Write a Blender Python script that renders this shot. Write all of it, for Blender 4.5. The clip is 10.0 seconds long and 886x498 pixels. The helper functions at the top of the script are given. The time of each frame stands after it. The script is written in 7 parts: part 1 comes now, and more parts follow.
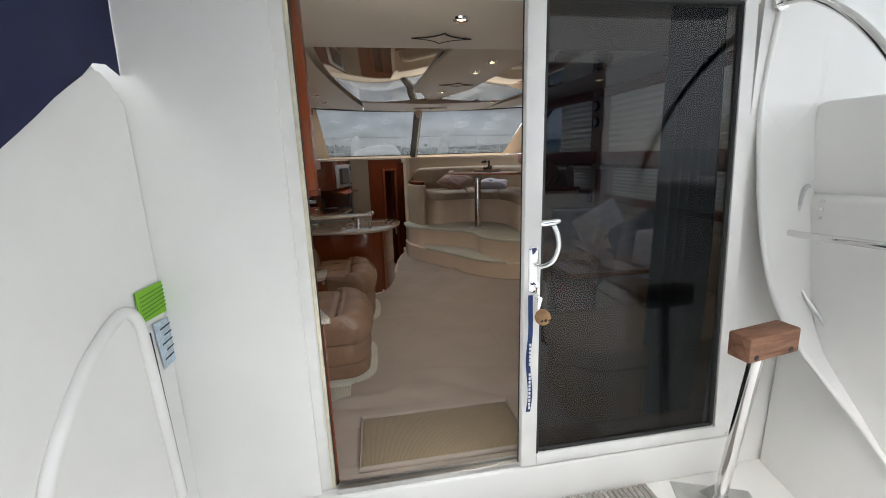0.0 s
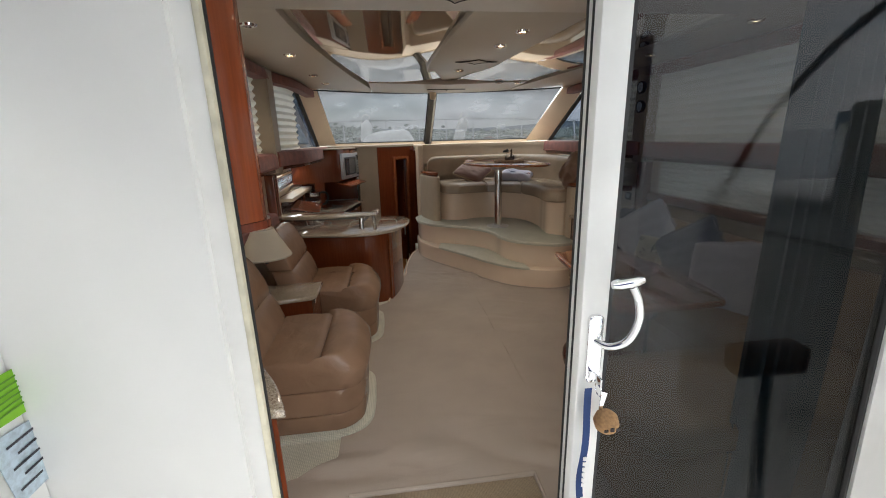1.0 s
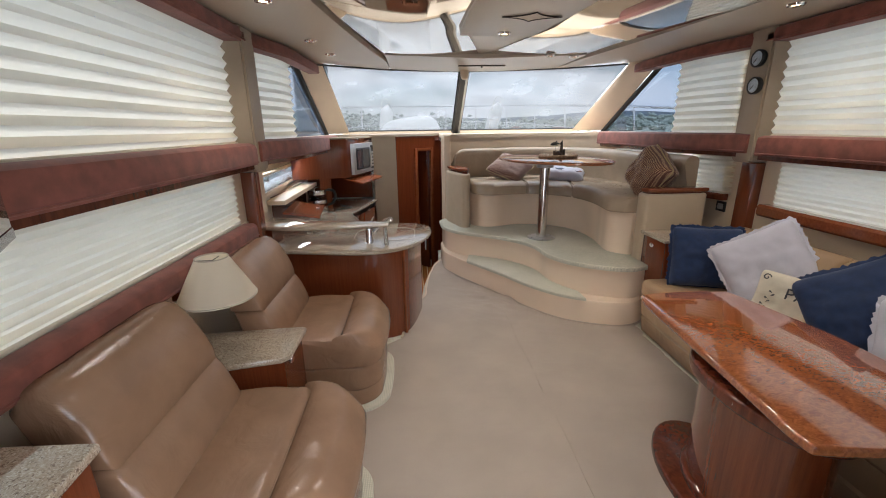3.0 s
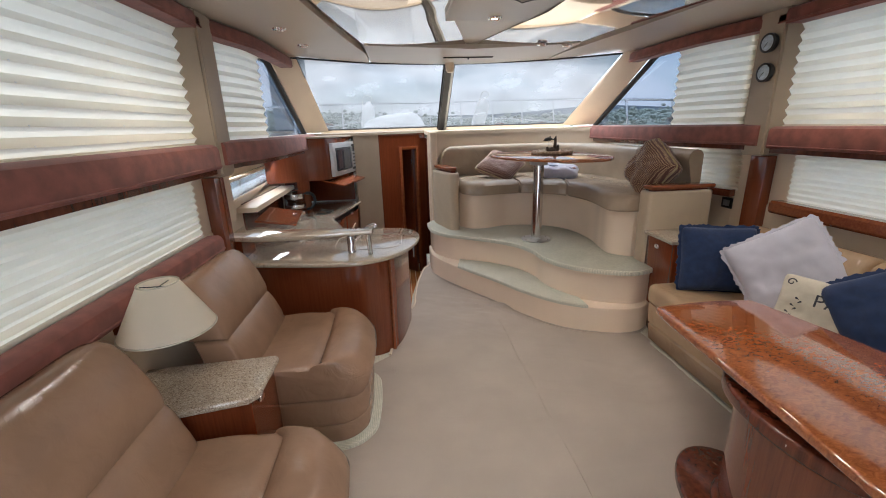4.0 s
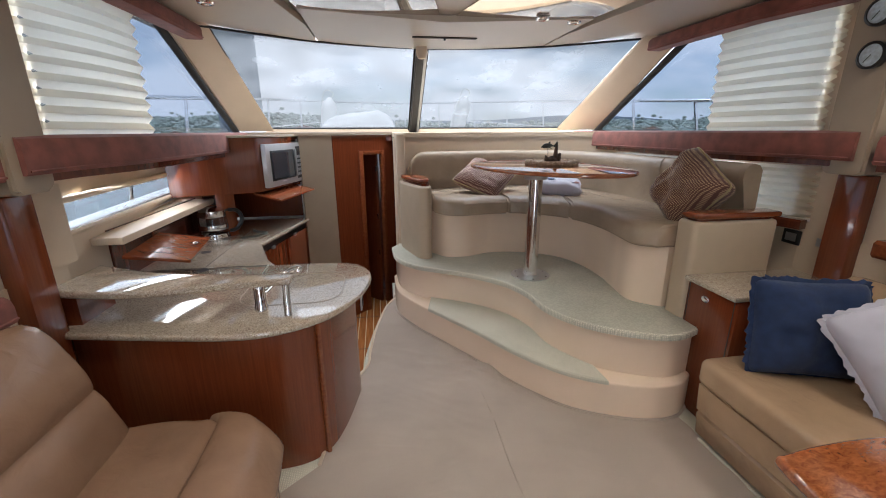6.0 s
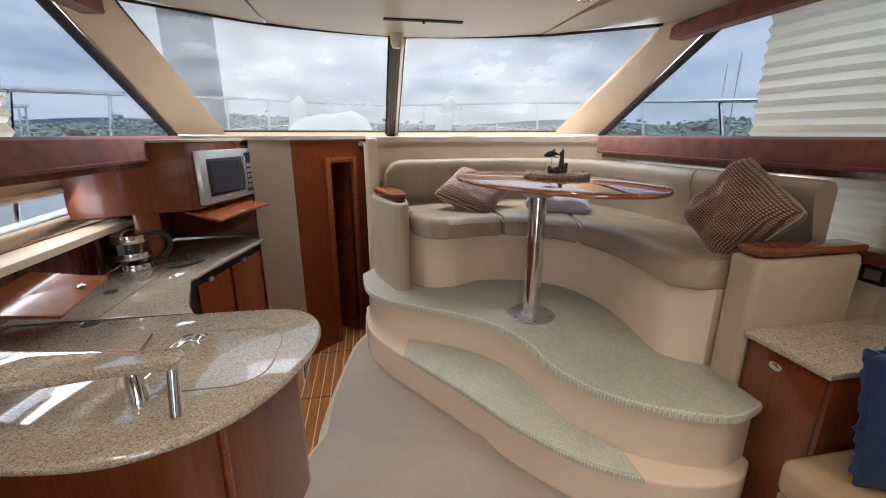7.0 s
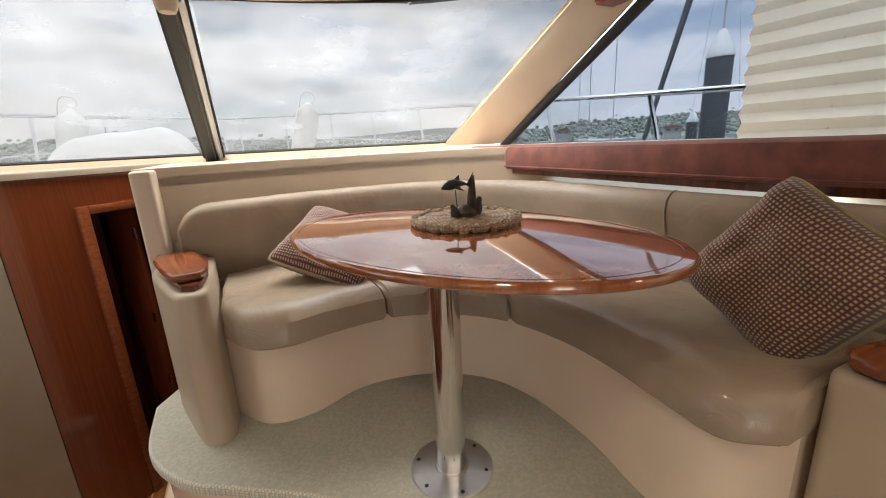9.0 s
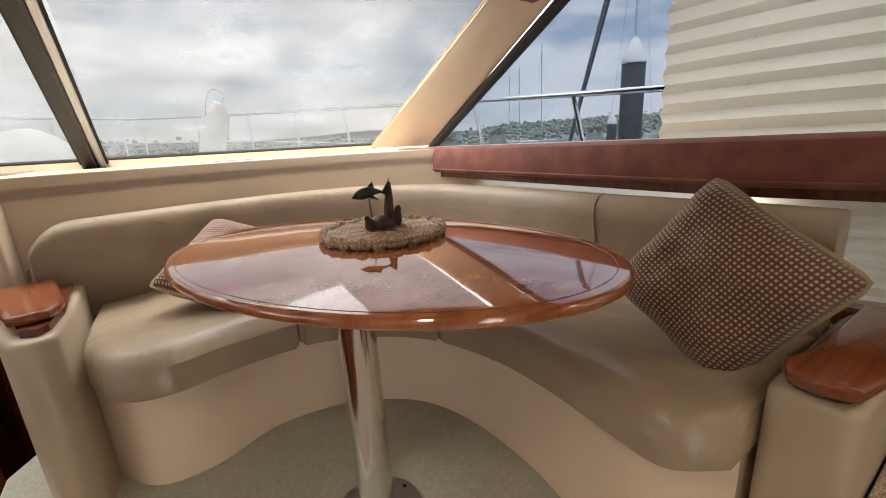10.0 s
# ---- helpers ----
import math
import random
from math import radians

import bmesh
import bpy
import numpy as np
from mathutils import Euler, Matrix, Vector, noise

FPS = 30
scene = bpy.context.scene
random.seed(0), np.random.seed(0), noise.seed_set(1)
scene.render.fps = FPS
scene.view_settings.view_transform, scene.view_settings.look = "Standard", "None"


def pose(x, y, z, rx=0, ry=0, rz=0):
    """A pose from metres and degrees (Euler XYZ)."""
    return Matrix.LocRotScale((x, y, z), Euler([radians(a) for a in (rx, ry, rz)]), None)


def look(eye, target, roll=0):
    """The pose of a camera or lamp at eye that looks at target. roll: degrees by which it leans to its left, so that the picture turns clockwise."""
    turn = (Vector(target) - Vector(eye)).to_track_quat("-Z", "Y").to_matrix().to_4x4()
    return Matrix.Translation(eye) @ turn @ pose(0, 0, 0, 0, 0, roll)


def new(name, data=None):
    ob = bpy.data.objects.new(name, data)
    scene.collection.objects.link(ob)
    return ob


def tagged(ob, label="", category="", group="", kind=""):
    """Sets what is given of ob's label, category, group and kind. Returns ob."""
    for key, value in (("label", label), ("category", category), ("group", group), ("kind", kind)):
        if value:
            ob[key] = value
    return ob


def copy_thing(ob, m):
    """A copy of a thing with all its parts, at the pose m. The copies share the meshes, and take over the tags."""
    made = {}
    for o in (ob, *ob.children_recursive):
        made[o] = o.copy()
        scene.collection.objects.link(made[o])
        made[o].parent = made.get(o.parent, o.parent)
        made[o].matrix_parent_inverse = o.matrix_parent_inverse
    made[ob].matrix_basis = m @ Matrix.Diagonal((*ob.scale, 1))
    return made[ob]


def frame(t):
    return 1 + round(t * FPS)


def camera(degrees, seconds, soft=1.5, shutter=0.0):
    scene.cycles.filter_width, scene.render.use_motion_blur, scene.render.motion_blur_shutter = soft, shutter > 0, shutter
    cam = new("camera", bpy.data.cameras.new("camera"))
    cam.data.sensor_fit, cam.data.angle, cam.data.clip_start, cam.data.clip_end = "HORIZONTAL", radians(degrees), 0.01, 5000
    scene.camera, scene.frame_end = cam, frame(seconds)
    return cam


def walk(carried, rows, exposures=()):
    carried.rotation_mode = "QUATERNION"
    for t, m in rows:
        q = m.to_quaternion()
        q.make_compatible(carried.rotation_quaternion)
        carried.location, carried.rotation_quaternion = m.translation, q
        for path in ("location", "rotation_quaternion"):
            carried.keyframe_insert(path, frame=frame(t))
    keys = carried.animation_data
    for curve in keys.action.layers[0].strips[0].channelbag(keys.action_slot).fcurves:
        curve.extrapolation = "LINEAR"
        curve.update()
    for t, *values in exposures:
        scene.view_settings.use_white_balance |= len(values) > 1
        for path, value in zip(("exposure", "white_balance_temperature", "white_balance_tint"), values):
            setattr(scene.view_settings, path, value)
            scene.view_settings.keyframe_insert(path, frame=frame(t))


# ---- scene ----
cam = camera(94.8, 10.0, soft=1.0)
PATH = [
    (0, (-0.829, -1.686, 1.438), (-0.511, 0.239, 0.996), -1.7),
    (0.5, (-0.768, -1.385, 1.487), (-0.499, 0.535, 0.995), -2.2),
    (1, (-0.714, -1.092, 1.518), (-0.479, 0.824, 0.995), -1.5),
    (1.5, (-0.671, -0.825, 1.529), (-0.492, 1.095, 0.998), -1.0),
    (2, (-0.693, -0.531, 1.516), (-0.551, 1.392, 0.984), -0.5),
    (2.5, (-0.662, -0.304, 1.51), (-0.55, 1.616, 0.959), -0.5),
    (4, (-0.659, 0.138, 1.5), (-0.473, 2.043, 0.92), -1.7),
    (4.5, (-0.651, 0.295, 1.485), (-0.431, 2.196, 0.904), -1.7),
    (5, (-0.602, 0.528, 1.468), (-0.353, 2.426, 0.887), -1.2),
    (5.5, (-0.538, 0.787, 1.457), (-0.268, 2.685, 0.888), -0.7),
    (7, (-0.325, 1.647, 1.46), (0.02, 3.541, 0.918), -0.0),
    (7.5, (-0.249, 1.954, 1.458), (0.164, 3.838, 0.929), -0.5),
    (8, (-0.146, 2.225, 1.458), (0.381, 4.084, 0.942), -1.1),
    (8.5, (-0.032, 2.469, 1.47), (0.626, 4.289, 0.965), -2.0),
    (9, (0.094, 2.663, 1.488), (0.909, 4.417, 0.981), -2.9),
    (9.5, (0.189, 2.761, 1.488), (1.149, 4.442, 0.986), -3.2),
    (10, (0.227, 2.769, 1.485), (1.295, 4.38, 0.971), -3.2),
]
EXPOSURES = [(0, 0.50, 6500, 10), (1, 0.75, 6600, 10), (1.5, 0.82, 6900, 10), (2.0, 0.95, 7200, 10), (2.5, 1.52, 6500, 11.5), (4.5, 1.62, 6100, 11.5), (5.5, 1.62, 6050, 12), (7, 1.65, 6300, 12), (8, 1.65, 6750, 12.5), (9, 1.68, 7000, 12.8), (10, 1.60, 7200, 13)]
walk(cam, [(t, look(eye, target, roll)) for t, eye, target, roll in PATH], EXPOSURES)

# ---- sky and sun ----
world = bpy.data.worlds.new("sky")
scene.world = world
world.use_nodes = True
wn, wl = world.node_tree.nodes, world.node_tree.links
wn.clear()
w_out = wn.new("ShaderNodeOutputWorld")
w_bg = wn.new("ShaderNodeBackground")
w_sky = wn.new("ShaderNodeTexSky")
w_sky.sky_type, w_sky.sun_disc = "NISHITA", False
w_sky.sun_elevation, w_sky.sun_rotation = radians(50), radians(207)
w_co = wn.new("ShaderNodeTexCoord")
w_map = wn.new("ShaderNodeMapping")
w_map.inputs["Scale"].default_value = (1.6, 1.6, 5.0)
w_noise = wn.new("ShaderNodeTexNoise")
w_noise.inputs["Scale"].default_value = 1.7
w_noise.inputs["Detail"].default_value = 9
w_noise.inputs["Roughness"].default_value = 0.58
w_cover = wn.new("ShaderNodeValToRGB")
w_cover.color_ramp.elements[0].position, w_cover.color_ramp.elements[0].color = 0.36, (0.35, 0.35, 0.35, 1)
w_cover.color_ramp.elements[1].position, w_cover.color_ramp.elements[1].color = 0.5, (1, 1, 1, 1)
w_tone = wn.new("ShaderNodeValToRGB")
w_tone.color_ramp.elements[0].position, w_tone.color_ramp.elements[0].color = 0.36, (7.3, 7.9, 8.5, 1)
w_tone.color_ramp.elements[1].position, w_tone.color_ramp.elements[1].color = 0.64, (9.2, 9.3, 9.4, 1)
w_mix = wn.new("ShaderNodeMix")
w_mix.data_type = "RGBA"
wl.new(w_co.outputs["Generated"], w_map.inputs["Vector"])
wl.new(w_map.outputs[0], w_noise.inputs["Vector"])
wl.new(w_noise.outputs["Fac"], w_cover.inputs["Fac"])
wl.new(w_noise.outputs["Fac"], w_tone.inputs["Fac"])
wl.new(w_cover.outputs["Color"], w_mix.inputs["Factor"])
wl.new(w_sky.outputs["Color"], w_mix.inputs["A"])
wl.new(w_tone.outputs["Color"], w_mix.inputs["B"])
w_sep = wn.new("ShaderNodeSeparateXYZ")
w_sq = wn.new("ShaderNodeMath")
w_sq.operation = "MULTIPLY"
w_lift = wn.new("ShaderNodeMath")
w_lift.operation = "MULTIPLY_ADD"
w_lift.inputs[1].default_value, w_lift.inputs[2].default_value = 2.7, 0.78
w_four = wn.new("ShaderNodeMath")
w_four.operation = "MULTIPLY"
wl.new(w_co.outputs["Generated"], w_sep.inputs[0])
wl.new(w_sep.outputs["Z"], w_sq.inputs[0])
wl.new(w_sep.outputs["Z"], w_sq.inputs[1])
wl.new(w_sq.outputs[0], w_four.inputs[0])
wl.new(w_sq.outputs[0], w_four.inputs[1])
wl.new(w_four.outputs[0], w_lift.inputs[0])
w_strength = wn.new("ShaderNodeMath")
w_strength.operation = "MULTIPLY"
w_strength.inputs[1].default_value = 0.25
wl.new(w_lift.outputs[0], w_strength.inputs[0])
wl.new(w_mix.outputs["Result"], w_bg.inputs["Color"])
wl.new(w_strength.outputs[0], w_bg.inputs["Strength"])
wl.new(w_bg.outputs[0], w_out.inputs["Surface"])

sun = new("sun", bpy.data.lights.new("sun", "SUN"))
sun.data.energy, sun.data.angle, sun.data.color = 0.75, radians(14), (1.0, 0.96, 0.9)
sun.matrix_world = look((-5, -10, 14), (0, 0, 0))


def opening_light(name, eye, target, w, h, watts, colour=(0.93, 0.97, 1.0)):
    """Skylight that enters by a window or door opening."""
    ob = new(name, bpy.data.lights.new(name, "AREA"))
    ob.data.shape, ob.data.size, ob.data.size_y = "RECTANGLE", w, h
    ob.data.energy, ob.data.color = watts, colour
    ob.matrix_world = look(eye, target)


for side in (-1, 1):
    opening_light("skylight_upper_window", (side * 1.97, 1.54, 2.02), (side * 1.3, 1.54, 1.35), 2.1, 0.66, 9.0 if side < 0 else 9.6)
    opening_light("skylight_lower_window", (side * 1.92, 1.46, 1.24), (side * 1.3, 1.46, 0.78), 1.95, 0.34, 4.6)
    opening_light("skylight_forward_window", (side * 1.88, 3.24, 2.0), (side * 1.2, 3.24, 1.35), 0.55, 0.62, 3.2 if side < 0 else 2.2)
opening_light("skylight_low_forward_window", (1.745, 3.95, 1.13), (0, 3.95, 1.13), 1.4, 0.24, 4.4)
opening_light("skylight_galley_window", (-1.86, 3.78, 1.16), (-1.2, 3.78, 0.75), 1.5, 0.13, 1.8)
opening_light("skylight_windscreen", (0.0, 5.30, 2.66), (0.6, 2.6, 0.6), 2.5, 0.7, 29.0)
opening_light("skylight_door", (-0.66, -0.23, 1.05), (-0.4, 3.0, 0.9), 0.6, 1.7, 2.4)


# ---- materials ----
def mat(name, colour, rough=0.5, metal=0.0, coat=0.0, vary=0.12, scale=8.0, bump=0.0, bump_scale=200.0, sheen=0.0, colour2=None, spec=0.5, stretch=(1, 1, 1), vary2=0.0):
    """A plain surface with variation of tone at two scales and a fine relief."""
    m = bpy.data.materials.new(name)
    m.use_nodes = True
    nt = m.node_tree
    n, l = nt.nodes, nt.links
    b = n["Principled BSDF"]
    b.inputs["Roughness"].default_value = rough
    b.inputs["Metallic"].default_value = metal
    b.inputs["Coat Weight"].default_value = coat
    b.inputs["Coat Roughness"].default_value = 0.04
    b.inputs["Sheen Weight"].default_value = sheen
    b.inputs["Specular IOR Level"].default_value = spec
    co = n.new("ShaderNodeTexCoord")
    mp = n.new("ShaderNodeMapping")
    mp.inputs["Scale"].default_value = stretch
    l.new(co.outputs["Object"], mp.inputs["Vector"])
    big = n.new("ShaderNodeTexNoise")
    big.inputs["Scale"].default_value = scale
    big.inputs["Detail"].default_value = 6
    l.new(mp.outputs[0], big.inputs["Vector"])
    mix = n.new("ShaderNodeMix")
    mix.data_type = "RGBA"
    c2 = colour2 or tuple(c * (1 - vary) for c in colour)
    mix.inputs["A"].default_value = (*c2, 1)
    mix.inputs["B"].default_value = (*colour, 1)
    ramp = n.new("ShaderNodeMapRange")
    ramp.inputs["From Min"].default_value, ramp.inputs["From Max"].default_value = 0.35, 0.65
    l.new(big.outputs["Fac"], ramp.inputs["Value"])
    l.new(ramp.outputs[0], mix.inputs["Factor"])
    last = mix.outputs["Result"]
    fine = n.new("ShaderNodeTexNoise")
    fine.inputs["Scale"].default_value = bump_scale
    fine.inputs["Detail"].default_value = 3
    l.new(mp.outputs[0], fine.inputs["Vector"])
    if vary2:
        hs = n.new("ShaderNodeHueSaturation")
        mr = n.new("ShaderNodeMapRange")
        mr.inputs["From Min"].default_value, mr.inputs["From Max"].default_value = 0.3, 0.7
        mr.inputs["To Min"].default_value, mr.inputs["To Max"].default_value = 1 - vary2, 1 + vary2
        l.new(fine.outputs["Fac"], mr.inputs["Value"])
        l.new(mr.outputs[0], hs.inputs["Value"])
        l.new(last, hs.inputs["Color"])
        last = hs.outputs["Color"]
    l.new(last, b.inputs["Base Color"])
    if bump:
        bp = n.new("ShaderNodeBump")
        bp.inputs["Strength"].default_value = bump
        bp.inputs["Distance"].default_value = 0.004
        l.new(fine.outputs["Fac"], bp.inputs["Height"])
        l.new(bp.outputs[0], b.inputs["Normal"])
    return m


def leather(name, colour):
    m = mat(name, colour, 0.25, vary=0.16, scale=5, spec=0.5, coat=0.12)
    m.node_tree.nodes["Principled BSDF"].inputs["Coat Roughness"].default_value = 0.12
    n, l = m.node_tree.nodes, m.node_tree.links
    co = n.new("ShaderNodeTexCoord")
    vor = n.new("ShaderNodeTexVoronoi")
    vor.inputs["Scale"].default_value = 350
    wr = n.new("ShaderNodeTexNoise")
    wr.inputs["Scale"].default_value, wr.inputs["Detail"].default_value, wr.inputs["Distortion"].default_value = 9, 4, 1.2
    l.new(co.outputs["Object"], vor.inputs["Vector"])
    l.new(co.outputs["Object"], wr.inputs["Vector"])
    b1, b2 = n.new("ShaderNodeBump"), n.new("ShaderNodeBump")
    b1.inputs["Strength"].default_value, b1.inputs["Distance"].default_value = 0.08, 0.001
    b2.inputs["Strength"].default_value, b2.inputs["Distance"].default_value = 0.45, 0.014
    l.new(vor.outputs["Distance"], b1.inputs["Height"])
    l.new(wr.outputs["Fac"], b2.inputs["Height"])
    l.new(b2.outputs[0], b1.inputs["Normal"])
    l.new(b1.outputs[0], n["Principled BSDF"].inputs["Normal"])
    return m


def granite(name):
    m = mat(name, (0.46, 0.36, 0.24), 0.06, coat=1.0, scale=4, vary=0.1)
    n, l = m.node_tree.nodes, m.node_tree.links
    co = n.new("ShaderNodeTexCoord")
    vor = n.new("ShaderNodeTexVoronoi")
    vor.inputs["Scale"].default_value = 290
    vor.inputs["Randomness"].default_value = 1.0
    ns = n.new("ShaderNodeTexNoise")
    ns.inputs["Scale"].default_value, ns.inputs["Detail"].default_value = 60, 5
    l.new(co.outputs["Object"], ns.inputs["Vector"])
    warp = n.new("ShaderNodeVectorMath")
    warp.operation = "MULTIPLY_ADD"
    warp.inputs[1].default_value = (0.012, 0.012, 0.012)
    l.new(ns.outputs["Color"], warp.inputs[0])
    l.new(co.outputs["Object"], warp.inputs[2])
    l.new(warp.outputs[0], vor.inputs["Vector"])
    sep = n.new("ShaderNodeSeparateColor")
    l.new(vor.outputs["Color"], sep.inputs[0])
    ramp = n.new("ShaderNodeValToRGB")
    cr = ramp.color_ramp
    cr.elements[0].position, cr.elements[0].color = 0.0, (0.18, 0.13, 0.095, 1)
    cr.elements[1].position, cr.elements[1].color = 1.0, (0.62, 0.55, 0.45, 1)
    for p, c in ((0.12, (0.33, 0.255, 0.185)), (0.45, (0.43, 0.355, 0.27)), (0.8, (0.50, 0.425, 0.335))):
        e = cr.elements.new(p)
        e.color = (*c, 1)
    l.new(sep.outputs[0], ramp.inputs["Fac"])
    l.new(ramp.outputs["Color"], n["Principled BSDF"].inputs["Base Color"])
    return m


def wood(name, dark, light, rough=0.22, coat=0.5, scale=3.0, stretch=(14, 14, 1.0), distort=0.6):
    m = mat(name, light, rough, coat=coat)
    n, l = m.node_tree.nodes, m.node_tree.links
    co = n.new("ShaderNodeTexCoord")
    mp = n.new("ShaderNodeMapping")
    mp.inputs["Scale"].default_value = stretch
    l.new(co.outputs["Object"], mp.inputs["Vector"])
    a, b = n.new("ShaderNodeTexNoise"), n.new("ShaderNodeTexNoise")
    a.inputs["Scale"].default_value, a.inputs["Detail"].default_value, a.inputs["Distortion"].default_value = scale, 8, distort
    b.inputs["Scale"].default_value, b.inputs["Detail"].default_value = scale * 9, 4
    l.new(mp.outputs[0], a.inputs["Vector"])
    l.new(mp.outputs[0], b.inputs["Vector"])
    add = n.new("ShaderNodeMath")
    add.operation = "MULTIPLY_ADD"
    add.inputs[1].default_value = 0.35
    l.new(b.outputs["Fac"], add.inputs[0])
    l.new(a.outputs["Fac"], add.inputs[2])
    ramp = n.new("ShaderNodeValToRGB")
    ramp.color_ramp.elements[0].position, ramp.color_ramp.elements[0].color = 0.48, (*dark, 1)
    ramp.color_ramp.elements[1].position, ramp.color_ramp.elements[1].color = 0.88, (*light, 1)
    l.new(add.outputs[0], ramp.inputs["Fac"])
    l.new(ramp.outputs["Color"], n["Principled BSDF"].inputs["Base Color"])
    return m


def woven(name, c1, c2, scale, rough=0.85, bump=0.6, angle=0.0, flat=False):
    """A woven or looped cloth with a small check of two colours."""
    m = mat(name, c1, rough, sheen=0.2)
    n, l = m.node_tree.nodes, m.node_tree.links
    co = n.new("ShaderNodeTexCoord")
    mp = n.new("ShaderNodeMapping")
    mp.inputs["Rotation"].default_value = (0, 0, radians(angle))
    mp.inputs["Scale"].default_value = (1, 1, 0 if flat else 1)
    l.new(co.outputs["Object"], mp.inputs["Vector"])
    vor = n.new("ShaderNodeTexVoronoi")
    vor.distance = "CHEBYCHEV"
    vor.inputs["Scale"].default_value = scale
    vor.inputs["Randomness"].default_value = 0.12
    l.new(mp.outputs[0], vor.inputs["Vector"])
    ns = n.new("ShaderNodeTexNoise")
    ns.inputs["Scale"].default_value, ns.inputs["Detail"].default_value = 6, 5
    l.new(co.outputs["Object"], ns.inputs["Vector"])
    mr = n.new("ShaderNodeMapRange")
    mr.inputs["From Min"].default_value, mr.inputs["From Max"].default_value = (0.22, 0.32) if flat else (0.25, 0.5)
    l.new(vor.outputs["Distance"], mr.inputs["Value"])
    mix = n.new("ShaderNodeMix")
    mix.data_type = "RGBA"
    mix.inputs["A"].default_value, mix.inputs["B"].default_value = (*c1, 1), (*c2, 1)
    l.new(mr.outputs[0], mix.inputs["Factor"])
    hs = n.new("ShaderNodeHueSaturation")
    mv = n.new("ShaderNodeMapRange")
    mv.inputs["To Min"].default_value, mv.inputs["To Max"].default_value = 0.86, 1.14
    l.new(ns.outputs["Fac"], mv.inputs["Value"])
    l.new(mv.outputs[0], hs.inputs["Value"])
    l.new(mix.outputs["Result"], hs.inputs["Color"])
    l.new(hs.outputs["Color"], n["Principled BSDF"].inputs["Base Color"])
    bp = n.new("ShaderNodeBump")
    bp.inputs["Strength"].default_value, bp.inputs["Distance"].default_value = bump, 0.003
    bp.invert = True
    l.new(vor.outputs["Distance"], bp.inputs["Height"])
    l.new(bp.outputs[0], n["Principled BSDF"].inputs["Normal"])
    return m


def clear_glass(name, tint, gloss=0.08, dirt=0.0):
    """A thin pane: lets light straight through, with a mirror gloss that grows at a slant."""
    m = bpy.data.materials.new(name)
    m.use_nodes = True
    n, l = m.node_tree.nodes, m.node_tree.links
    n.clear()
    out = n.new("ShaderNodeOutputMaterial")
    tr, gl, mx = n.new("ShaderNodeBsdfTransparent"), n.new("ShaderNodeBsdfGlossy"), n.new("ShaderNodeMixShader")
    tr.inputs["Color"].default_value = (*tint, 1)
    gl.inputs["Roughness"].default_value = 0.01
    fr = n.new("ShaderNodeLayerWeight")
    fr.inputs["Blend"].default_value = 0.5
    pw = n.new("ShaderNodeMath")
    pw.operation = "POWER"
    pw.inputs[1].default_value = 4.5
    l.new(fr.outputs["Facing"], pw.inputs[0])
    ad = n.new("ShaderNodeMath")
    ad.operation = "MULTIPLY_ADD"
    ad.inputs[1].default_value, ad.inputs[2].default_value = 0.6, gloss
    l.new(pw.outputs[0], ad.inputs[0])
    l.new(ad.outputs[0], mx.inputs["Fac"])
    l.new(tr.outputs[0], mx.inputs[1])
    l.new(gl.outputs[0], mx.inputs[2])
    last = mx.outputs[0]
    if dirt:
        df, m2, ns, mr = n.new("ShaderNodeBsdfTranslucent"), n.new("ShaderNodeMixShader"), n.new("ShaderNodeTexNoise"), n.new("ShaderNodeMapRange")
        df.inputs["Color"].default_value = (0.30, 0.31, 0.32, 1)
        ns.inputs["Scale"].default_value, ns.inputs["Detail"].default_value = 5, 7
        mr.inputs["From Min"].default_value, mr.inputs["From Max"].default_value = 0.3, 0.8
        mr.inputs["To Min"].default_value, mr.inputs["To Max"].default_value = dirt * 0.4, dirt * 1.6
        l.new(ns.outputs["Fac"], mr.inputs["Value"])
        l.new(mr.outputs[0], m2.inputs["Fac"])
        l.new(last, m2.inputs[1])
        l.new(df.outputs[0], m2.inputs[2])
        last = m2.outputs[0]
    l.new(last, out.inputs["Surface"])
    return m


def blind_cloth(name, colour=(0.87, 0.81, 0.67)):
    m = bpy.data.materials.new(name)
    m.use_nodes = True
    n, l = m.node_tree.nodes, m.node_tree.links
    n.clear()
    out = n.new("ShaderNodeOutputMaterial")
    df, tl, mx = n.new("ShaderNodeBsdfDiffuse"), n.new("ShaderNodeBsdfTranslucent"), n.new("ShaderNodeMixShader")
    ns, hs, mr, co = n.new("ShaderNodeTexNoise"), n.new("ShaderNodeHueSaturation"), n.new("ShaderNodeMapRange"), n.new("ShaderNodeTexCoord")
    ns.inputs["Scale"].default_value, ns.inputs["Detail"].default_value = 3.0, 8
    l.new(co.outputs["Object"], ns.inputs["Vector"])
    mr.inputs["To Min"].default_value, mr.inputs["To Max"].default_value = 0.92, 1.06
    l.new(ns.outputs["Fac"], mr.inputs["Value"])
    hs.inputs["Color"].default_value = (*colour, 1)
    l.new(mr.outputs[0], hs.inputs["Value"])
    l.new(hs.outputs["Color"], df.inputs["Color"])
    l.new(hs.outputs["Color"], tl.inputs["Color"])
    mx.inputs["Fac"].default_value = 0.55
    l.new(df.outputs[0], mx.inputs[1])
    l.new(tl.outputs[0], mx.inputs[2])
    l.new(mx.outputs[0], out.inputs["Surface"])
    return m


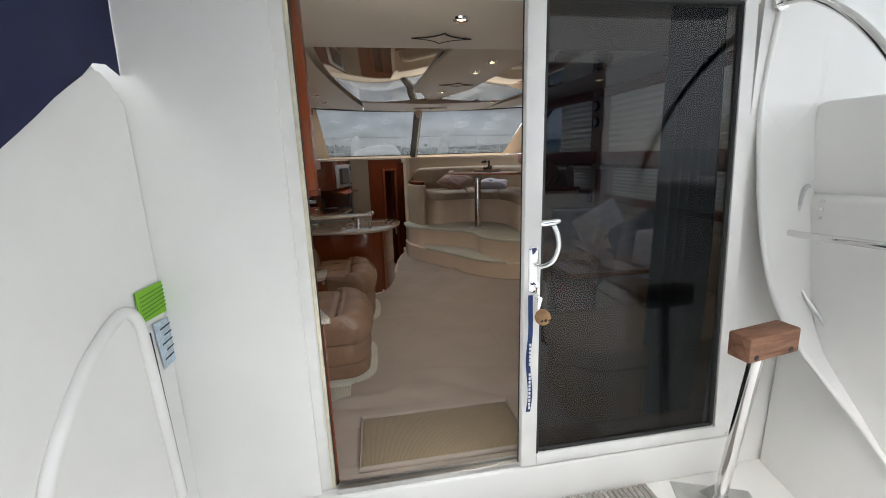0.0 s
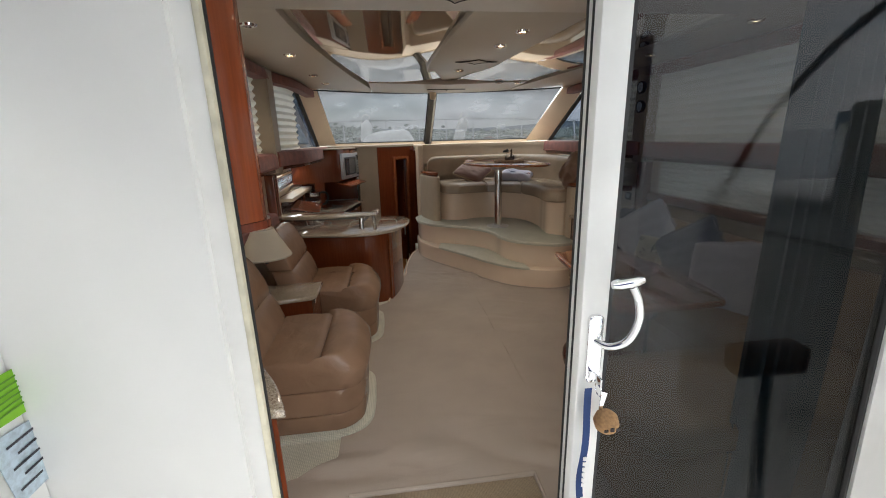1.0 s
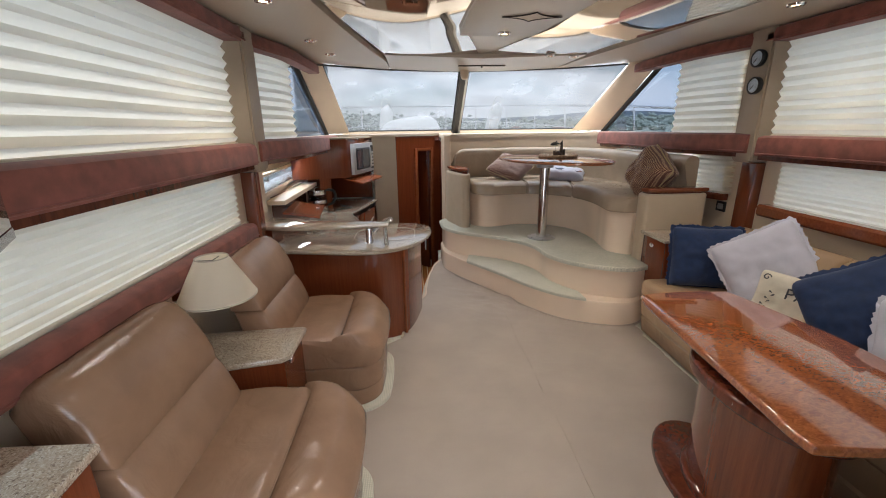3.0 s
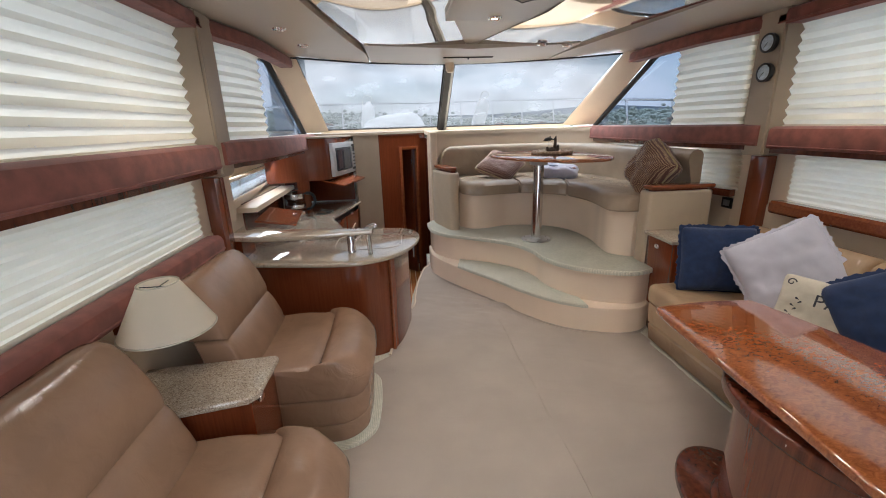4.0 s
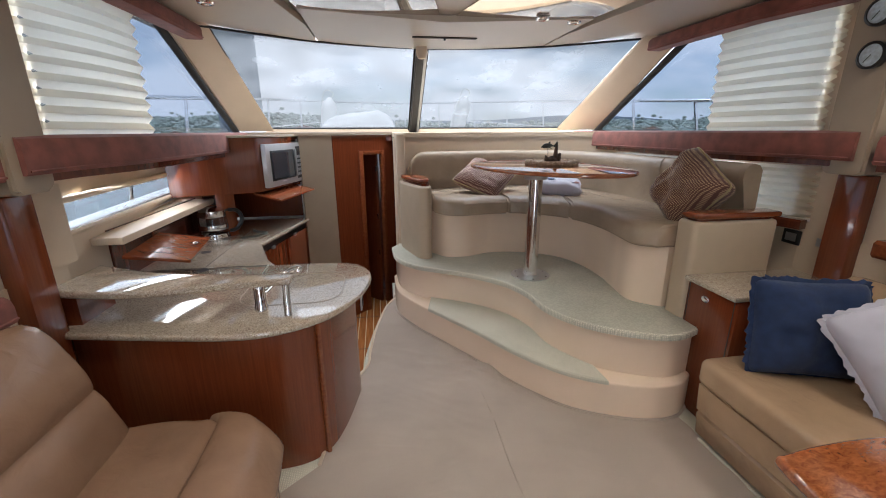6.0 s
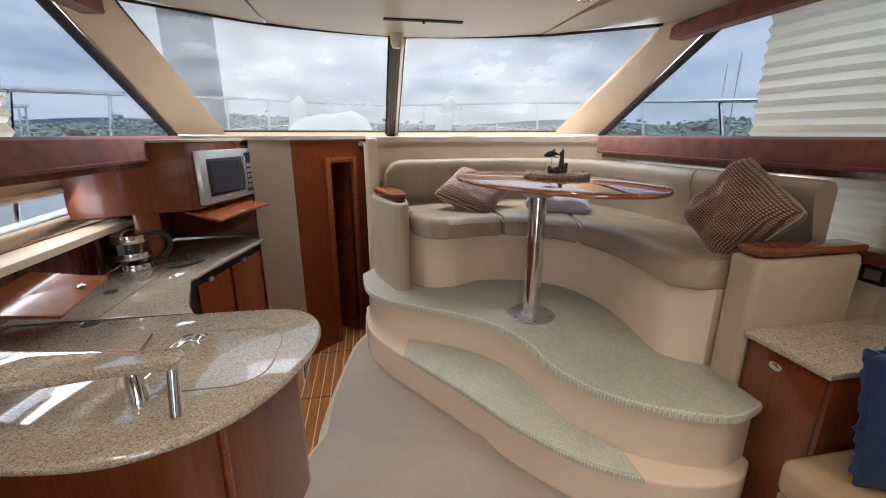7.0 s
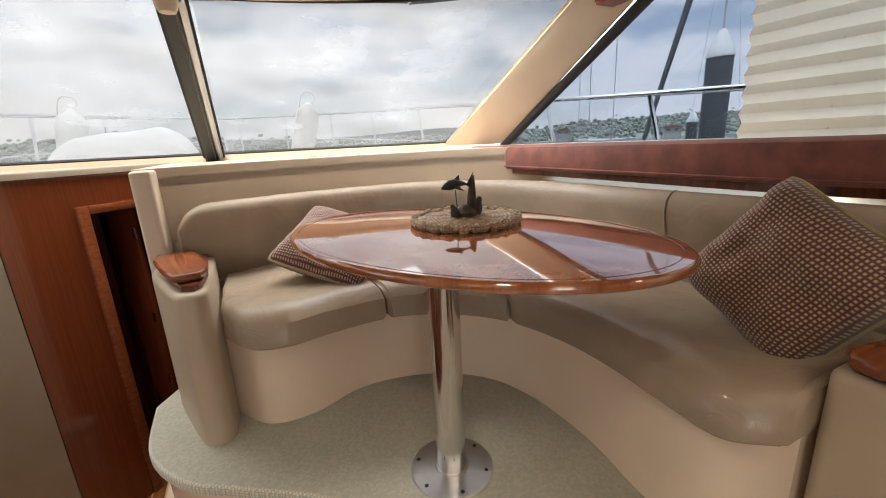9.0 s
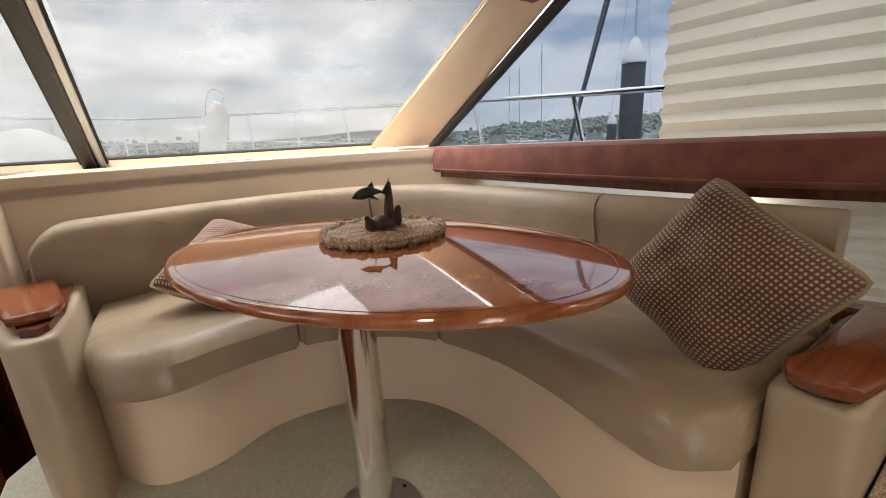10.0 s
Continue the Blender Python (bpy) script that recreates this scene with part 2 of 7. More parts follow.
def glow(name, colour, strength):
    m = bpy.data.materials.new(name)
    m.use_nodes = True
    b = m.node_tree.nodes["Principled BSDF"]
    b.inputs["Emission Color"].default_value = (*colour, 1)
    b.inputs["Emission Strength"].default_value = strength
    return m


LEATHER = leather("tan_leather", (0.31, 0.185, 0.115))
TAUPE = leather("taupe_leather", (0.40, 0.31, 0.22))
ARM_VINYL = mat("tan_arm_vinyl", (0.50, 0.40, 0.285), 0.4, vary=0.06, bump=0.12, bump_scale=500)
TAUPE_WALL = mat("taupe_vinyl", (0.36, 0.285, 0.205), 0.45, vary=0.06, bump=0.12, bump_scale=500)
CREAM = mat("cream_gelcoat", (0.86, 0.69, 0.53), 0.2, coat=0.4, vary=0.05, scale=3)
LEDGE = mat("cream_vinyl", (0.70, 0.57, 0.42), 0.42, vary=0.06, scale=4, bump=0.1, bump_scale=450)
HEADLINER = mat("headliner_vinyl", (0.60, 0.53, 0.43), 0.32, vary=0.05, scale=2, bump=0.04, bump_scale=300)
GLOSS_PANEL = mat("glossy_ceiling_panel", (0.58, 0.48, 0.36), 0.03, coat=1.0, vary=0.04, scale=2, spec=1.0)
GLOSS_PANEL.node_tree.nodes["Principled BSDF"].inputs["Metallic"].default_value = 0.55
WHITE = mat("white_gelcoat", (0.80, 0.79, 0.76), 0.3, coat=0.15, vary=0.05, scale=2.5, bump=0.02, bump_scale=60)
WHITE_PAINT = mat("white_painted_aluminium", (0.78, 0.77, 0.74), 0.35, vary=0.07, scale=9)
CHERRY = wood("cherry_wood", (0.140, 0.031, 0.011), (0.182, 0.043, 0.015), rough=0.14, stretch=(30, 30, 1.0))
CHERRY_H = wood("cherry_wood_flat", (0.16, 0.038, 0.013), (0.24, 0.066, 0.022), stretch=(1.2, 22, 22))
PEDESTAL_CHERRY = wood("red_cherry_veneer", (0.12, 0.025, 0.009), (0.19, 0.045, 0.015), rough=0.08, coat=1.0, stretch=(20, 20, 1))
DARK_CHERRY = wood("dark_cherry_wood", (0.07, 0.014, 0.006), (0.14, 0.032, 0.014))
BURL = wood("burl_veneer", (0.21, 0.052, 0.016), (0.40, 0.13, 0.040), rough=0.1, coat=1.0, scale=34, stretch=(1, 1.6, 1), distort=1.6)
TEAK = wood("teak_plank", (0.30, 0.105, 0.03), (0.52, 0.21, 0.065), rough=0.25, stretch=(14, 1, 14))
HOLLY = mat("pale_holly_strip", (0.70, 0.52, 0.28), 0.3, coat=0.3)
BLOCK_WOOD = wood("weathered_wood", (0.13, 0.055, 0.03), (0.30, 0.15, 0.09), rough=0.7, coat=0.0, stretch=(1.5, 12, 12))
GRANITE = granite("speckled_granite")
for gloss in (GRANITE, BURL):
    gloss.node_tree.nodes["Principled BSDF"].inputs["Coat IOR"].default_value = 1.8
SUEDE = mat("burgundy_suede", (0.255, 0.076, 0.052), 0.8, vary=0.35, scale=14, sheen=0.15, bump=0.1, bump_scale=400)
BLIND = blind_cloth("pleated_blind_cloth")
CANVAS = mat("tan_canvas_cover", (0.43, 0.36, 0.30), 0.85, vary=0.09, scale=3, bump=0.25, bump_scale=700, vary2=0.05)
cv_n, cv_l = CANVAS.node_tree.nodes, CANVAS.node_tree.links
cv_co, cv_map, cv_ns, cv_bp = cv_n.new("ShaderNodeTexCoord"), cv_n.new("ShaderNodeMapping"), cv_n.new("ShaderNodeTexNoise"), cv_n.new("ShaderNodeBump")
cv_map.inputs["Rotation"].default_value, cv_map.inputs["Scale"].default_value = (0, 0, radians(28)), (0.9, 2.6, 1)
cv_ns.inputs["Scale"].default_value, cv_ns.inputs["Detail"].default_value, cv_ns.inputs["Distortion"].default_value = 1.7, 3, 1.2
cv_bp.inputs["Strength"].default_value, cv_bp.inputs["Distance"].default_value = 0.24, 0.035
cv_l.new(cv_co.outputs["Object"], cv_map.inputs["Vector"])
cv_l.new(cv_map.outputs[0], cv_ns.inputs["Vector"])
cv_l.new(cv_ns.outputs["Fac"], cv_bp.inputs["Height"])
for link in list(CANVAS.node_tree.links):
    if link.to_socket.name == "Normal" and link.to_node.type == "BSDF_PRINCIPLED":
        cv_l.new(cv_bp.outputs[0], link.from_node.inputs["Normal"])
CARPET = woven("sage_loop_carpet", (0.70, 0.67, 0.55), (0.41, 0.40, 0.315), 105, bump=1.0)
CHECK = woven("brown_check_weave", (0.46, 0.32, 0.19), (0.10, 0.036, 0.026), 100, bump=0.4, flat=True)
STRIPE_CLOTH = woven("rust_check_weave", (0.52, 0.37, 0.27), (0.13, 0.045, 0.036), 90, bump=0.3, flat=True)
PIPING = mat("gold_piping", (0.42, 0.33, 0.18), 0.7, bump=0.3, bump_scale=600)
NAVY = mat("navy_cotton", (0.012, 0.032, 0.10), 0.85, vary=0.25, scale=30, sheen=0.15, bump=0.3, bump_scale=500)
LILAC = mat("pale_lilac_cotton", (0.56, 0.55, 0.63), 0.85, vary=0.08, scale=12, sheen=0.2, bump=0.25, bump_scale=500)
LINEN = mat("cream_linen", (0.62, 0.56, 0.45), 0.9, vary=0.1, scale=20, bump=0.3, bump_scale=600)
INK = mat("dark_print", (0.06, 0.06, 0.07), 0.9)
STEEL = mat("polished_steel", (0.72, 0.71, 0.70), 0.12, metal=1.0, vary=0.06, scale=15)
CHROME = mat("chrome", (0.85, 0.85, 0.86), 0.05, metal=1.0, vary=0.03)
ALU = mat("brushed_aluminium", (0.62, 0.62, 0.61), 0.3, metal=1.0, vary=0.08, scale=30)
SILVER = mat("silver_painted_metal", (0.52, 0.52, 0.52), 0.32, metal=0.7, vary=0.05)
BLACK = mat("black_plastic", (0.012, 0.012, 0.013), 0.35, vary=0.2)
RUBBER = mat("black_rubber", (0.02, 0.02, 0.02), 0.7)
DARK = mat("dark_recess", (0.03, 0.02, 0.015), 0.7)
GLASS = clear_glass("window_glass", (0.094, 0.098, 0.101), 0.0, dirt=0.09)
SIDE_GLASS = clear_glass("tinted_side_glass", (0.31, 0.335, 0.37), 0.005)
DOOR_GLASS = clear_glass("dark_tinted_glass", (0.42, 0.44, 0.46), 0.022)
KETTLE_GLASS = clear_glass("kettle_glass", (0.75, 0.78, 0.8), 0.05)
SCREEN = mat("dark_glass_screen", (0.03, 0.035, 0.04), 0.04, coat=1.0)
SHADE = blind_cloth("lampshade_cloth", (0.97, 0.90, 0.76))
RAFFIA = woven("braided_raffia", (0.62, 0.47, 0.32), (0.30, 0.20, 0.12), 90, bump=1.0)
DRIFT = mat("driftwood", (0.10, 0.065, 0.045), 0.8, vary=0.5, scale=40, bump=0.6, bump_scale=150)
BRONZE = mat("dark_patinated_metal", (0.06, 0.065, 0.06), 0.4, metal=0.6, vary=0.3, scale=60)
CORK = mat("cork", (0.42, 0.24, 0.11), 0.85, vary=0.3, scale=120, bump=0.4, bump_scale=200)
BLUE_CANVAS = mat("dark_blue_canvas", (0.008, 0.012, 0.06), 0.8, vary=0.2, bump=0.3, bump_scale=500)
GREEN_CARD = mat("green_card", (0.22, 0.52, 0.02), 0.6)
PALE_CARD = mat("pale_blue_card", (0.55, 0.66, 0.74), 0.6, vary=0.3, scale=60)
GREY_RIB = mat("grey_ribbed_cotton", (0.40, 0.37, 0.34), 0.95, vary=0.2, scale=60, bump=0.5, bump_scale=400)
SISAL = woven("sisal_weave", (0.33, 0.255, 0.16), (0.20, 0.145, 0.085), 160, bump=0.8)
LIGHT_ON = glow("lit_downlight", (1.0, 0.72, 0.38), 6.0)
BULB_OFF = mat("unlit_downlight", (0.5, 0.48, 0.42), 0.2)
TARP = mat("white_tarpaulin", (0.78, 0.78, 0.76), 0.6, vary=0.08, scale=5)
FENDER = mat("white_vinyl_fender", (0.74, 0.74, 0.72), 0.45, vary=0.08)


# ---- mesh helpers ----
def spline(points, n=8, closed=False):
    """A smooth line through a few points."""
    p = [Vector(q) for q in points]
    out = []
    last = len(p) if closed else len(p) - 1
    for i in range(last):
        if closed:
            a, b, c, d = p[i - 1], p[i], p[(i + 1) % len(p)], p[(i + 2) % len(p)]
        else:
            a, b, c, d = p[max(i - 1, 0)], p[i], p[i + 1], p[min(i + 2, len(p) - 1)]
        for k in range(n):
            t = k / n
            out.append(0.5 * ((2 * b) + (c - a) * t + (2 * a - 5 * b + 4 * c - d) * t * t + (3 * b - a - 3 * c + d) * t ** 3))
    if not closed:
        out.append(p[-1].copy())
    return out


def finish(bm, name, material, parent=None, label="", smooth=40):
    bmesh.ops.recalc_face_normals(bm, faces=bm.faces)
    me = bpy.data.meshes.new(name)
    bm.to_mesh(me)
    bm.free()
    for f in me.polygons:
        f.use_smooth = not (f.area > 0.015 and len(f.vertices) > 4)
    me.set_sharp_from_angle(angle=radians(smooth))
    me.materials.append(material)
    ob = new(name, me)
    if parent is not None:
        ob.parent = parent
    if label:
        ob["label"] = label
    return ob


def part(name, bm, material, parent, label="", smooth=40):
    return finish(bm, name, material, parent, label, smooth)


def thing(name, label, category, group="", at=(0, 0, 0), turn=0.0):
    ob = tagged(new(name), label, category, group)
    ob.matrix_world = pose(*at, 0, 0, turn)
    return ob


def setting(name, bm, material, label="", category=""):
    return tagged(finish(bm, name, material), label, category, kind="structure")


def join(*bms):
    out = bms[0]
    for b in bms[1:]:
        me = bpy.data.meshes.new("tmp")
        b.to_mesh(me)
        out.from_mesh(me)
        bpy.data.meshes.remove(me)
        b.free()
    return out


def moved(bm, m):
    bmesh.ops.transform(bm, matrix=m, verts=bm.verts)
    return bm


def box(x0, x1, y0, y1, z0, z1, bevel=0.0, seg=2):
    bm = bmesh.new()
    bmesh.ops.create_cube(bm, size=1)
    bmesh.ops.transform(bm, matrix=Matrix.Translation(((x0 + x1) / 2, (y0 + y1) / 2, (z0 + z1) / 2)) @ Matrix.Diagonal((x1 - x0, y1 - y0, z1 - z0, 1)), verts=bm.verts)
    if bevel:
        bmesh.ops.bevel(bm, geom=bm.edges[:], offset=bevel, segments=seg, profile=0.5, affect="EDGES", clamp_overlap=True)
    return bm


def prism(points, z0, z1, bevel=0.0, seg=3, bottom=False):
    """A flat outline pulled up from z0 to z1; its top edge (and bottom edge) rounded."""
    bm = bmesh.new()
    lo = [bm.verts.new((p[0], p[1], z0)) for p in points]
    hi = [bm.verts.new((p[0], p[1], z1)) for p in points]
    n = len(points)
    top = bm.faces.new(hi)
    bot = bm.faces.new(lo[::-1])
    for i in range(n):
        bm.faces.new((lo[i], lo[(i + 1) % n], hi[(i + 1) % n], hi[i]))
    bmesh.ops.recalc_face_normals(bm, faces=bm.faces)
    if bevel:
        edges = list(top.edges) + (list(bot.edges) if bottom else [])
        bmesh.ops.bevel(bm, geom=edges, offset=bevel, segments=seg, profile=0.5, affect="EDGES", clamp_overlap=True)
    return bm


def tube(points, radius, sides=12, closed=False, caps=True):
    """A round bar along a line; radius may be a list."""
    p = [Vector(q) for q in points]
    bm = bmesh.new()
    rings = []
    up = Vector((0, 0, 1))
    for i, q in enumerate(p):
        if closed:
            d = p[(i + 1) % len(p)] - p[i - 1]
        else:
            d = p[min(i + 1, len(p) - 1)] - p[max(i - 1, 0)]
        d = d.normalized() if d.length > 1e-9 else Vector((0, 0, 1))
        u = up - d * up.dot(d)
        if u.length < 0.05:
            u = Vector((1, 0, 0)) - d * d.x
        u.normalize()
        v = d.cross(u)
        up = u
        r = radius[i] if isinstance(radius, (list, tuple)) else radius
        rings.append([bm.verts.new(q + (u * math.cos(a) + v * math.sin(a)) * r) for a in (2 * math.pi * k / sides for k in range(sides))])
    pairs = list(zip(rings, rings[1:])) + ([(rings[-1], rings[0])] if closed else [])
    for a, b in pairs:
        for k in range(sides):
            bm.faces.new((a[k], a[(k + 1) % sides], b[(k + 1) % sides], b[k]))
    if caps and not closed:
        bm.faces.new(rings[0][::-1])
        bm.faces.new(rings[-1])
    return bm


def lathe(profile, sides=32, at=(0, 0, 0)):
    """A turned shape from a profile of (radius, height)."""
    bm = bmesh.new()
    rings = []
    for r, z in profile:
        rings.append([bm.verts.new((at[0] + r * math.cos(2 * math.pi * k / sides), at[1] + r * math.sin(2 * math.pi * k / sides), at[2] + z)) for k in range(sides)])
    for a, b in zip(rings, rings[1:]):
        for k in range(sides):
            bm.faces.new((a[k], a[(k + 1) % sides], b[(k + 1) % sides], b[k]))
    if profile[0][0] > 1e-4:
        bm.faces.new(rings[0][::-1])
    if profile[-1][0] > 1e-4:
        bm.faces.new(rings[-1])
    bmesh.ops.remove_doubles(bm, verts=bm.verts, dist=1e-5)
    return bm


def band(outer, inner, z0, z1, bevel=0.0, seg=3, bottom=False):
    """A strip between two lines of the plan, pulled up from z0 to z1."""
    return prism(list(outer) + list(inner)[::-1], z0, z1, bevel, seg, bottom)


def ribbon(line, lo, hi):
    """A wall along a line of the plan, given by two heights, with no thickness yet."""
    bm = bmesh.new()
    a = [bm.verts.new((p[0], p[1], lo)) for p in line]
    b = [bm.verts.new((p[0], p[1], hi)) for p in line]
    for i in range(len(line) - 1):
        bm.faces.new((a[i], a[i + 1], b[i + 1], b[i]))
    return bm


def offset(line, d):
    """A line of the plan moved sideways by d, to the left of its run."""
    p = [Vector((q[0], q[1])) for q in line]
    out = []
    for i in range(len(p)):
        t = (p[min(i + 1, len(p) - 1)] - p[max(i - 1, 0)]).normalized()
        out.append(p[i] + Vector((-t.y, t.x)) * d)
    return out


def sheet(grid):
    """A skin over rows of points."""
    bm = bmesh.new()
    v = [[bm.verts.new(p) for p in row] for row in grid]
    for i in range(len(v) - 1):
        for j in range(len(v[0]) - 1):
            bm.faces.new((v[i][j], v[i][j + 1], v[i + 1][j + 1], v[i + 1][j]))
    return bm


def slab(points3, thick):
    """A flat or bent plate: a ring of points in space, thickened along its normal."""
    bm = bmesh.new()
    f = bm.faces.new([bm.verts.new(p) for p in points3])
    f.normal_update()
    nrm = f.normal.copy()
    ext = bmesh.ops.extrude_face_region(bm, geom=[f])
    bmesh.ops.translate(bm, verts=[e for e in ext["geom"] if isinstance(e, bmesh.types.BMVert)], vec=nrm * thick)
    return bm


def rounded_rect(x0, x1, y0, y1, r, n=5):
    out = []
    for cx, cy, a0 in ((x1 - r, y1 - r, 0), (x0 + r, y1 - r, 90), (x0 + r, y0 + r, 180), (x1 - r, y0 + r, 270)):
        for k in range(n + 1):
            a = radians(a0 + 90 * k / n)
            out.append((cx + r * math.cos(a), cy + r * math.sin(a)))
    return out


def pillow(w, h, t, seed, n=26):
    """A stuffed cushion, standing in its own xy plane: pointed corners, hollow sides, soft creases."""
    bm = bmesh.new()
    sides = []
    for s in (1, -1):
        rows = []
        for i in range(n + 1):
            row = []
            for j in range(n + 1):
                u, v = 2 * i / n - 1, 2 * j / n - 1
                blunt = 1 - 0.07 * (u * v) ** 6
                x = u * blunt * (1 - 0.07 * (1 - v * v) * abs(u)) * w / 2
                y = v * blunt * (1 - 0.07 * (1 - u * u) * abs(v)) * h / 2
                f = max(0.0, (1 - u ** 4) * (1 - v ** 4)) ** 0.5
                z = s * t / 2 * f
                z += f * (0.12 * t * noise.noise(Vector((u * 1.7 + seed, v * 1.7, s * 3.1))) + 0.05 * t * noise.noise(Vector((u * 5 + seed, v * 5, s))) - 0.06 * t * abs(noise.noise(Vector(((u + v) * 2.6 + seed, (u - v) * 1.1, s * 2.0)))))
                row.append(bm.verts.new((x, y, z)))
            rows.append(row)
        for i in range(n):
            for j in range(n):
                q = (rows[i][j], rows[i + 1][j], rows[i + 1][j + 1], rows[i][j + 1])
                bm.faces.new(q if s > 0 else q[::-1])
    bmesh.ops.remove_doubles(bm, verts=bm.verts, dist=1e-4)
    return bm


def pillow_rim(w, h, n=14):
    pts = []
    for k in range(4 * n):
        s, f = divmod(k, n)
        f = 2 * f / n - 1
        u, v = ((f, -1), (1, f), (-f, 1), (-1, -f))[s]
        blunt = 1 - 0.07 * (u * v) ** 6
        pts.append((u * blunt * (1 - 0.07 * (1 - v * v) * abs(u)) * w / 2, v * blunt * (1 - 0.07 * (1 - u * u) * abs(v)) * h / 2, 0))
    return pts


def frill(w, h, seed, depth=0.02):
    """The frayed rim of a cushion."""
    rnd = random.Random(seed)
    bm = bmesh.new()
    rim = pillow_rim(w, h, 34)
    a, b = [], []
    for p in rim:
        q = Vector(p)
        o = q.normalized() * (depth * rnd.uniform(0.5, 1.3))
        a.append(bm.verts.new(q * 0.985 + Vector((0, 0, 0.003))))
        b.append(bm.verts.new(q + o + Vector((0, 0, rnd.uniform(-0.006, 0.006)))))
    n = len(rim)
    for i in range(n):
        bm.faces.new((a[i], a[(i + 1) % n], b[(i + 1) % n], b[i]))
    ext = bmesh.ops.extrude_face_region(bm, geom=bm.faces[:])
    bmesh.ops.translate(bm, verts=[e for e in ext["geom"] if isinstance(e, bmesh.types.BMVert)], vec=(0, 0, -0.004))
    return bm


def letters(text, size, name, material, parent, m, extrude=0.0006):
    cu = bpy.data.curves.new(name, "FONT")
    cu.body, cu.size, cu.extrude, cu.align_x, cu.align_y = text, size, extrude, "CENTER", "CENTER"
    tmp = bpy.data.objects.new("tmp", cu)
    scene.collection.objects.link(tmp)
    me = bpy.data.meshes.new_from_object(tmp.evaluated_get(bpy.context.evaluated_depsgraph_get()))
    bpy.data.objects.remove(tmp)
    bpy.data.curves.remove(cu)
    me.materials.clear()
    me.materials.append(material)
    ob = new(name, me)
    ob.parent = parent
    ob.matrix_basis = m
    return ob


def loft(line, profile, closed=True, caps=True):
    """A profile of (sideways, height) drawn along a line of the plan."""
    p = [Vector((q[0], q[1])) for q in line]
    bm = bmesh.new()
    rows = []
    for i in range(len(p)):
        t = (p[min(i + 1, len(p) - 1)] - p[max(i - 1, 0)]).normalized()
        nx, ny = -t.y, t.x
        rows.append([bm.verts.new((p[i].x + nx * d, p[i].y + ny * d, z)) for d, z in profile])
    m = len(profile)
    for a, b in zip(rows, rows[1:]):
        for k in range(m if closed else m - 1):
            bm.faces.new((a[k], a[(k + 1) % m], b[(k + 1) % m], b[k]))
    if caps and closed:
        bm.faces.new(rows[0][::-1])
        bm.faces.new(rows[-1])
    return bm


def side_profile(profile, y0, y1, bevel=0.0, seg=3):
    """An outline in x and z pulled along y."""
    bm = bmesh.new()
    a = [bm.verts.new((x, y0, z)) for x, z in profile]
    b = [bm.verts.new((x, y1, z)) for x, z in profile]
    n = len(profile)
    fa, fb = bm.faces.new(a), bm.faces.new(b[::-1])
    for i in range(n):
        bm.faces.new((a[i], b[i], b[(i + 1) % n], a[(i + 1) % n]))
    bmesh.ops.recalc_face_normals(bm, faces=bm.faces)
    if bevel:
        bmesh.ops.bevel(bm, geom=list(fa.edges) + list(fb.edges), offset=bevel, segments=seg, profile=0.5, affect="EDGES", clamp_overlap=True)
    return bm


# ---- the cabin's shell ----
GALLEY_Z = -0.40


def side_x(y):
    """Half the cabin's width: the sides draw in towards the bow."""
    f = min(1.0, max(0.0, (y - 2.75) / 0.6))
    return 1.80 - 0.11 * f * f * (3 - 2 * f) - 0.015 * max(0.0, y - 3.35)


def side_quad(s, y0, y1, z0, z1, thick=0.10, inner=0.0, n=1):
    line = [(s * (side_x(y0 + (y1 - y0) * k / n) + inner), y0 + (y1 - y0) * k / n) for k in range(n + 1)]
    out = [(x + s * thick, y) for x, y in line]
    return band(out, line, z0, z1)


floor_outline = [(-1.9, -0.1), (1.9, -0.1), (1.9, 4.9), (-0.40, 4.9)] + [tuple(p) for p in spline([(-0.40, 4.5), (-0.48, 4.30), (-0.57, 3.9), (-0.63, 3.45), (-0.61, 3.15), (-0.72, 2.68)], 6)] + [(-1.9, 2.68)]
setting("floor", prism(floor_outline, GALLEY_Z, 0.0), CARPET, "sage loop-pile carpet of the saloon floor", "floor")

# tan canvas dust cover over the carpet
well_edge = spline([(-0.80, 2.62), (-0.72, 3.15), (-0.61, 3.40), (-0.59, 3.6), (-0.555, 3.9), (-0.47, 4.30), (-0.385, 4.48)], 10)


def cover_left(y):
    if y > 2.62:
        for a, b in zip(well_edge, well_edge[1:]):
            if a[1] <= y <= b[1]:
                return a[0] + (b[0] - a[0]) * (y - a[1]) / max(b[1] - a[1], 1e-6)
        return -0.385
    if y < 0.62:
        return -1.30 if y < 0.5 else -1.30 + 0.25 * (y - 0.5) / 0.12
    return -1.05 if y < 2.4 else -1.05 + 0.25 * (y - 2.4) / 0.22


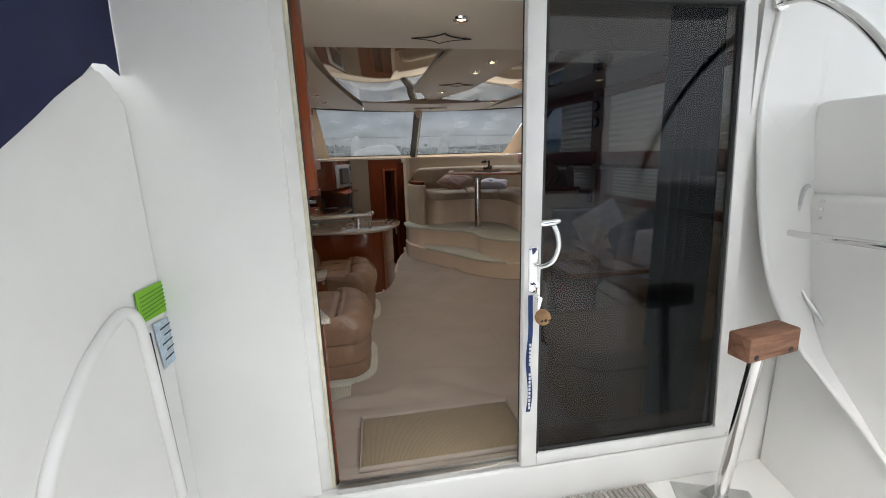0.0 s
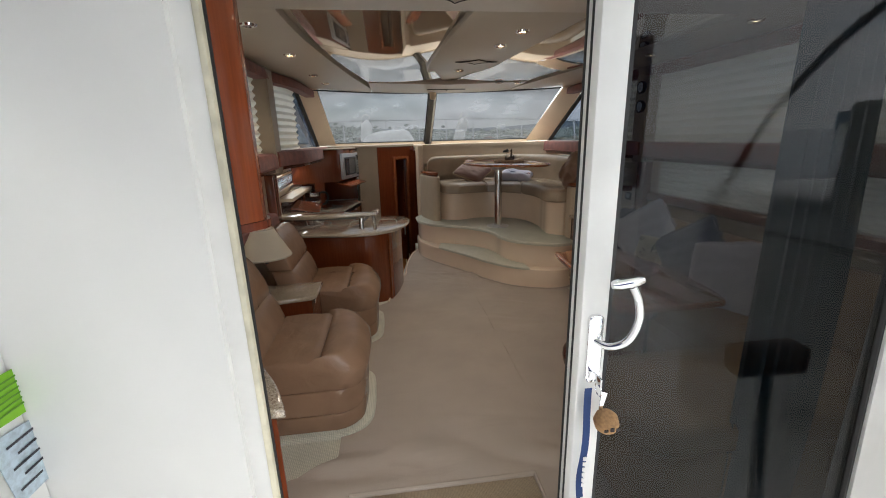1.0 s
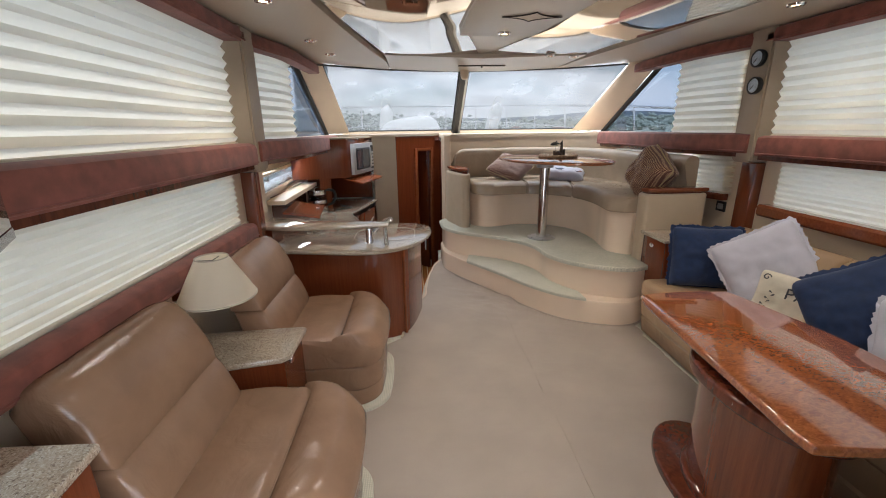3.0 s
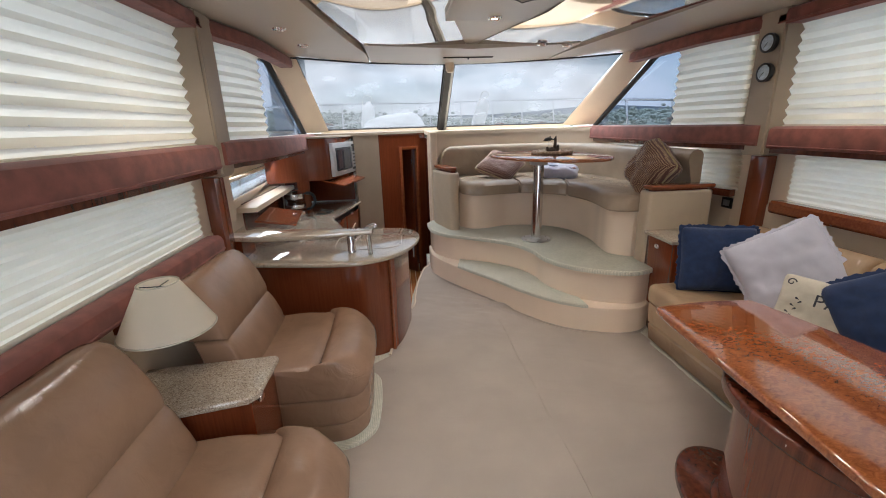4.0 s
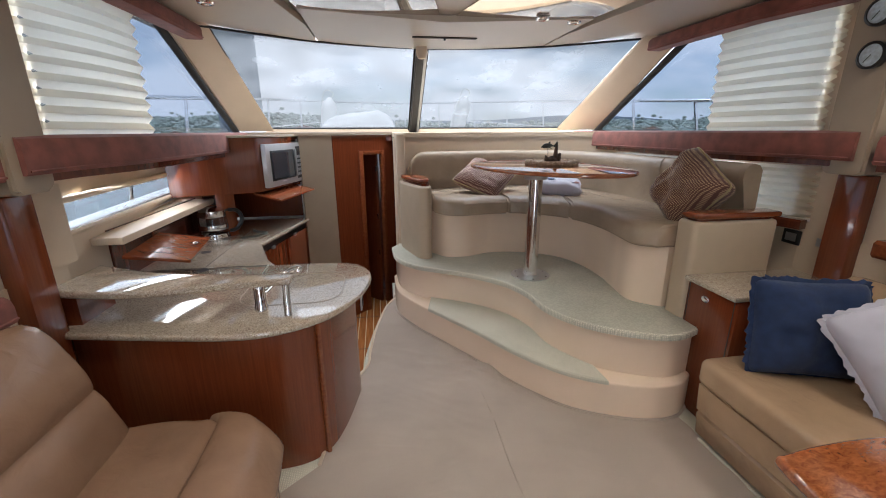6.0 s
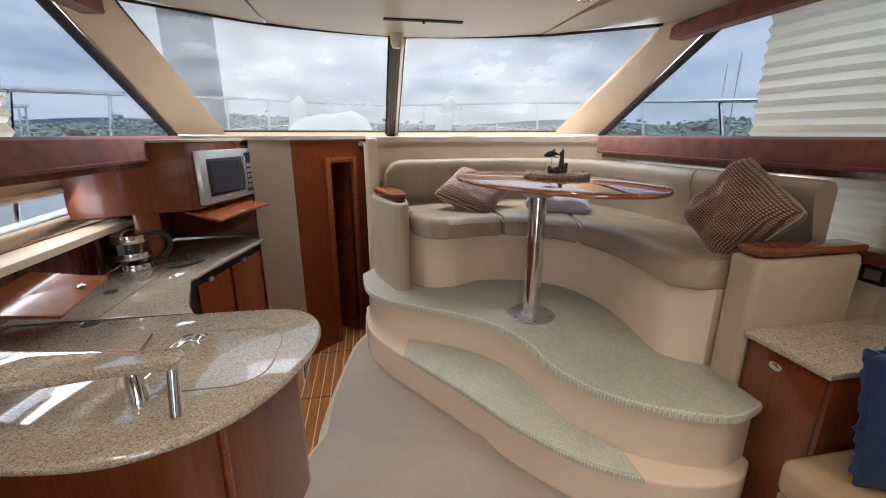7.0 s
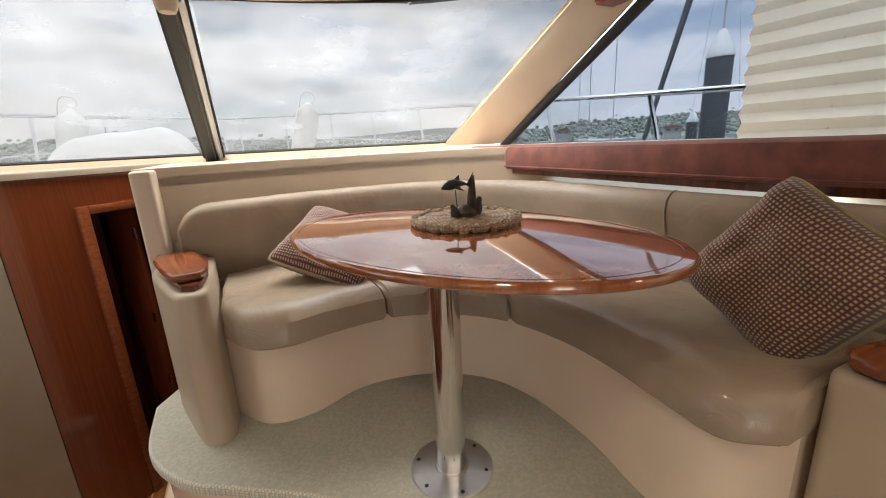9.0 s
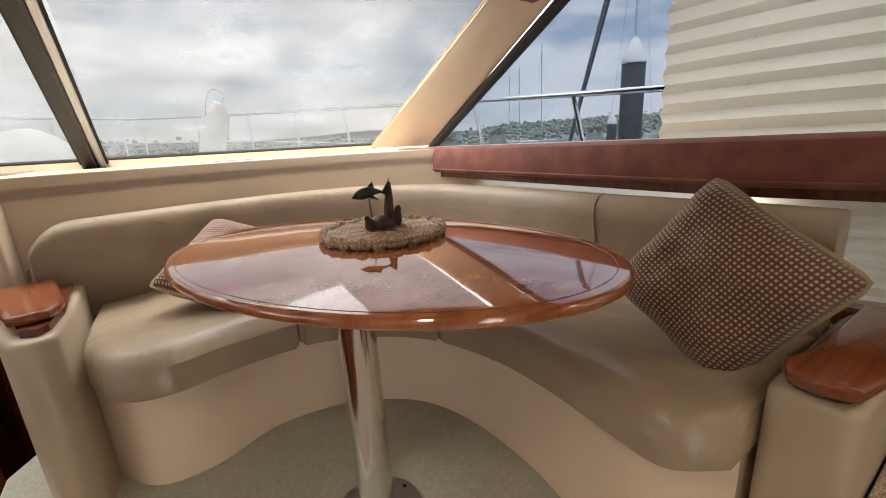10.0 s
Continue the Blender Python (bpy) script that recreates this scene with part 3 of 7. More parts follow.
rows = []
for i in range(341):
    y = -0.08 + 4.56 * i / 340
    xl = cover_left(y)
    xr = 1.02
    row = []
    for j in range(141):
        x = xl + (xr - xl) * j / 140
        fold = max(0.0, noise.noise(Vector((x * 2.0 + 0.4 * math.sin(y * 5), y * 7.5, 0.3)))) ** 1.5 * 0.018
        near_step = math.exp(-((x - 0.0) ** 2 / 0.16 + (y - 3.2) ** 2 / 0.16))
        fold += near_step * (0.5 + 0.5 * math.sin(y * 62 + 44 * x + 9 * noise.noise(Vector((x * 3, y * 3, 1))))) ** 3 * 0.008
        aft = math.exp(-((y - 0.55) / 0.3) ** 2)
        tuck = math.exp(-((y - 3.25 + 0.45 * x) / 0.16) ** 2) * math.exp(-((x - 0.1) / 0.42) ** 2)
        fold += tuck * abs(math.sin(24 * (y + 0.62 * x) + 5 * noise.noise(Vector((x * 2, y * 2, 9))))) ** 4 * 0.020
        fold += math.exp(-((x - 0.3) / 0.25) ** 2 - ((y - 2.25) / 0.35) ** 2) * max(0.0, noise.noise(Vector((x * 3 + y * 2, (y + 0.4 * x) * 12, 2)))) * 0.024
        fold += aft * abs(noise.noise(Vector((x * 2.4 + y * 3, y * 6.0, 5)))) * 0.03
        row.append((x, y, 0.005 + fold + 0.003 * noise.noise(Vector((x * 4, y * 4, 7))) + 0.003))
    rows.append(row)
tagged(finish(sheet(rows), "floor_cover", CANVAS), "tan canvas dust cover spread over the carpet", "floor cover")
cover = bpy.data.objects["floor_cover"]
part("hem", tube([(p[0], p[1], 0.012) for p in well_edge], 0.009, 8), LEDGE, cover, "pale piped hem")
part("seam", tube([(0.055 + 0.004 * math.sin(k), 0.75 + 0.1 * k, 0.011) for k in range(26)], 0.0034, 6), CANVAS, cover, "stitched seam")

# galley floor: teak planks with pale strips between
setting("galley_floor", box(-1.9, 0.0, 2.7, 6.2, GALLEY_Z - 0.1, GALLEY_Z - 0.012), DARK, "varnished teak sole of the galley", "floor")
gf = bpy.data.objects["galley_floor"]
plank = box(-0.031, 0.031, -1.5, 1.5, -0.012, 0.0, 0.001, 1)
plank_me = finish(plank, "plank", TEAK, gf).data
bpy.data.objects["plank"].location = (-1.2, 4.6, GALLEY_Z)
strip_me = finish(box(-0.004, 0.004, -1.5, 1.5, -0.012, -0.0005), "strip", HOLLY, gf).data
bpy.data.objects["strip"].location = (-1.165, 4.6, GALLEY_Z)
for k in range(1, 15):
    for nm, me, dx in (("plank", plank_me, 0), ("strip", strip_me, 0.035)):
        o = new(nm, me)
        o.parent = gf
        o.location = (-1.2 + 0.07 * k + dx, 4.6, GALLEY_Z)
for yy in (4.35, 5.0):
    part("hatch_joint", box(-0.95, -0.35, yy, yy + 0.008, GALLEY_Z, GALLEY_Z + 0.001), DARK, gf)

for s, nm in ((-1, "wall_port"), (1, "wall_starboard")):
    bms = [side_quad(s, -0.1, 2.9, GALLEY_Z, 0.93), side_quad(s, -0.1, 2.9, 1.26, 1.45), side_quad(s, -0.1, 2.9, 2.06, 2.30),
           side_quad(s, 2.9, 5.5, 1.26 if s > 0 else 1.30, 1.45, n=8), side_quad(s, 2.9, 4.10, 2.06, 2.30, n=8),
           side_quad(s, -0.1, 0.45, 0.93, 1.26), side_quad(s, -0.1, 0.45, 1.45, 2.06),
           side_quad(s, 2.46, 2.95, 0.93, 1.26), side_quad(s, 2.62, 2.95, 1.45, 2.06)]
    if s < 0:
        hull_in = [(-1.80, 2.80), (-1.85, 3.2), (-1.90, 3.7), (-1.945, 4.2), (-1.98, 4.7), (-2.0, 5.3)]
        skin = lambda pts, z0, z1: loft(pts, [(0, z0), (0, z1), (0.06, z1), (0.06, z0)])
        bms += [skin(hull_in, GALLEY_Z, 1.03), skin(hull_in, 1.18, 1.30), skin([(-1.80, 2.80), (-1.815, 2.90)], 1.03, 1.18), skin(hull_in[4:], 1.03, 1.18),
                prism([(-1.72, 2.85), (-1.66, 3.4), (-1.64, 5.3), (-2.05, 5.3), (-2.0, 4.2), (-1.86, 2.85)], 1.285, 1.315)]
    else:
        bms += [side_quad(s, 2.9, 5.4, GALLEY_Z, 1.00, n=8), side_quad(s, 4.75, 5.15, 1.00, 1.26, n=4)]
    setting(nm, join(*bms), LEDGE, "cream vinyl cabin side with window openings", "wall")

# windscreen, its posts and the dash ledge
WS_LOW = spline([(-1.61, 5.62, 1.485), (-0.85, 5.78, 1.485), (0, 5.84, 1.485), (0.85, 5.78, 1.485), (1.55, 5.62, 1.485)], 6)
WS_TOP = spline([(-1.56, 4.12, 2.10), (-0.85, 4.63, 2.115), (0, 4.83, 2.125), (0.85, 4.60, 2.115), (1.45, 4.08, 2.09)], 6)
windscreen = tagged(new("window_1"), "two-part raked windscreen with salt-streaked glass", "windscreen", kind="structure")
half = len(WS_LOW) // 2
for a, b in ((0, half), (half, len(WS_LOW) - 1)):
    lo, hi = WS_LOW[a:b + 1], WS_TOP[a:b + 1]
    p = part("pane", sheet([[l.lerp(h, k / 4) for l, h in zip(lo, hi)] for k in range(5)]), GLASS, windscreen)
    p.visible_shadow = False
def post_bar(x0, x1, d0, d1, bevel=0.012):
    """A bar that follows the rake of the glass; d0 and d1 are its depths inside it."""
    bm = bmesh.new()
    inward = Vector((0, -0.547, -0.837))
    ring = [[bm.verts.new(Vector((x, y, z)) + inward * d) for x, d in ((x0, d0), (x1, d0), (x1, d1), (x0, d1))] for y, z in ((5.86, 1.44), (4.80, 2.135))]
    for k in range(4):
        bm.faces.new((ring[0][k], ring[0][(k + 1) % 4], ring[1][(k + 1) % 4], ring[1][k]))
    bm.faces.new(ring[0][::-1]), bm.faces.new(ring[1])
    bmesh.ops.bevel(bm, geom=bm.edges[:], offset=bevel, segments=3, affect="EDGES", clamp_overlap=True)
    return bm


part("mullion", post_bar(-0.125, -0.055, -0.02, 0.06), BLACK, windscreen, "black centre post")
part("mullion_trim", post_bar(-0.062, -0.025, -0.01, 0.045), SILVER, windscreen, "grey cover strip")
part("mullion_gasket", post_bar(-0.140, -0.012, -0.006, 0.006, 0.003), RUBBER, windscreen)
part("gasket", join(tube([p + Vector((0, -0.012, 0.0)) for p in WS_LOW], 0.011, 8)), RUBBER, windscreen)
part("gasket", join(tube([p + Vector((0, -0.012, 0.0)) for p in WS_TOP], 0.008, 8)), RUBBER, windscreen)
part("bracket", lathe([(0.001, -0.075), (0.030, -0.07), (0.042, -0.045), (0.045, 0.0), (0.045, 0.06)], 20, (-0.085, 4.72, 2.10)), LEDGE, windscreen, "cream post cap")
for s in (-1, 1):
    # raked side post between windscreen and side window
    ring = [(s * 1.52, 5.64, 1.45), (s * 1.50, 4.07, 2.14), (s * 1.70, 3.86, 2.14), (s * 1.70, 5.08, 1.45)]
    post = slab(ring if s < 0 else ring[::-1], -0.05)
    bmesh.ops.recalc_face_normals(post, faces=post.faces)
    bmesh.ops.bevel(post, geom=post.edges[:], offset=0.012, segments=2, affect="EDGES")
    setting("windscreen_post", post, LEDGE, "cream padded windscreen side post", "trim")
    # forward side window with a raked front edge
    win = tagged(new("window_2" if s < 0 else "window_3"), "raked side window with tinted glass", "window", kind="structure")
    ring = [(s * 1.76, 2.95, 1.45), (s * 1.735, 5.14, 1.45), (s * 1.735, 3.90, 2.07), (s * 1.76, 2.95, 2.07)]
    p = part("pane", slab(ring, 0.004), SIDE_GLASS, win)
    p.visible_shadow = False
    part("frame", tube([(s * 1.715, 5.10, 1.43), (s * 1.715, 3.87, 2.10)], 0.026, 10), RUBBER, win, "black rubber frame")
    win = tagged(new("window_4" if s < 0 else "window_5"), "side window behind a pleated blind", "window", kind="structure")
    p = part("pane", box(s * 1.84 - 0.003, s * 1.84 + 0.003, 0.45, 2.62, 1.45, 2.06), SIDE_GLASS, win)
    p.visible_shadow = False
    p = part("lower_pane", box(s * 1.84 - 0.003, s * 1.84 + 0.003, 0.45, 2.46, 0.93, 1.26), SIDE_GLASS, win)
    p.visible_shadow = False
    if s > 0:
        part("forward_pane", loft([(side_x(y) + 0.05, y) for y in (2.8, 3.1, 3.4, 4.0, 4.8)], [(0, 0.98), (0, 1.28), (0.005, 1.28), (0.005, 0.98)]), SIDE_GLASS, win)
gwin = tagged(new("window_6"), "long low galley window with a rounded cream frame", "window", kind="structure")
fr = [(-(1.812 + 0.088 * (y - 2.9) - 0.004 * (y - 2.9) ** 2), y, z) for y, z in rounded_rect(2.92, 4.66, 1.035, 1.178, 0.04)]
part("frame", tube(fr, 0.016, 8, closed=True), LEDGE, gwin)
part("gasket", tube([(x - 0.02, y, z) for x, y, z in fr], 0.012, 6, closed=True), RUBBER, gwin)

part("pane", slab([(x + 0.006, y, z) for x, y, z in fr], 0.004), DOOR_GLASS, gwin).visible_shadow = False
setting("windscreen_sill", loft(WS_LOW, [(-0.02, 1.40), (-0.02, 1.482), (0.03, 1.482), (0.03, 1.40)]), LEDGE, "narrow cream sill under the windscreen glass", "sill")

# ledge behind the dinette and over the forward bulkhead
inner = [tuple(p) for p in spline([(-0.33, 4.76), (0.2, 4.93), (0.8, 4.96), (1.28, 4.88), (1.54, 4.74), (1.69, 4.5)], 6)]
outer = [(-0.33, 5.78), (0.0, 5.84)] + [(p.x, p.y + 0.02) for p in WS_LOW[half + 1:]] + [(1.70, 4.4)]
setting("dash", band(inner, outer, 1.36, 1.44, 0.012), LEDGE, "cream moulded ledge under the windscreen", "ledge")
setting("dinette_wall", loft(inner, [(0, GALLEY_Z), (0, 1.40), (0.05, 1.40), (0.05, GALLEY_Z)]), LEDGE, "cream curved wall behind the dinette seat", "wall")
setting("dinette_wall_end", box(-0.325, -0.25, 4.655, 4.80, GALLEY_Z, 1.435, 0.014, 3), LEDGE, "cream wall end beside the companionway", "wall")
setting("bulkhead_ledge", prism([(-1.66, 4.80), (-1.145, 4.825), (-0.885, 4.945), (-0.45, 5.375), (-0.33, 5.48), (-0.33, 5.84), (-0.85, 5.80), (-1.64, 5.66)], 1.42, 1.45, 0.006), TAUPE_WALL, "narrow taupe cap over the forward bulkhead", "ledge")
DASH = bpy.data.objects["dash"]
part("air_slot", prism([(0.55 + 0.14 * math.cos(a), 5.35 + 0.03 * math.sin(a)) for a in [k * math.pi / 10 for k in range(20)]], 1.4395, 1.442), BLACK, DASH)

# forward bulkhead with the companionway
# it stands at a slant, from the galley forward to the dinette wall
SLANT = Matrix.Translation((-0.884, 4.963, 0)) @ Matrix.Rotation(radians(44.9), 4, "Z")
bulk = setting("bulkhead_forward", moved(join(box(0.0, 0.305, 0.0, 0.04, GALLEY_Z - 0.2, 1.42), box(0.305, 0.64, 0.0, 0.04, 1.265, 1.42), box(0.64, 0.84, 0.0, 0.04, GALLEY_Z - 0.2, 1.42)), SLANT), CHERRY, "varnished cherry bulkhead with a narrow companionway", "wall")
part("door_trim", moved(join(box(0.30, 0.352, -0.018, 0.02, GALLEY_Z, 1.272, 0.006), box(0.352, 0.60, -0.018, 0.02, 1.228, 1.272, 0.006), box(0.60, 0.645, -0.018, 0.02, GALLEY_Z, 1.272, 0.006)), SLANT), CHERRY_H, bulk)
part("door_edge", moved(box(0.575, 0.605, 0.05, 0.32, GALLEY_Z, 1.24, 0.004), SLANT), CHERRY, bulk, "edge of an open cherry door")
for zz in (0.15, 0.55, 1.05):
    part("hinge", moved(box(0.566, 0.578, 0.035, 0.055, zz, zz + 0.06, 0.003), SLANT), CHROME, bulk)
setting("bulkhead_panel", slab([(-1.15, 4.83, GALLEY_Z), (-1.15, 4.83, 1.42), (-0.887, 4.960, 1.42), (-0.887, 4.960, GALLEY_Z)], 0.03), TAUPE_WALL, "taupe vinyl panel beside the companionway", "wall")
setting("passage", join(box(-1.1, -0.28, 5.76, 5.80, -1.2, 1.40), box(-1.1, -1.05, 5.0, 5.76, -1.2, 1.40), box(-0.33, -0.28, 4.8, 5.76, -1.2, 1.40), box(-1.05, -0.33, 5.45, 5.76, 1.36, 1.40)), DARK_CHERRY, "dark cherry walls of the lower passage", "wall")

# ---- ceiling ----
ceil_out = [(-1.80, -0.1), (1.80, -0.1), (1.80, 3.0), (1.70, 4.12)] + [(p.x, p.y + 0.05) for p in WS_TOP[::-1]] + [(-1.70, 4.12), (-1.80, 3.0)]
ceiling = setting("ceiling", prism(ceil_out, 2.165, 2.24), HEADLINER, "cream moulded ceiling over the saloon", "ceiling")
left_edge = spline([(-1.20, 1.04), (-1.19, 1.6), (-1.13, 2.3), (-1.03, 3.2), (-0.90, 4.10)], 8)
right_edge = [Vector((-p.x, p.y)) for p in left_edge]
setting("ceiling_margin_port", band([(-1.80, 1.04), (-1.80, 3.0), (-1.72, 4.10), (-1.5, 4.26), (-0.90, 4.64)], [(p.x, p.y) for p in left_edge], 2.115, 2.164, 0.012), HEADLINER, "cream padded ceiling margin", "ceiling")
setting("ceiling_margin_starboard", band([(1.80, 1.04), (1.80, 3.0), (1.72, 4.10), (1.5, 4.26), (0.90, 4.64)], [(p.x, p.y) for p in right_edge], 2.115, 2.164, 0.012), HEADLINER, "cream padded ceiling margin", "ceiling")
setting("ceiling_front", band([(-0.89, 4.64), (0, 4.86), (0.89, 4.64)], [(-0.89, 3.72), (0, 3.92), (0.89, 3.72)], 2.12, 2.164, 0.01), HEADLINER, "cream ceiling panel above the windscreen", "ceiling")
setting("ceiling_aft", box(-1.80, 1.80, -0.1, 1.035, 2.095, 2.164, 0.012, 3), HEADLINER, "lower cream ceiling panel over the doorway", "ceiling")
for nm, sgn, x_in in (("ceiling_panel_port", -1, -0.30), ("ceiling_panel_starboard", 1, 0.30)):
    edge = left_edge if sgn < 0 else right_edge
    grid = []
    for k in range(17):
        row = []
        for e in edge:
            f = k / 16
            x_out = e.x + (0.06 if sgn < 0 else -0.06)
            xi = x_in if e.y < 2.9 else x_in * (1 - (e.y - 2.9) / 1.2)
            x = x_out + (xi - x_out) * f
            y = e.y
            sag = 0.020 * math.sin(math.pi * f) * math.sin(math.pi * min(1, max(0, (y - 1.04) / 3.0)))
            row.append((x, y, 2.118 + 0.030 * f ** 2 - sag * (1 - 0.6 * f) + 0.012 * math.sin(y * 2.2)))
        grid.append(row)
    setting(nm, sheet(grid), GLOSS_PANEL, "mirror-glossy cream acrylic ceiling panel", "ceiling")
strip = [(-0.26, 1.04), (-0.31, 1.7), (-0.34, 2.4), (-0.33, 2.92), (0.18, 2.94), (0.26, 2.4), (0.32, 1.7), (0.37, 1.04)]
setting("ceiling_strip", prism(strip, 2.112, 2.15, 0.006, 2, True), HEADLINER, "matt cream centre strip of the ceiling", "ceiling")


def star(cx, cy, z, name):
    """A four-pointed sunk panel joint."""
    pts = []
    for k in range(4):
        a0, a1 = k * math.pi / 2, (k + 1) * math.pi / 2
        p0, p1 = Vector((math.cos(a0) * 0.17, math.sin(a0) * 0.10)), Vector((math.cos(a1) * 0.17, math.sin(a1) * 0.10))
        c = (p0 + p1) * 0.22
        for j in range(8):
            t = j / 8
            pts.append(tuple(p0 * (1 - t) ** 2 + c * 2 * t * (1 - t) + p1 * t * t + Vector((cx, cy))))
    ob = setting(name, prism(pts, z - 0.002, z + 0.002), HEADLINER, "star-shaped inset in the ceiling", "trim")
    part("groove", tube([(p[0], p[1], z - 0.001) for p in pts], 0.0045, 6, closed=True), DARK, ob)


star(0.03, 2.42, 2.111, "ceiling_star")
star(-0.39, 0.80, 2.094, "ceiling_star")


def downlight(x, y, z, lit):
    ob = thing("downlight", "small round recessed ceiling downlight, " + ("switched on" if lit else "switched off"), "downlight", "ceiling downlights", (x, y, z))
    if lit:
        spot = new("downlight_beam", bpy.data.lights.new("downlight_beam", "SPOT"))
        spot.data.energy, spot.data.color, spot.data.spot_size, spot.data.spot_blend, spot.data.shadow_soft_size = 6.4, (1.0, 0.91, 0.78), radians(140), 1.0, 0.06
        spot.matrix_world = Matrix.Translation((x, y, z - 0.03))
    part("ring", lathe([(0.022, 0.004), (0.022, -0.004), (0.030, -0.010), (0.040, -0.008), (0.044, 0.002)], 24), CHROME, ob)
    part("lens", lathe([(0.0, -0.003), (0.0225, -0.003), (0.0225, 0.0)], 20), LIGHT_ON if lit else BULB_OFF, ob)


for x, y, z, lit in ((-0.35, 0.46, 2.094, 1), (0.10, 1.45, 2.111, 1), (0.07, 1.83, 2.111, 1), (-0.04, 2.84, 2.111, 1), (-1.40, 1.36, 2.114, 0), (-1.37, 2.15, 2.114, 1), (1.37, 2.16, 2.114, 1),
                     (-1.37, 3.10, 2.114, 0), (-1.34, 3.65, 2.114, 0), (0.57, 3.75, 2.119, 0), (0.80, 3.80, 2.119, 0), (1.37, 1.2, 2.114, 1)):
    downlight(x, y, z, lit)
slot = thing("sunshade_cassette", "flat dark slot for a roller shade above the windscreen", "shade cassette", at=(0.05, 4.35, 2.117))
part("slot", box(-0.24, 0.24, -0.02, 0.02, -0.004, 0.003, 0.002), DARK, slot)
part("catch", lathe([(0.0, -0.02), (0.008, -0.018), (0.008, 0.0)], 12), BLACK, slot)

# ---- valances, blinds and pillars along both sides ----


def pleated(s, y0, y1, z0, z1, pitch, x):
    """A pleated shade that hangs along a cabin side."""
    n = max(4, int((z1 - z0) / pitch))
    grid = []
    m = 14
    for i in range(2 * n + 1):
        z = z0 + (z1 - z0) * i / (2 * n)
        row = []
        for j in range(m + 1):
            y = y0 + (y1 - y0) * j / m
            d = (0.26 * pitch if i % 2 else -0.18 * pitch) * (1 + 0.03 * noise.noise(Vector((y * 3, z * 9, x))))
            xx = (side_x(y) - x) if y > 2.9 else 1.80 - x
            row.append((s * (xx - d), y, z + 0.001 * noise.noise(Vector((y * 1.2, z * 2, s)))))
        grid.append(row)
    return sheet(grid)


def blind(s, y0, y1, z0, z1, x, label, cords):
    pitch = 0.056 if z1 > 1.5 else 0.034
    ob = thing("pleated_blind", label, "blind", "pleated blinds")
    part("cloth", pleated(s, y0, y1, z0, z1, pitch, x), BLIND, ob, smooth=15)
    a, b = (s * (side_x(y0) - x), y0), (s * (side_x(y1) - x), y1)
    part("bottom_rail", tube([(a[0], a[1], z0 - 0.008), (b[0], b[1], z0 - 0.008)], 0.011, 8), LINEN, ob)
    for cy in cords:
        xc = s * (side_x(cy) - x - 0.012)
        for k in range(int((z1 - z0) / pitch)):
            z = z0 + 0.5 * pitch + (z1 - z0) / int((z1 - z0) / pitch) * k
            part("cord", box(xc - 0.0015, xc + 0.0015, cy - 0.002, cy + 0.002, z, z + 0.008), WHITE_PAINT, ob)


for s in (-1, 1):
    blind(s, 0.50, 2.64, 1.44, 2.05, 0.02, "cream pleated window blind, drawn down", (1.55, 2.0) if s < 0 else (1.6, 2.1))
    blind(s, 0.50, 2.47, 0.95, 1.27, 0.02, "cream pleated blind in the low window", ())
    blind(s, 2.90, 3.55, 1.44, 2.05, 0.02, "cream pleated blind, half drawn across a raked window", (3.3,))
blind(1, 2.86, 4.75, 1.00, 1.27, 0.02, "cream pleated blind in the low window", (3.2,))


def valance(s, y0, y1, z0, z1, depth, label, n=1, cherry=True):
    line = [(s * (side_x(y0 + (y1 - y0) * k / n) - 0.035), y0 + (y1 - y0) * k / n) for k in range(n + 1)]
    ob = thing("valance", label, "valance", "suede valances")
    prof = [(0, z0), (0, z1), (depth * 0.7, z1), (depth * 0.92, z1 - 0.012), (depth, z1 - 0.035), (depth, z0 + 0.01), (depth * 0.96, z0)]
    sg = 1 if s < 0 else -1
    part("padded_face", loft(line, [(-d * sg, z) for d, z in prof]), SUEDE, ob)
    part("piping", tube([(x - s * (depth + 0.001), y, z0 + 0.014) for x, y in line], 0.0045, 8), SUEDE, ob)
    if cherry:
        part("lower_lip", loft(line, [(-d * sg, z) for d, z in ((0, z0 - 0.03), (0, z0 - 0.001), (depth * 0.75, z0 - 0.001), (depth * 0.75, z0 - 0.03))]), DARK_CHERRY, ob)
    return ob


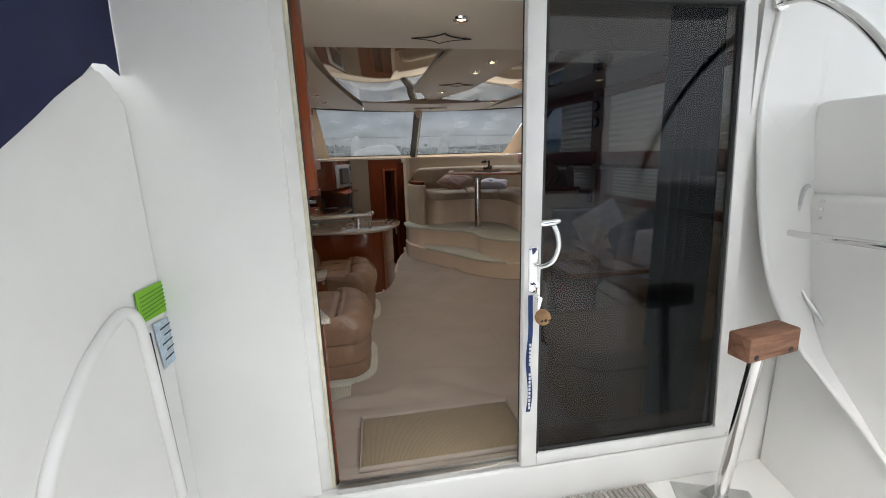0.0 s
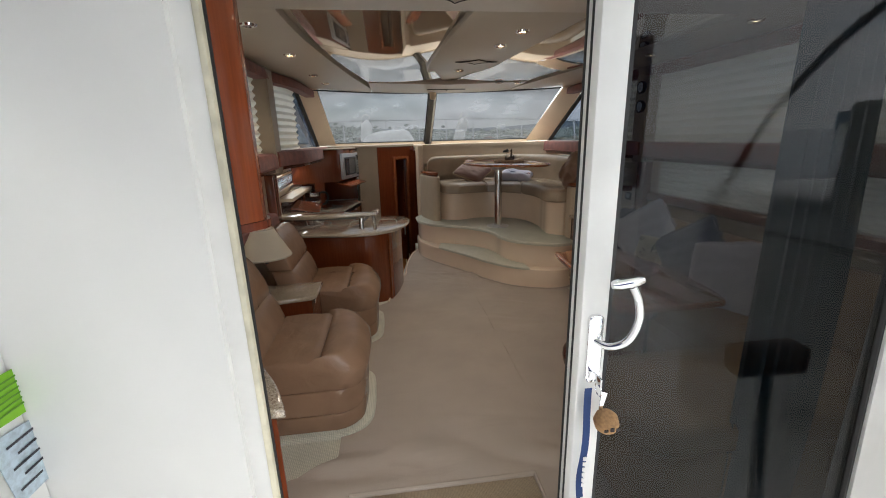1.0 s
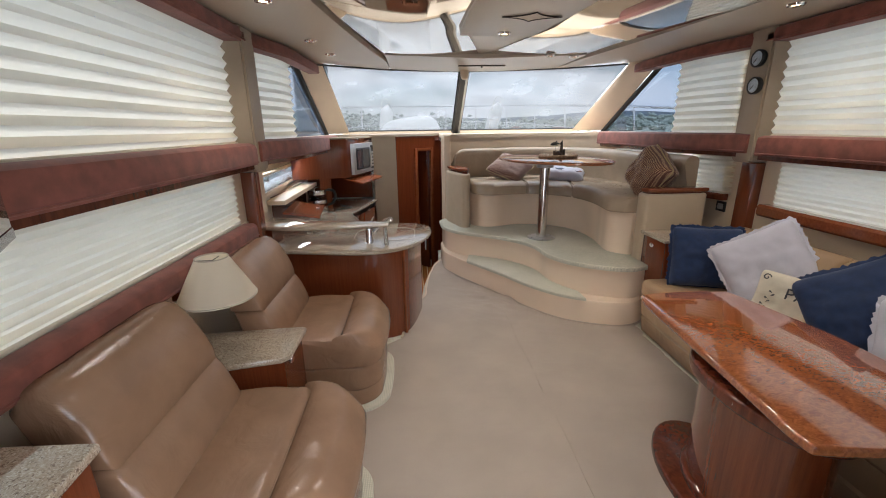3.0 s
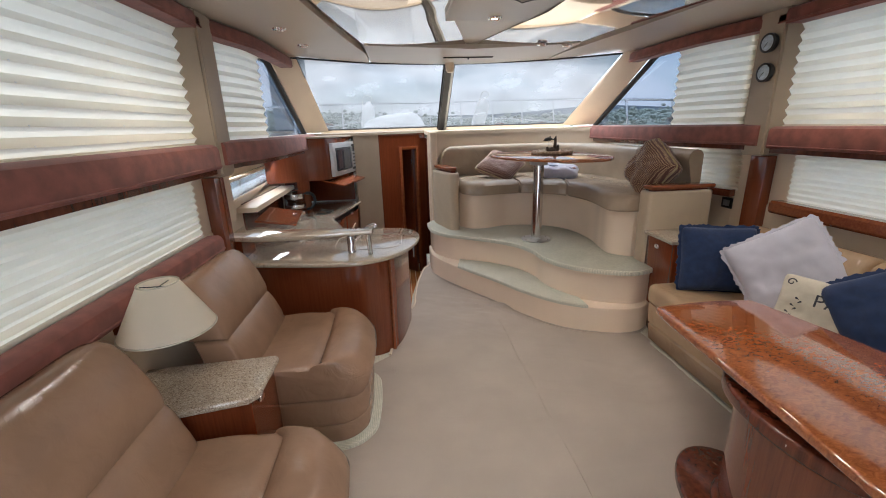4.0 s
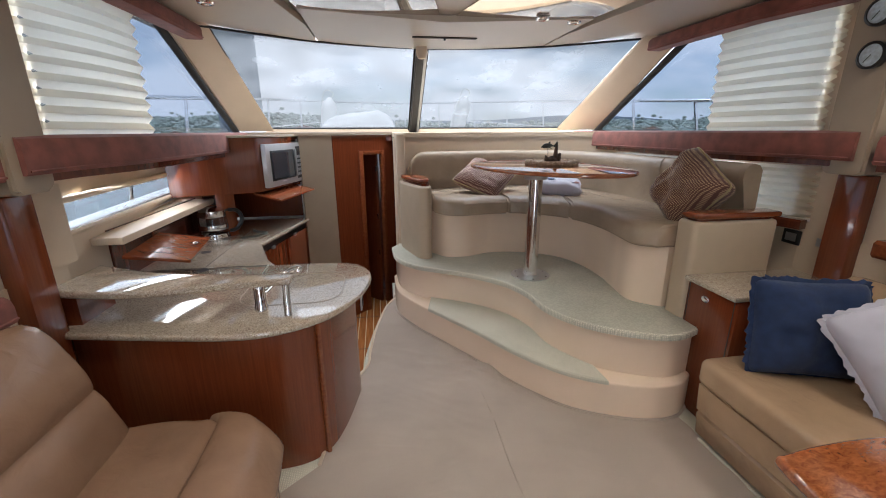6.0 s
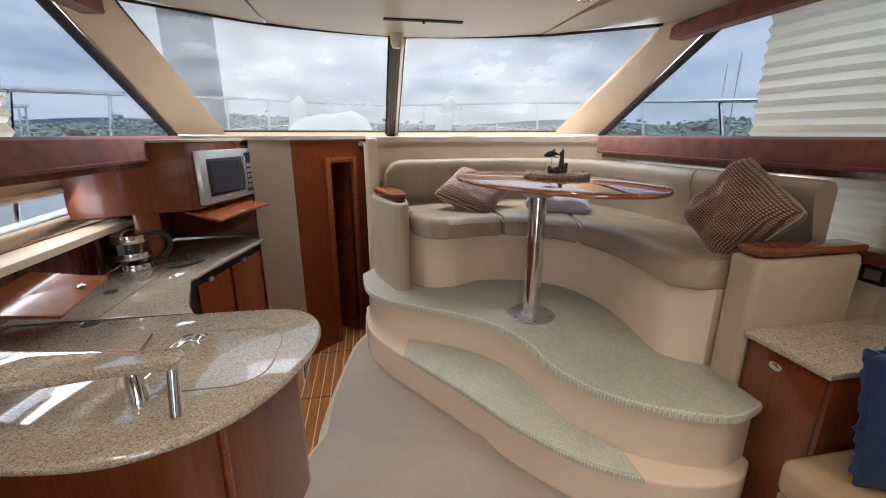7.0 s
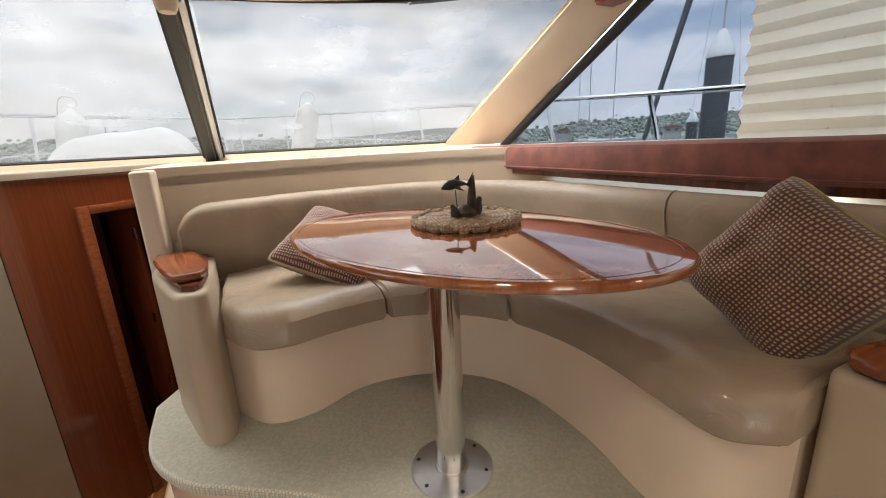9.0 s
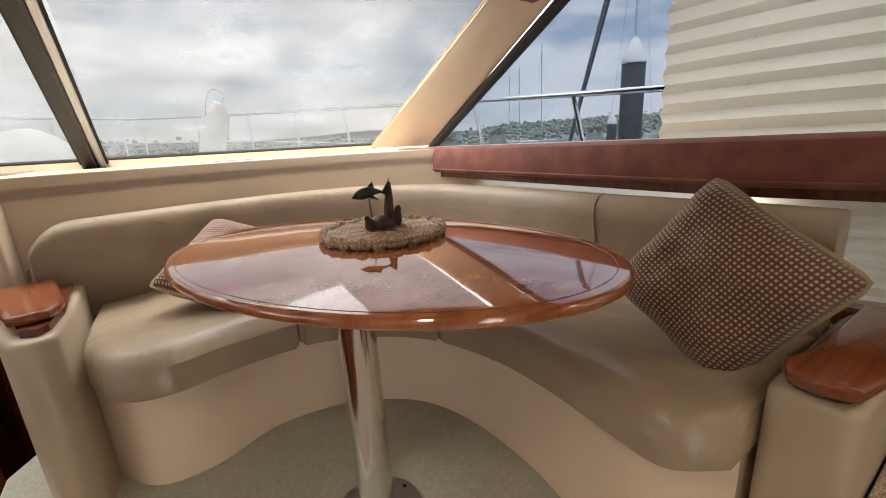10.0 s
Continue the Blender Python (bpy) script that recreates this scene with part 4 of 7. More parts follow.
for s in (-1, 1):
    valance(s, 0.45, 2.56, 1.305, 1.435, 0.12, "burgundy suede valance between two window rows")
    valance(s, 2.66, 4.72 if s < 0 else 5.2, 1.315, 1.45, 0.12, "burgundy suede valance running forward to the windscreen", 8)
    valance(s, 0.45, 2.66, 2.02, 2.112, 0.10, "burgundy suede pelmet at the ceiling", 1, False)
    valance(s, 2.80, 4.12, 2.02, 2.112, 0.10, "burgundy suede pelmet tapering forward", 6, False)
    if s < 0:
        valance(s, 0.45, 2.50, 0.85, 0.94, 0.08, "burgundy suede sill rail under the low window", 1, False)
    else:
        tagged(part("window_sill", loft([(1.765, 0.45), (1.765, 2.50)], [(0, 0.90), (0, 0.98), (0.06, 0.98), (0.075, 0.965), (0.075, 0.915), (0.06, 0.90)]), CHERRY_H, None), "varnished cherry sill rail under the low window", "sill")
    # padded pillar with a rounded foot
    prof = [(2.60, 1.26), (2.60, 2.115), (2.80, 2.115), (2.80, 1.30), (2.785, 1.265), (2.76, 1.25), (2.63, 1.25)]
    bm = bmesh.new()
    a = [bm.verts.new((s * 1.665, y, z)) for y, z in prof]
    b = [bm.verts.new((s * 1.795, y, z)) for y, z in prof]
    bm.faces.new(a), bm.faces.new(b[::-1])
    for i in range(len(prof)):
        bm.faces.new((a[i], b[i], b[(i + 1) % len(prof)], a[(i + 1) % len(prof)]))
    bmesh.ops.bevel(bm, geom=[e for e in bm.edges if abs(e.verts[0].co.x) < 1.7 and abs(e.verts[1].co.x) < 1.7], offset=0.012, segments=2, affect="EDGES")
    setting("pillar", bm, TAUPE_WALL, "taupe padded pillar between the side windows", "pillar")
    setting("lower_post", box(min(s * 1.72, s * 1.795), max(s * 1.72, s * 1.795), 2.61, 2.74, 0.0, 1.25, 0.006), CHERRY, "varnished cherry post under the pillar", "post")


def gauge(y, z):
    ob = thing("brass_gauge", "round black-rimmed cabin instrument with a pale dial", "gauge", "cabin instruments", (1.664, y, z))
    m = Matrix.Rotation(radians(-90), 4, "Y")
    part("case", moved(lathe([(0.052, 0.0), (0.056, 0.012), (0.056, 0.03), (0.046, 0.034), (0.044, 0.028)], 28), m), BLACK, ob)
    part("dial", moved(lathe([(0.044, 0.0265), (0.044, 0.0292), (0.0, 0.0300)], 24), m), PALE_CARD, ob)
    part("needle", moved(box(-0.0015, 0.0015, -0.004, 0.034, 0.0302, 0.0315), m @ Matrix.Rotation(radians(50), 4, "Z")), BLACK, ob)


gauge(2.68, 1.93)
gauge(2.67, 1.76)

tagged(part("forward_sill", loft([(side_x(y) - 0.032, y) for y in (2.86, 3.1, 3.4, 4.0, 4.7)], [(0, 0.945), (0, 0.995), (0.045, 0.995), (0.055, 0.985), (0.055, 0.945)]), DARK_CHERRY, None), "dark cherry sill rail behind the dinette seat", "sill")


# ---- dinette ----
LOW = [tuple(p) for p in spline([(-0.385, 4.55), (-0.37, 4.2), (-0.25, 3.92), (-0.06, 3.62), (0.11, 3.36), (0.28, 3.07), (0.50, 2.82), (0.79, 2.68), (1.0, 2.67), (1.14, 2.76)], 8)]
UP = [tuple(p) for p in spline([(-0.375, 4.55), (-0.35, 4.25), (-0.23, 4.04), (-0.08, 3.93), (0.16, 3.76), (0.34, 3.57), (0.43, 3.37), (0.46, 3.15), (0.53, 2.99), (0.65, 2.86), (0.80, 2.77), (0.96, 2.72), (1.13, 2.77)], 8)]
BACK = [(1.62, 2.95), (1.62, 4.3), (1.2, 4.75), (-0.30, 4.72)]
dinette = thing("dinette_platform", "two-step cream moulded dinette platform topped with sage carpet", "platform")
part("lower_block", prism(LOW + BACK, 0.0, 0.205, 0.012), CREAM, dinette, "glossy cream moulded base")
part("upper_block", prism([(p[0] + 0.012, p[1] + 0.012) for p in UP] + BACK, 0.205, 0.445), CREAM, dinette, "glossy cream riser")
part("platform_carpet", prism([(p.x, p.y) for p in offset(UP, -0.022)] + BACK, 0.437, 0.472, 0.014, 3), CARPET, dinette, "sage loop carpet with a rounded nosing")
crescent_out = [p for p in LOW if -0.16 <= p[0] <= 0.66 and p[1] > 2.7]
crescent_in = [p for p in UP if -0.14 <= p[0] <= 0.64 and p[1] > 2.84]
part("step_carpet", prism([(p.x, p.y) for p in offset(crescent_out, -0.015)] + [(p[0] + 0.035 * math.sin(math.pi * k / len(crescent_in)), p[1] + 0.035 * math.sin(math.pi * k / len(crescent_in))) for k, p in enumerate(crescent_in)][::-1], 0.200, 0.226, 0.010, 3), CARPET, dinette, "crescent step tread in sage carpet")
part("base_edging", tube([(p[0] - 0.006, p[1] - 0.006, 0.008) for p in LOW], 0.010, 8), CANVAS, dinette)

SEAT = [tuple(p) for p in spline([(-0.09, 4.36), (0.03, 4.19), (0.20, 4.17), (0.42, 4.25), (0.68, 4.21), (0.90, 4.06), (1.0, 3.84), (1.02, 3.55), (0.99, 3.33), (0.98, 3.14), (1.10, 3.02)], 8)]
seat = thing("banquette", "curved taupe leather dinette seat on a cream moulded base", "bench seat")
part("seat_base", prism(SEAT + [(1.60, 3.02), (1.60, 4.4), (1.2, 4.86), (-0.09, 4.72)], 0.47, 0.83), CREAM, seat, "glossy cream curved base")
FRONT = spline([(-0.06, 4.23), (0.02, 4.09), (0.14, 4.05), (0.30, 4.08), (0.52, 4.09), (0.72, 4.00), (0.87, 3.84), (0.94, 3.62), (0.95, 3.42), (0.93, 3.22), (0.93, 3.09), (1.02, 3.01)], 8)
REAR = spline([(-0.06, 4.70), (0.42, 4.84), (0.9, 4.82), (1.17, 4.68), (1.40, 4.3), (1.47, 3.7), (1.52, 3.01)], 8)


def pick(line, f0, f1, n=22):
    out = []
    for k in range(n + 1):
        f = (f0 + (f1 - f0) * k / n) * (len(line) - 1)
        i = min(int(f), len(line) - 2)
        out.append(line[i].lerp(line[i + 1], f - i))
    return out


for f0, f1, r0, r1 in ((0.0, 0.357, 0.0, 0.165), (0.361, 0.56, 0.17, 0.44), (0.564, 1.0, 0.445, 1.0)):
    fr, rr = pick(FRONT, f0, f1), pick(REAR, r0, r1)
    bm = bmesh.new()
    grid = []
    m = 14
    for a, b in zip(fr, rr):
        row = []
        for k in range(m + 1):
            f = k / m
            p = a.lerp(b, f)
            crease = 0.006 * math.exp(-((f - 0.34) / 0.03) ** 2)
            z = 0.955 + 0.010 * math.sin(math.pi * min(1, f * 1.3)) - 0.035 * max(0, 1 - f / 0.10) ** 2 - crease + 0.004 * noise.noise(Vector((p.x * 9, p.y * 9, 2)))
            row.append((p.x, p.y, z))
        under = [(p.x, p.y, 0.83) for p in (b, a)]
        row += under
        grid.append(row)
    rows_v = [[bm.verts.new(p) for p in row] for row in grid]
    w = len(rows_v[0])
    for a, b in zip(rows_v, rows_v[1:]):
        for k in range(w):
            bm.faces.new((a[k], a[(k + 1) % w], b[(k + 1) % w], b[k]))
    for end in (rows_v[0][::-1], rows_v[-1]):
        bm.faces.new(end)
    bmesh.ops.recalc_face_normals(bm, faces=bm.faces)
    ends = [e for e in bm.edges if e.is_manifold and e.calc_face_angle(0) > 1.0]
    bmesh.ops.bevel(bm, geom=ends, offset=0.022, segments=3, affect="EDGES", clamp_overlap=True)
    part("seat_cushion", bm, TAUPE, seat, smooth=55)
BACKLINE = spline([(-0.215, 4.70), (-0.12, 4.735), (0.10, 4.80), (0.42, 4.86), (0.9, 4.84), (1.19, 4.68), (1.41, 4.3), (1.47, 3.7), (1.53, 3.20), (1.54, 3.02)], 8)
BPROF = [(0.04, 0.93), (0.045, 1.0), (0.02, 1.1), (-0.005, 1.2), (0.0, 1.245), (0.022, 1.27), (0.055, 1.278), (0.09, 1.268), (0.11, 1.24), (0.115, 0.93)]
back_bm = loft(BACKLINE, [(0.0 + d - 0.055, z) for d, z in BPROF])
for v in back_bm.verts:
    g = max(0.0, 1 - (v.co.x + 0.215) / 0.14) if v.co.y > 4.6 else 0.0
    v.co.z -= (v.co.z - 0.93) / 0.35 * 0.15 * (1 - math.sqrt(max(0.0, 1 - g * g)))
part("backrest", back_bm, TAUPE, seat, "curved taupe leather backrest", smooth=60)
for f in (0.52, 0.80):
    i = int(f * (len(BACKLINE) - 1))
    a = BACKLINE[i]
    t = (BACKLINE[i + 1] - BACKLINE[i - 1]).normalized()
    nn = Vector((-t.y, t.x))
    part("seam", tube([(a.x + nn.x * (d - 0.057), a.y + nn.y * (d - 0.057), z) for d, z in BPROF[:8]], 0.0035, 6), TAUPE_WALL, seat)

arm = thing("armrest", "padded taupe armrest with a varnished cherry cap", "armrest", "dinette armrests")
part("pad", prism([tuple(p)[:2] for p in spline([(-0.30, 4.72, 0), (-0.305, 4.56, 0), (-0.25, 4.36, 0), (-0.19, 4.19, 0), (-0.155, 4.155, 0), (-0.12, 4.148, 0), (-0.092, 4.17, 0), (-0.08, 4.21, 0), (-0.075, 4.36, 0), (-0.09, 4.72, 0)], 4)], 0.472, 1.045, 0.02, 3), ARM_VINYL, arm)
part("cap_base", prism([(-0.27, 4.68), (-0.28, 4.58), (-0.22, 4.38), (-0.16, 4.21), (-0.12, 4.19), (-0.10, 4.22), (-0.09, 4.36), (-0.11, 4.68)], 1.045, 1.065), DARK_CHERRY, arm)
part("cap", prism([(-0.295, 4.66), (-0.29, 4.56), (-0.235, 4.37), (-0.19, 4.25), (-0.15, 4.235), (-0.10, 4.25), (-0.085, 4.30), (-0.085, 4.36), (-0.115, 4.50), (-0.15, 4.66)], 1.065, 1.095, 0.012, 3, True), CHERRY_H, arm, "varnished cherry cap")
arm = thing("armrest", "broad taupe seat end panel with a varnished cherry cap", "armrest", "dinette armrests")
part("pad", prism(rounded_rect(1.105, 1.60, 2.865, 3.005, 0.03), 0.472, 1.002, 0.02, 3), ARM_VINYL, arm)
part("cap_base", prism(rounded_rect(1.13, 1.58, 2.885, 2.985, 0.03), 1.002, 1.014), DARK_CHERRY, arm)
part("cap", prism([(1.10, 2.93), (1.12, 2.875), (1.20, 2.86), (1.60, 2.865), (1.60, 2.965), (1.26, 2.975), (1.15, 2.995), (1.11, 2.975)], 1.014, 1.046, 0.012, 3, True), CHERRY_H, arm, "varnished cherry cap")

# oval table
table = thing("dining_table", "oval varnished cherry table on a steel pedestal", "table")
long_axis = 2.035
oval = [(0.643 + 0.634 * math.cos(a) * math.cos(long_axis) - 0.40 * math.sin(a) * math.sin(long_axis), 3.741 + 0.634 * math.cos(a) * math.sin(long_axis) + 0.40 * math.sin(a) * math.cos(long_axis)) for a in [2 * math.pi * k / 64 for k in range(64)]]
TABLE_WOOD = wood("table_cherry", (0.26, 0.062, 0.018), (0.40, 0.13, 0.045), rough=0.07, coat=1.0, scale=2.0, stretch=(9, 9, 1))
TABLE_WOOD.node_tree.nodes["Principled BSDF"].inputs["Coat IOR"].default_value = 2.0
part("tabletop", prism(oval, 1.198, 1.224, 0.011, 4, True), TABLE_WOOD, table, "high-gloss cherry top")
part("edge_line", tube([(0.643 + (x - 0.643) * 0.95, 3.741 + (y - 3.741) * 0.95, 1.2238) for x, y in oval], 0.0012, 6, closed=True), CHERRY_H, table)
part("socket", lathe([(0.075, -0.05), (0.085, -0.01), (0.12, -0.004), (0.12, 0.0)], 28, (0.55, 3.66, 1.198)), SILVER, table, "grey socket under the top")
part("column", lathe([(0.047, 0.0), (0.047, 0.69)], 28, (0.55, 3.66, 0.475)), STEEL, table, "polished steel column")
part("flange", lathe([(0.0, 0.0), (0.132, 0.0), (0.134, 0.004), (0.130, 0.008), (0.056, 0.011), (0.051, 0.016), (0.048, 0.016)], 40, (0.55, 3.66, 0.472)), ALU, table, "round steel floor plate")
for k in range(6):
    a = radians(60 * k + 20)
    part("screw", lathe([(0.0, 0.004), (0.006, 0.003), (0.007, 0.0)], 10, (0.55 + 0.112 * math.cos(a), 3.66 + 0.112 * math.sin(a), 0.4795)), BLACK, table)

placemat = thing("placemat", "round braided raffia mat on the oval table", "placemat", at=(0.735, 3.85, 1.2255))
pts = []
for k in range(420):
    a = k * 0.19
    r = 0.012 + 0.0022 * a
    if r > 0.165:
        break
    pts.append((r * math.cos(a), r * math.sin(a), 0.011 + 0.0035 * math.sin(k * 1.9)))
part("braid", tube(pts, [0.0088 + 0.0016 * math.sin(k * 1.3) for k in range(len(pts))], 7), RAFFIA, placemat)
rim = []
for k in range(160):
    a = 2 * math.pi * k / 160
    rim.append((0.172 * math.cos(a), 0.172 * math.sin(a), 0.013 + 0.004 * math.sin(k * 1.4)))
part("rim", tube(rim, [0.013 + 0.003 * math.sin(k * 0.9) for k in range(160)], 8, closed=True), RAFFIA, placemat, "thick plaited rim")

fish = thing("fish_ornament", "small dark metal fish on a driftwood stump", "ornament", at=(0.735, 3.85, 1.248))
for x, y, r, h, lean in ((0.0, 0.0, 0.042, 0.035, 0), (0.02, 0.0, 0.019, 0.13, 0.012), (0.045, 0.015, 0.022, 0.055, 0.02), (-0.03, 0.0, 0.02, 0.04, -0.02)):
    n_ = 6
    part("stump", tube([(x + lean * k / n_ + 0.004 * noise.noise(Vector((k, x * 50, 0))), y, h * k / n_) for k in range(n_ + 1)], [r * (1 - 0.75 * (k / n_) ** 1.5) * (1 + 0.25 * noise.noise(Vector((k * 1.7, x * 90, 3)))) for k in range(n_ + 1)], 9), DRIFT, fish)
part("pin", tube([(-0.03, 0, 0.03), (-0.035, 0, 0.088)], 0.002, 6), BRONZE, fish)
body = [(-0.085 + 0.095 * k / 10, 0.0, 0.095 + 0.012 * math.sin(k / 10 * 2.5)) for k in range(11)]
part("body", tube(body, [0.002, 0.008, 0.013, 0.016, 0.017, 0.016, 0.014, 0.011, 0.008, 0.005, 0.004], 12), BRONZE, fish, "dark cast fish")
part("tail_fin", slab([(0.005, 0, 0.10), (0.035, 0, 0.14), (0.022, 0, 0.105), (0.034, 0, 0.08)], 0.003), BRONZE, fish)
part("side_fin", slab([(-0.05, -0.012, 0.095), (-0.02, -0.04, 0.085), (-0.03, -0.014, 0.098)], 0.002), BRONZE, fish)
part("top_fin", slab([(-0.05, 0, 0.112), (-0.02, 0, 0.135), (-0.015, 0, 0.112)], 0.003), BRONZE, fish)


def cushion(name, w, h, t, m, material, seed, label, rim="", group=""):
    ob = thing(name, label, "cushion", group)
    ob.matrix_world = m
    part("cover", pillow(w, h, t, seed), material, ob, smooth=80)
    if rim == "piping":
        part("piping", tube(pillow_rim(w, h), 0.006, 8, closed=True), PIPING, ob, "gold corded piping")
    elif rim:
        part("frayed_rim", frill(w, h, seed), material, ob)
    return ob


cushion("check_cushion", 0.38, 0.38, 0.29, pose(1.29, 3.17, 1.12, 74, 0, -84) @ pose(0, 0, 0, 0, 0, 57), CHECK, 3, "brown checked cushion with gold piping, on its corner", "piping", "checked cushions")
cushion("check_cushion", 0.42, 0.42, 0.15, pose(0.40, 4.44, 1.075, 30, -4, 8) @ pose(0, 0, 0, 0, 0, 42), STRIPE_CLOTH, 8, "rust checked cushion with gold piping, lying back", "piping", "checked cushions")
flat = cushion("printed_cushion", 0.44, 0.34, 0.13, pose(0.95, 4.25, 1.02, 6, 4, -25), LILAC, 12, "pale grey cushion with a blue and rust print, lying flat")
for k, (mm, c) in enumerate(((NAVY, 0), (SUEDE, 1), (BLACK, 2), (NAVY, 3), (SUEDE, 4))):
    part("print", moved(prism([(0.045 * math.cos(a) * (1 + 0.3 * math.sin(3 * a + k)), 0.03 * math.sin(a)) for a in [2 * math.pi * j / 16 for j in range(16)]], 0, 0.004), pose(-0.04 + 0.045 * k, -0.06 + 0.035 * (k % 3), 0.062 - 0.004 * k)), mm, flat)

# ---- armless leather chairs and the tables beside them ----


def rounded_rows(bm, profile_at, hw, r, n=14):
    """A cushion drawn across y from -hw to hw, its two ends rounded over by r; profile_at(v) gives x, z for v from -1 to 1."""
    ys = [(-hw + r - r * math.cos(a), r * (1 - math.sin(a))) for a in [math.pi / 2 * k / 4 for k in range(4)]]
    ys += [(-hw + r + 2 * (hw - r) * k / n, 0.0) for k in range(n + 1)]
    ys += [(-y, d) for y, d in ys[:4][::-1]]
    rows_v = []
    for y, d in ys:
        pr = profile_at(y / hw)
        cx, cz = sum(p[0] for p in pr) / len(pr), sum(p[1] for p in pr) / len(pr)
        row = []
        for x, z in pr:
            v = Vector((cx - x, cz - z))
            v = v.normalized() * min(d, v.length * 0.6)
            row.append(bm.verts.new((x + v.x, y, z + v.y)))
        rows_v.append(row)
    w = len(rows_v[0])
    for a, b in zip(rows_v, rows_v[1:]):
        for k in range(w):
            bm.faces.new((a[k], a[(k + 1) % w], b[(k + 1) % w], b[k]))
    bm.faces.new(rows_v[0][::-1])
    bm.faces.new(rows_v[-1])
    return bm


def bowed(xb, xf, hw, r, bow, n=36):
    """Plan of a chair's front: gently bowed, with round corners."""
    out = [(xb, hw), (xb, -hw)]
    for k in range(n + 1):
        y = -hw + 2 * hw * k / n
        y = hw * math.sin(math.pi / 2 * y / hw)
        e = max(0.0, (abs(y) - (hw - r)) / r)
        out.append((xf - bow * (y / hw) ** 2 - r * (1 - math.sqrt(max(0.0, 1 - e * e))), y))
    return out


def chair():
    ob = thing("armless_chair", "armless tan leather saloon chair with a two-part back", "chair", "leather saloon chairs")
    part("plinth", prism(bowed(-0.62, 0.05, 0.335, 0.16, 0.03), 0.0, 0.03, 0.008), CARPET, ob, "carpeted plinth")
    part("base_band", prism(bowed(-0.72, 0.005, 0.302, 0.13, 0.03), 0.03, 0.128, 0.008, 3, True), LEATHER, ob, smooth=50)
    part("base", prism(bowed(-0.72, 0.012, 0.304, 0.13, 0.03), 0.128, 0.27, 0.012, 3, True), LEATHER, ob, smooth=50)
    n = 30
    prof = []
    for i in range(n + 1):
        f = i / n
        x = -0.56 + 0.59 * f
        z = 0.445 + 0.012 * math.sin(f * math.pi * 1.4)
        if f > 0.60:
            g = (f - 0.60) / 0.40
            z = 0.456 + 0.026 * math.sin(math.pi * min(1, g * 1.12) ** 0.8) - 0.075 * max(0, g - 0.66) ** 2 * 8
        z -= 0.012 * math.exp(-((f - 0.60) / 0.02) ** 2)
        prof.append((x, z))
    prof += [(0.042, 0.36), (0.03, 0.30), (0.01, 0.27), (-0.56, 0.265)]
    bm = rounded_rows(bmesh.new(), lambda v: [(x - (0.03 * v * v + 0.10 * (1 - math.sqrt(max(0.0, 1 - (max(0.0, abs(v) - 0.70) / 0.30) ** 2)))) * min(1.0, max(0.0, (x + 0.22) / 0.2)), z + (0.006 * noise.noise(Vector((x * 7, v * 2.5, 1.3))) if z > 0.4 else 0)) for x, z in prof], 0.308, 0.030, 22)
    part("seat", bm, LEATHER, ob, "tan leather seat with a stitched front roll", smooth=55)
    part("seam", tube([(-0.206, -0.29 + 0.58 * k / 12, 0.4475) for k in range(13)], 0.0022, 6), LEATHER, ob)
    # back in two padded sections
    for z0, z1, x0, x1, nm in ((0.40, 0.625, -0.50, -0.58, "lower_back"), (0.62, 0.878, -0.575, -0.685, "upper_back")):
        def outline(v, z0=z0, z1=z1, x0=x0, x1=x1, nm=nm):
            pr = []
            for k in range(11):
                f = k / 10
                bulge = 0.035 * math.sin(math.pi * f) ** 0.6 * (1 - 0.5 * v ** 6)
                z = z0 + (z1 - z0) * f
                if nm == "upper_back":
                    z -= 0.022 * v ** 10 * f ** 3
                pr.append((x0 + (x1 - x0) * f + bulge, z + 0.003 * noise.noise(Vector((v * 3, f * 5, 2)))))
            if nm == "upper_back":
                pr += [(x1 - 0.03, pr[10][1] + 0.012), (x1 - 0.08, pr[10][1] + 0.004), (x1 - 0.115, pr[10][1] - 0.04), (x0 - 0.16, z0)]
            else:
                pr += [(x1 - 0.14, z1), (x0 - 0.17, z0)]
            return pr

        bm = rounded_rows(bmesh.new(), outline, 0.305, 0.03)
        part(nm, bm, LEATHER, ob, smooth=55)
    part("back_skirt", side_profile([(-0.72, 0.05), (-0.52, 0.05), (-0.52, 0.42), (-0.66, 0.42)], -0.298, 0.298, 0.02), LEATHER, ob)
    return ob


first_chair = chair()
first_chair.matrix_world = pose(-0.925, 1.115, 0)
copy_thing(first_chair, pose(-0.885, 2.125, 0))


def latch(parent, m):
    b = part("latch", moved(lathe([(0.0, 0.006), (0.012, 0.006), (0.016, 0.003), (0.017, 0.0)], 18), m @ Matrix.Diagonal((1.0, 1.5, 1, 1))), CHROME, parent, "chrome push latch")
    return b


endtable = thing("end_table", "cherry end table with a speckled granite top", "end table")
part("cabinet_body", prism([(-1.78, 1.46), (-1.52, 1.49), (-1.285, 1.55), (-1.275, 1.80), (-1.42, 1.78), (-1.78, 1.76)], 0.0, 0.50), CHERRY, endtable, "varnished cherry body")
part("worktop", prism([(-1.79, 1.445), (-1.54, 1.475), (-1.285, 1.525), (-1.255, 1.56), (-1.25, 1.82), (-1.265, 1.835), (-1.79, 1.80)][::-1], 0.50, 0.53, 0.008, 3, True), GRANITE, endtable, "speckled granite top")
latch(endtable, Matrix.Translation((-1.279, 1.64, 0.455)) @ Matrix.Rotation(radians(90), 4, "Y"))

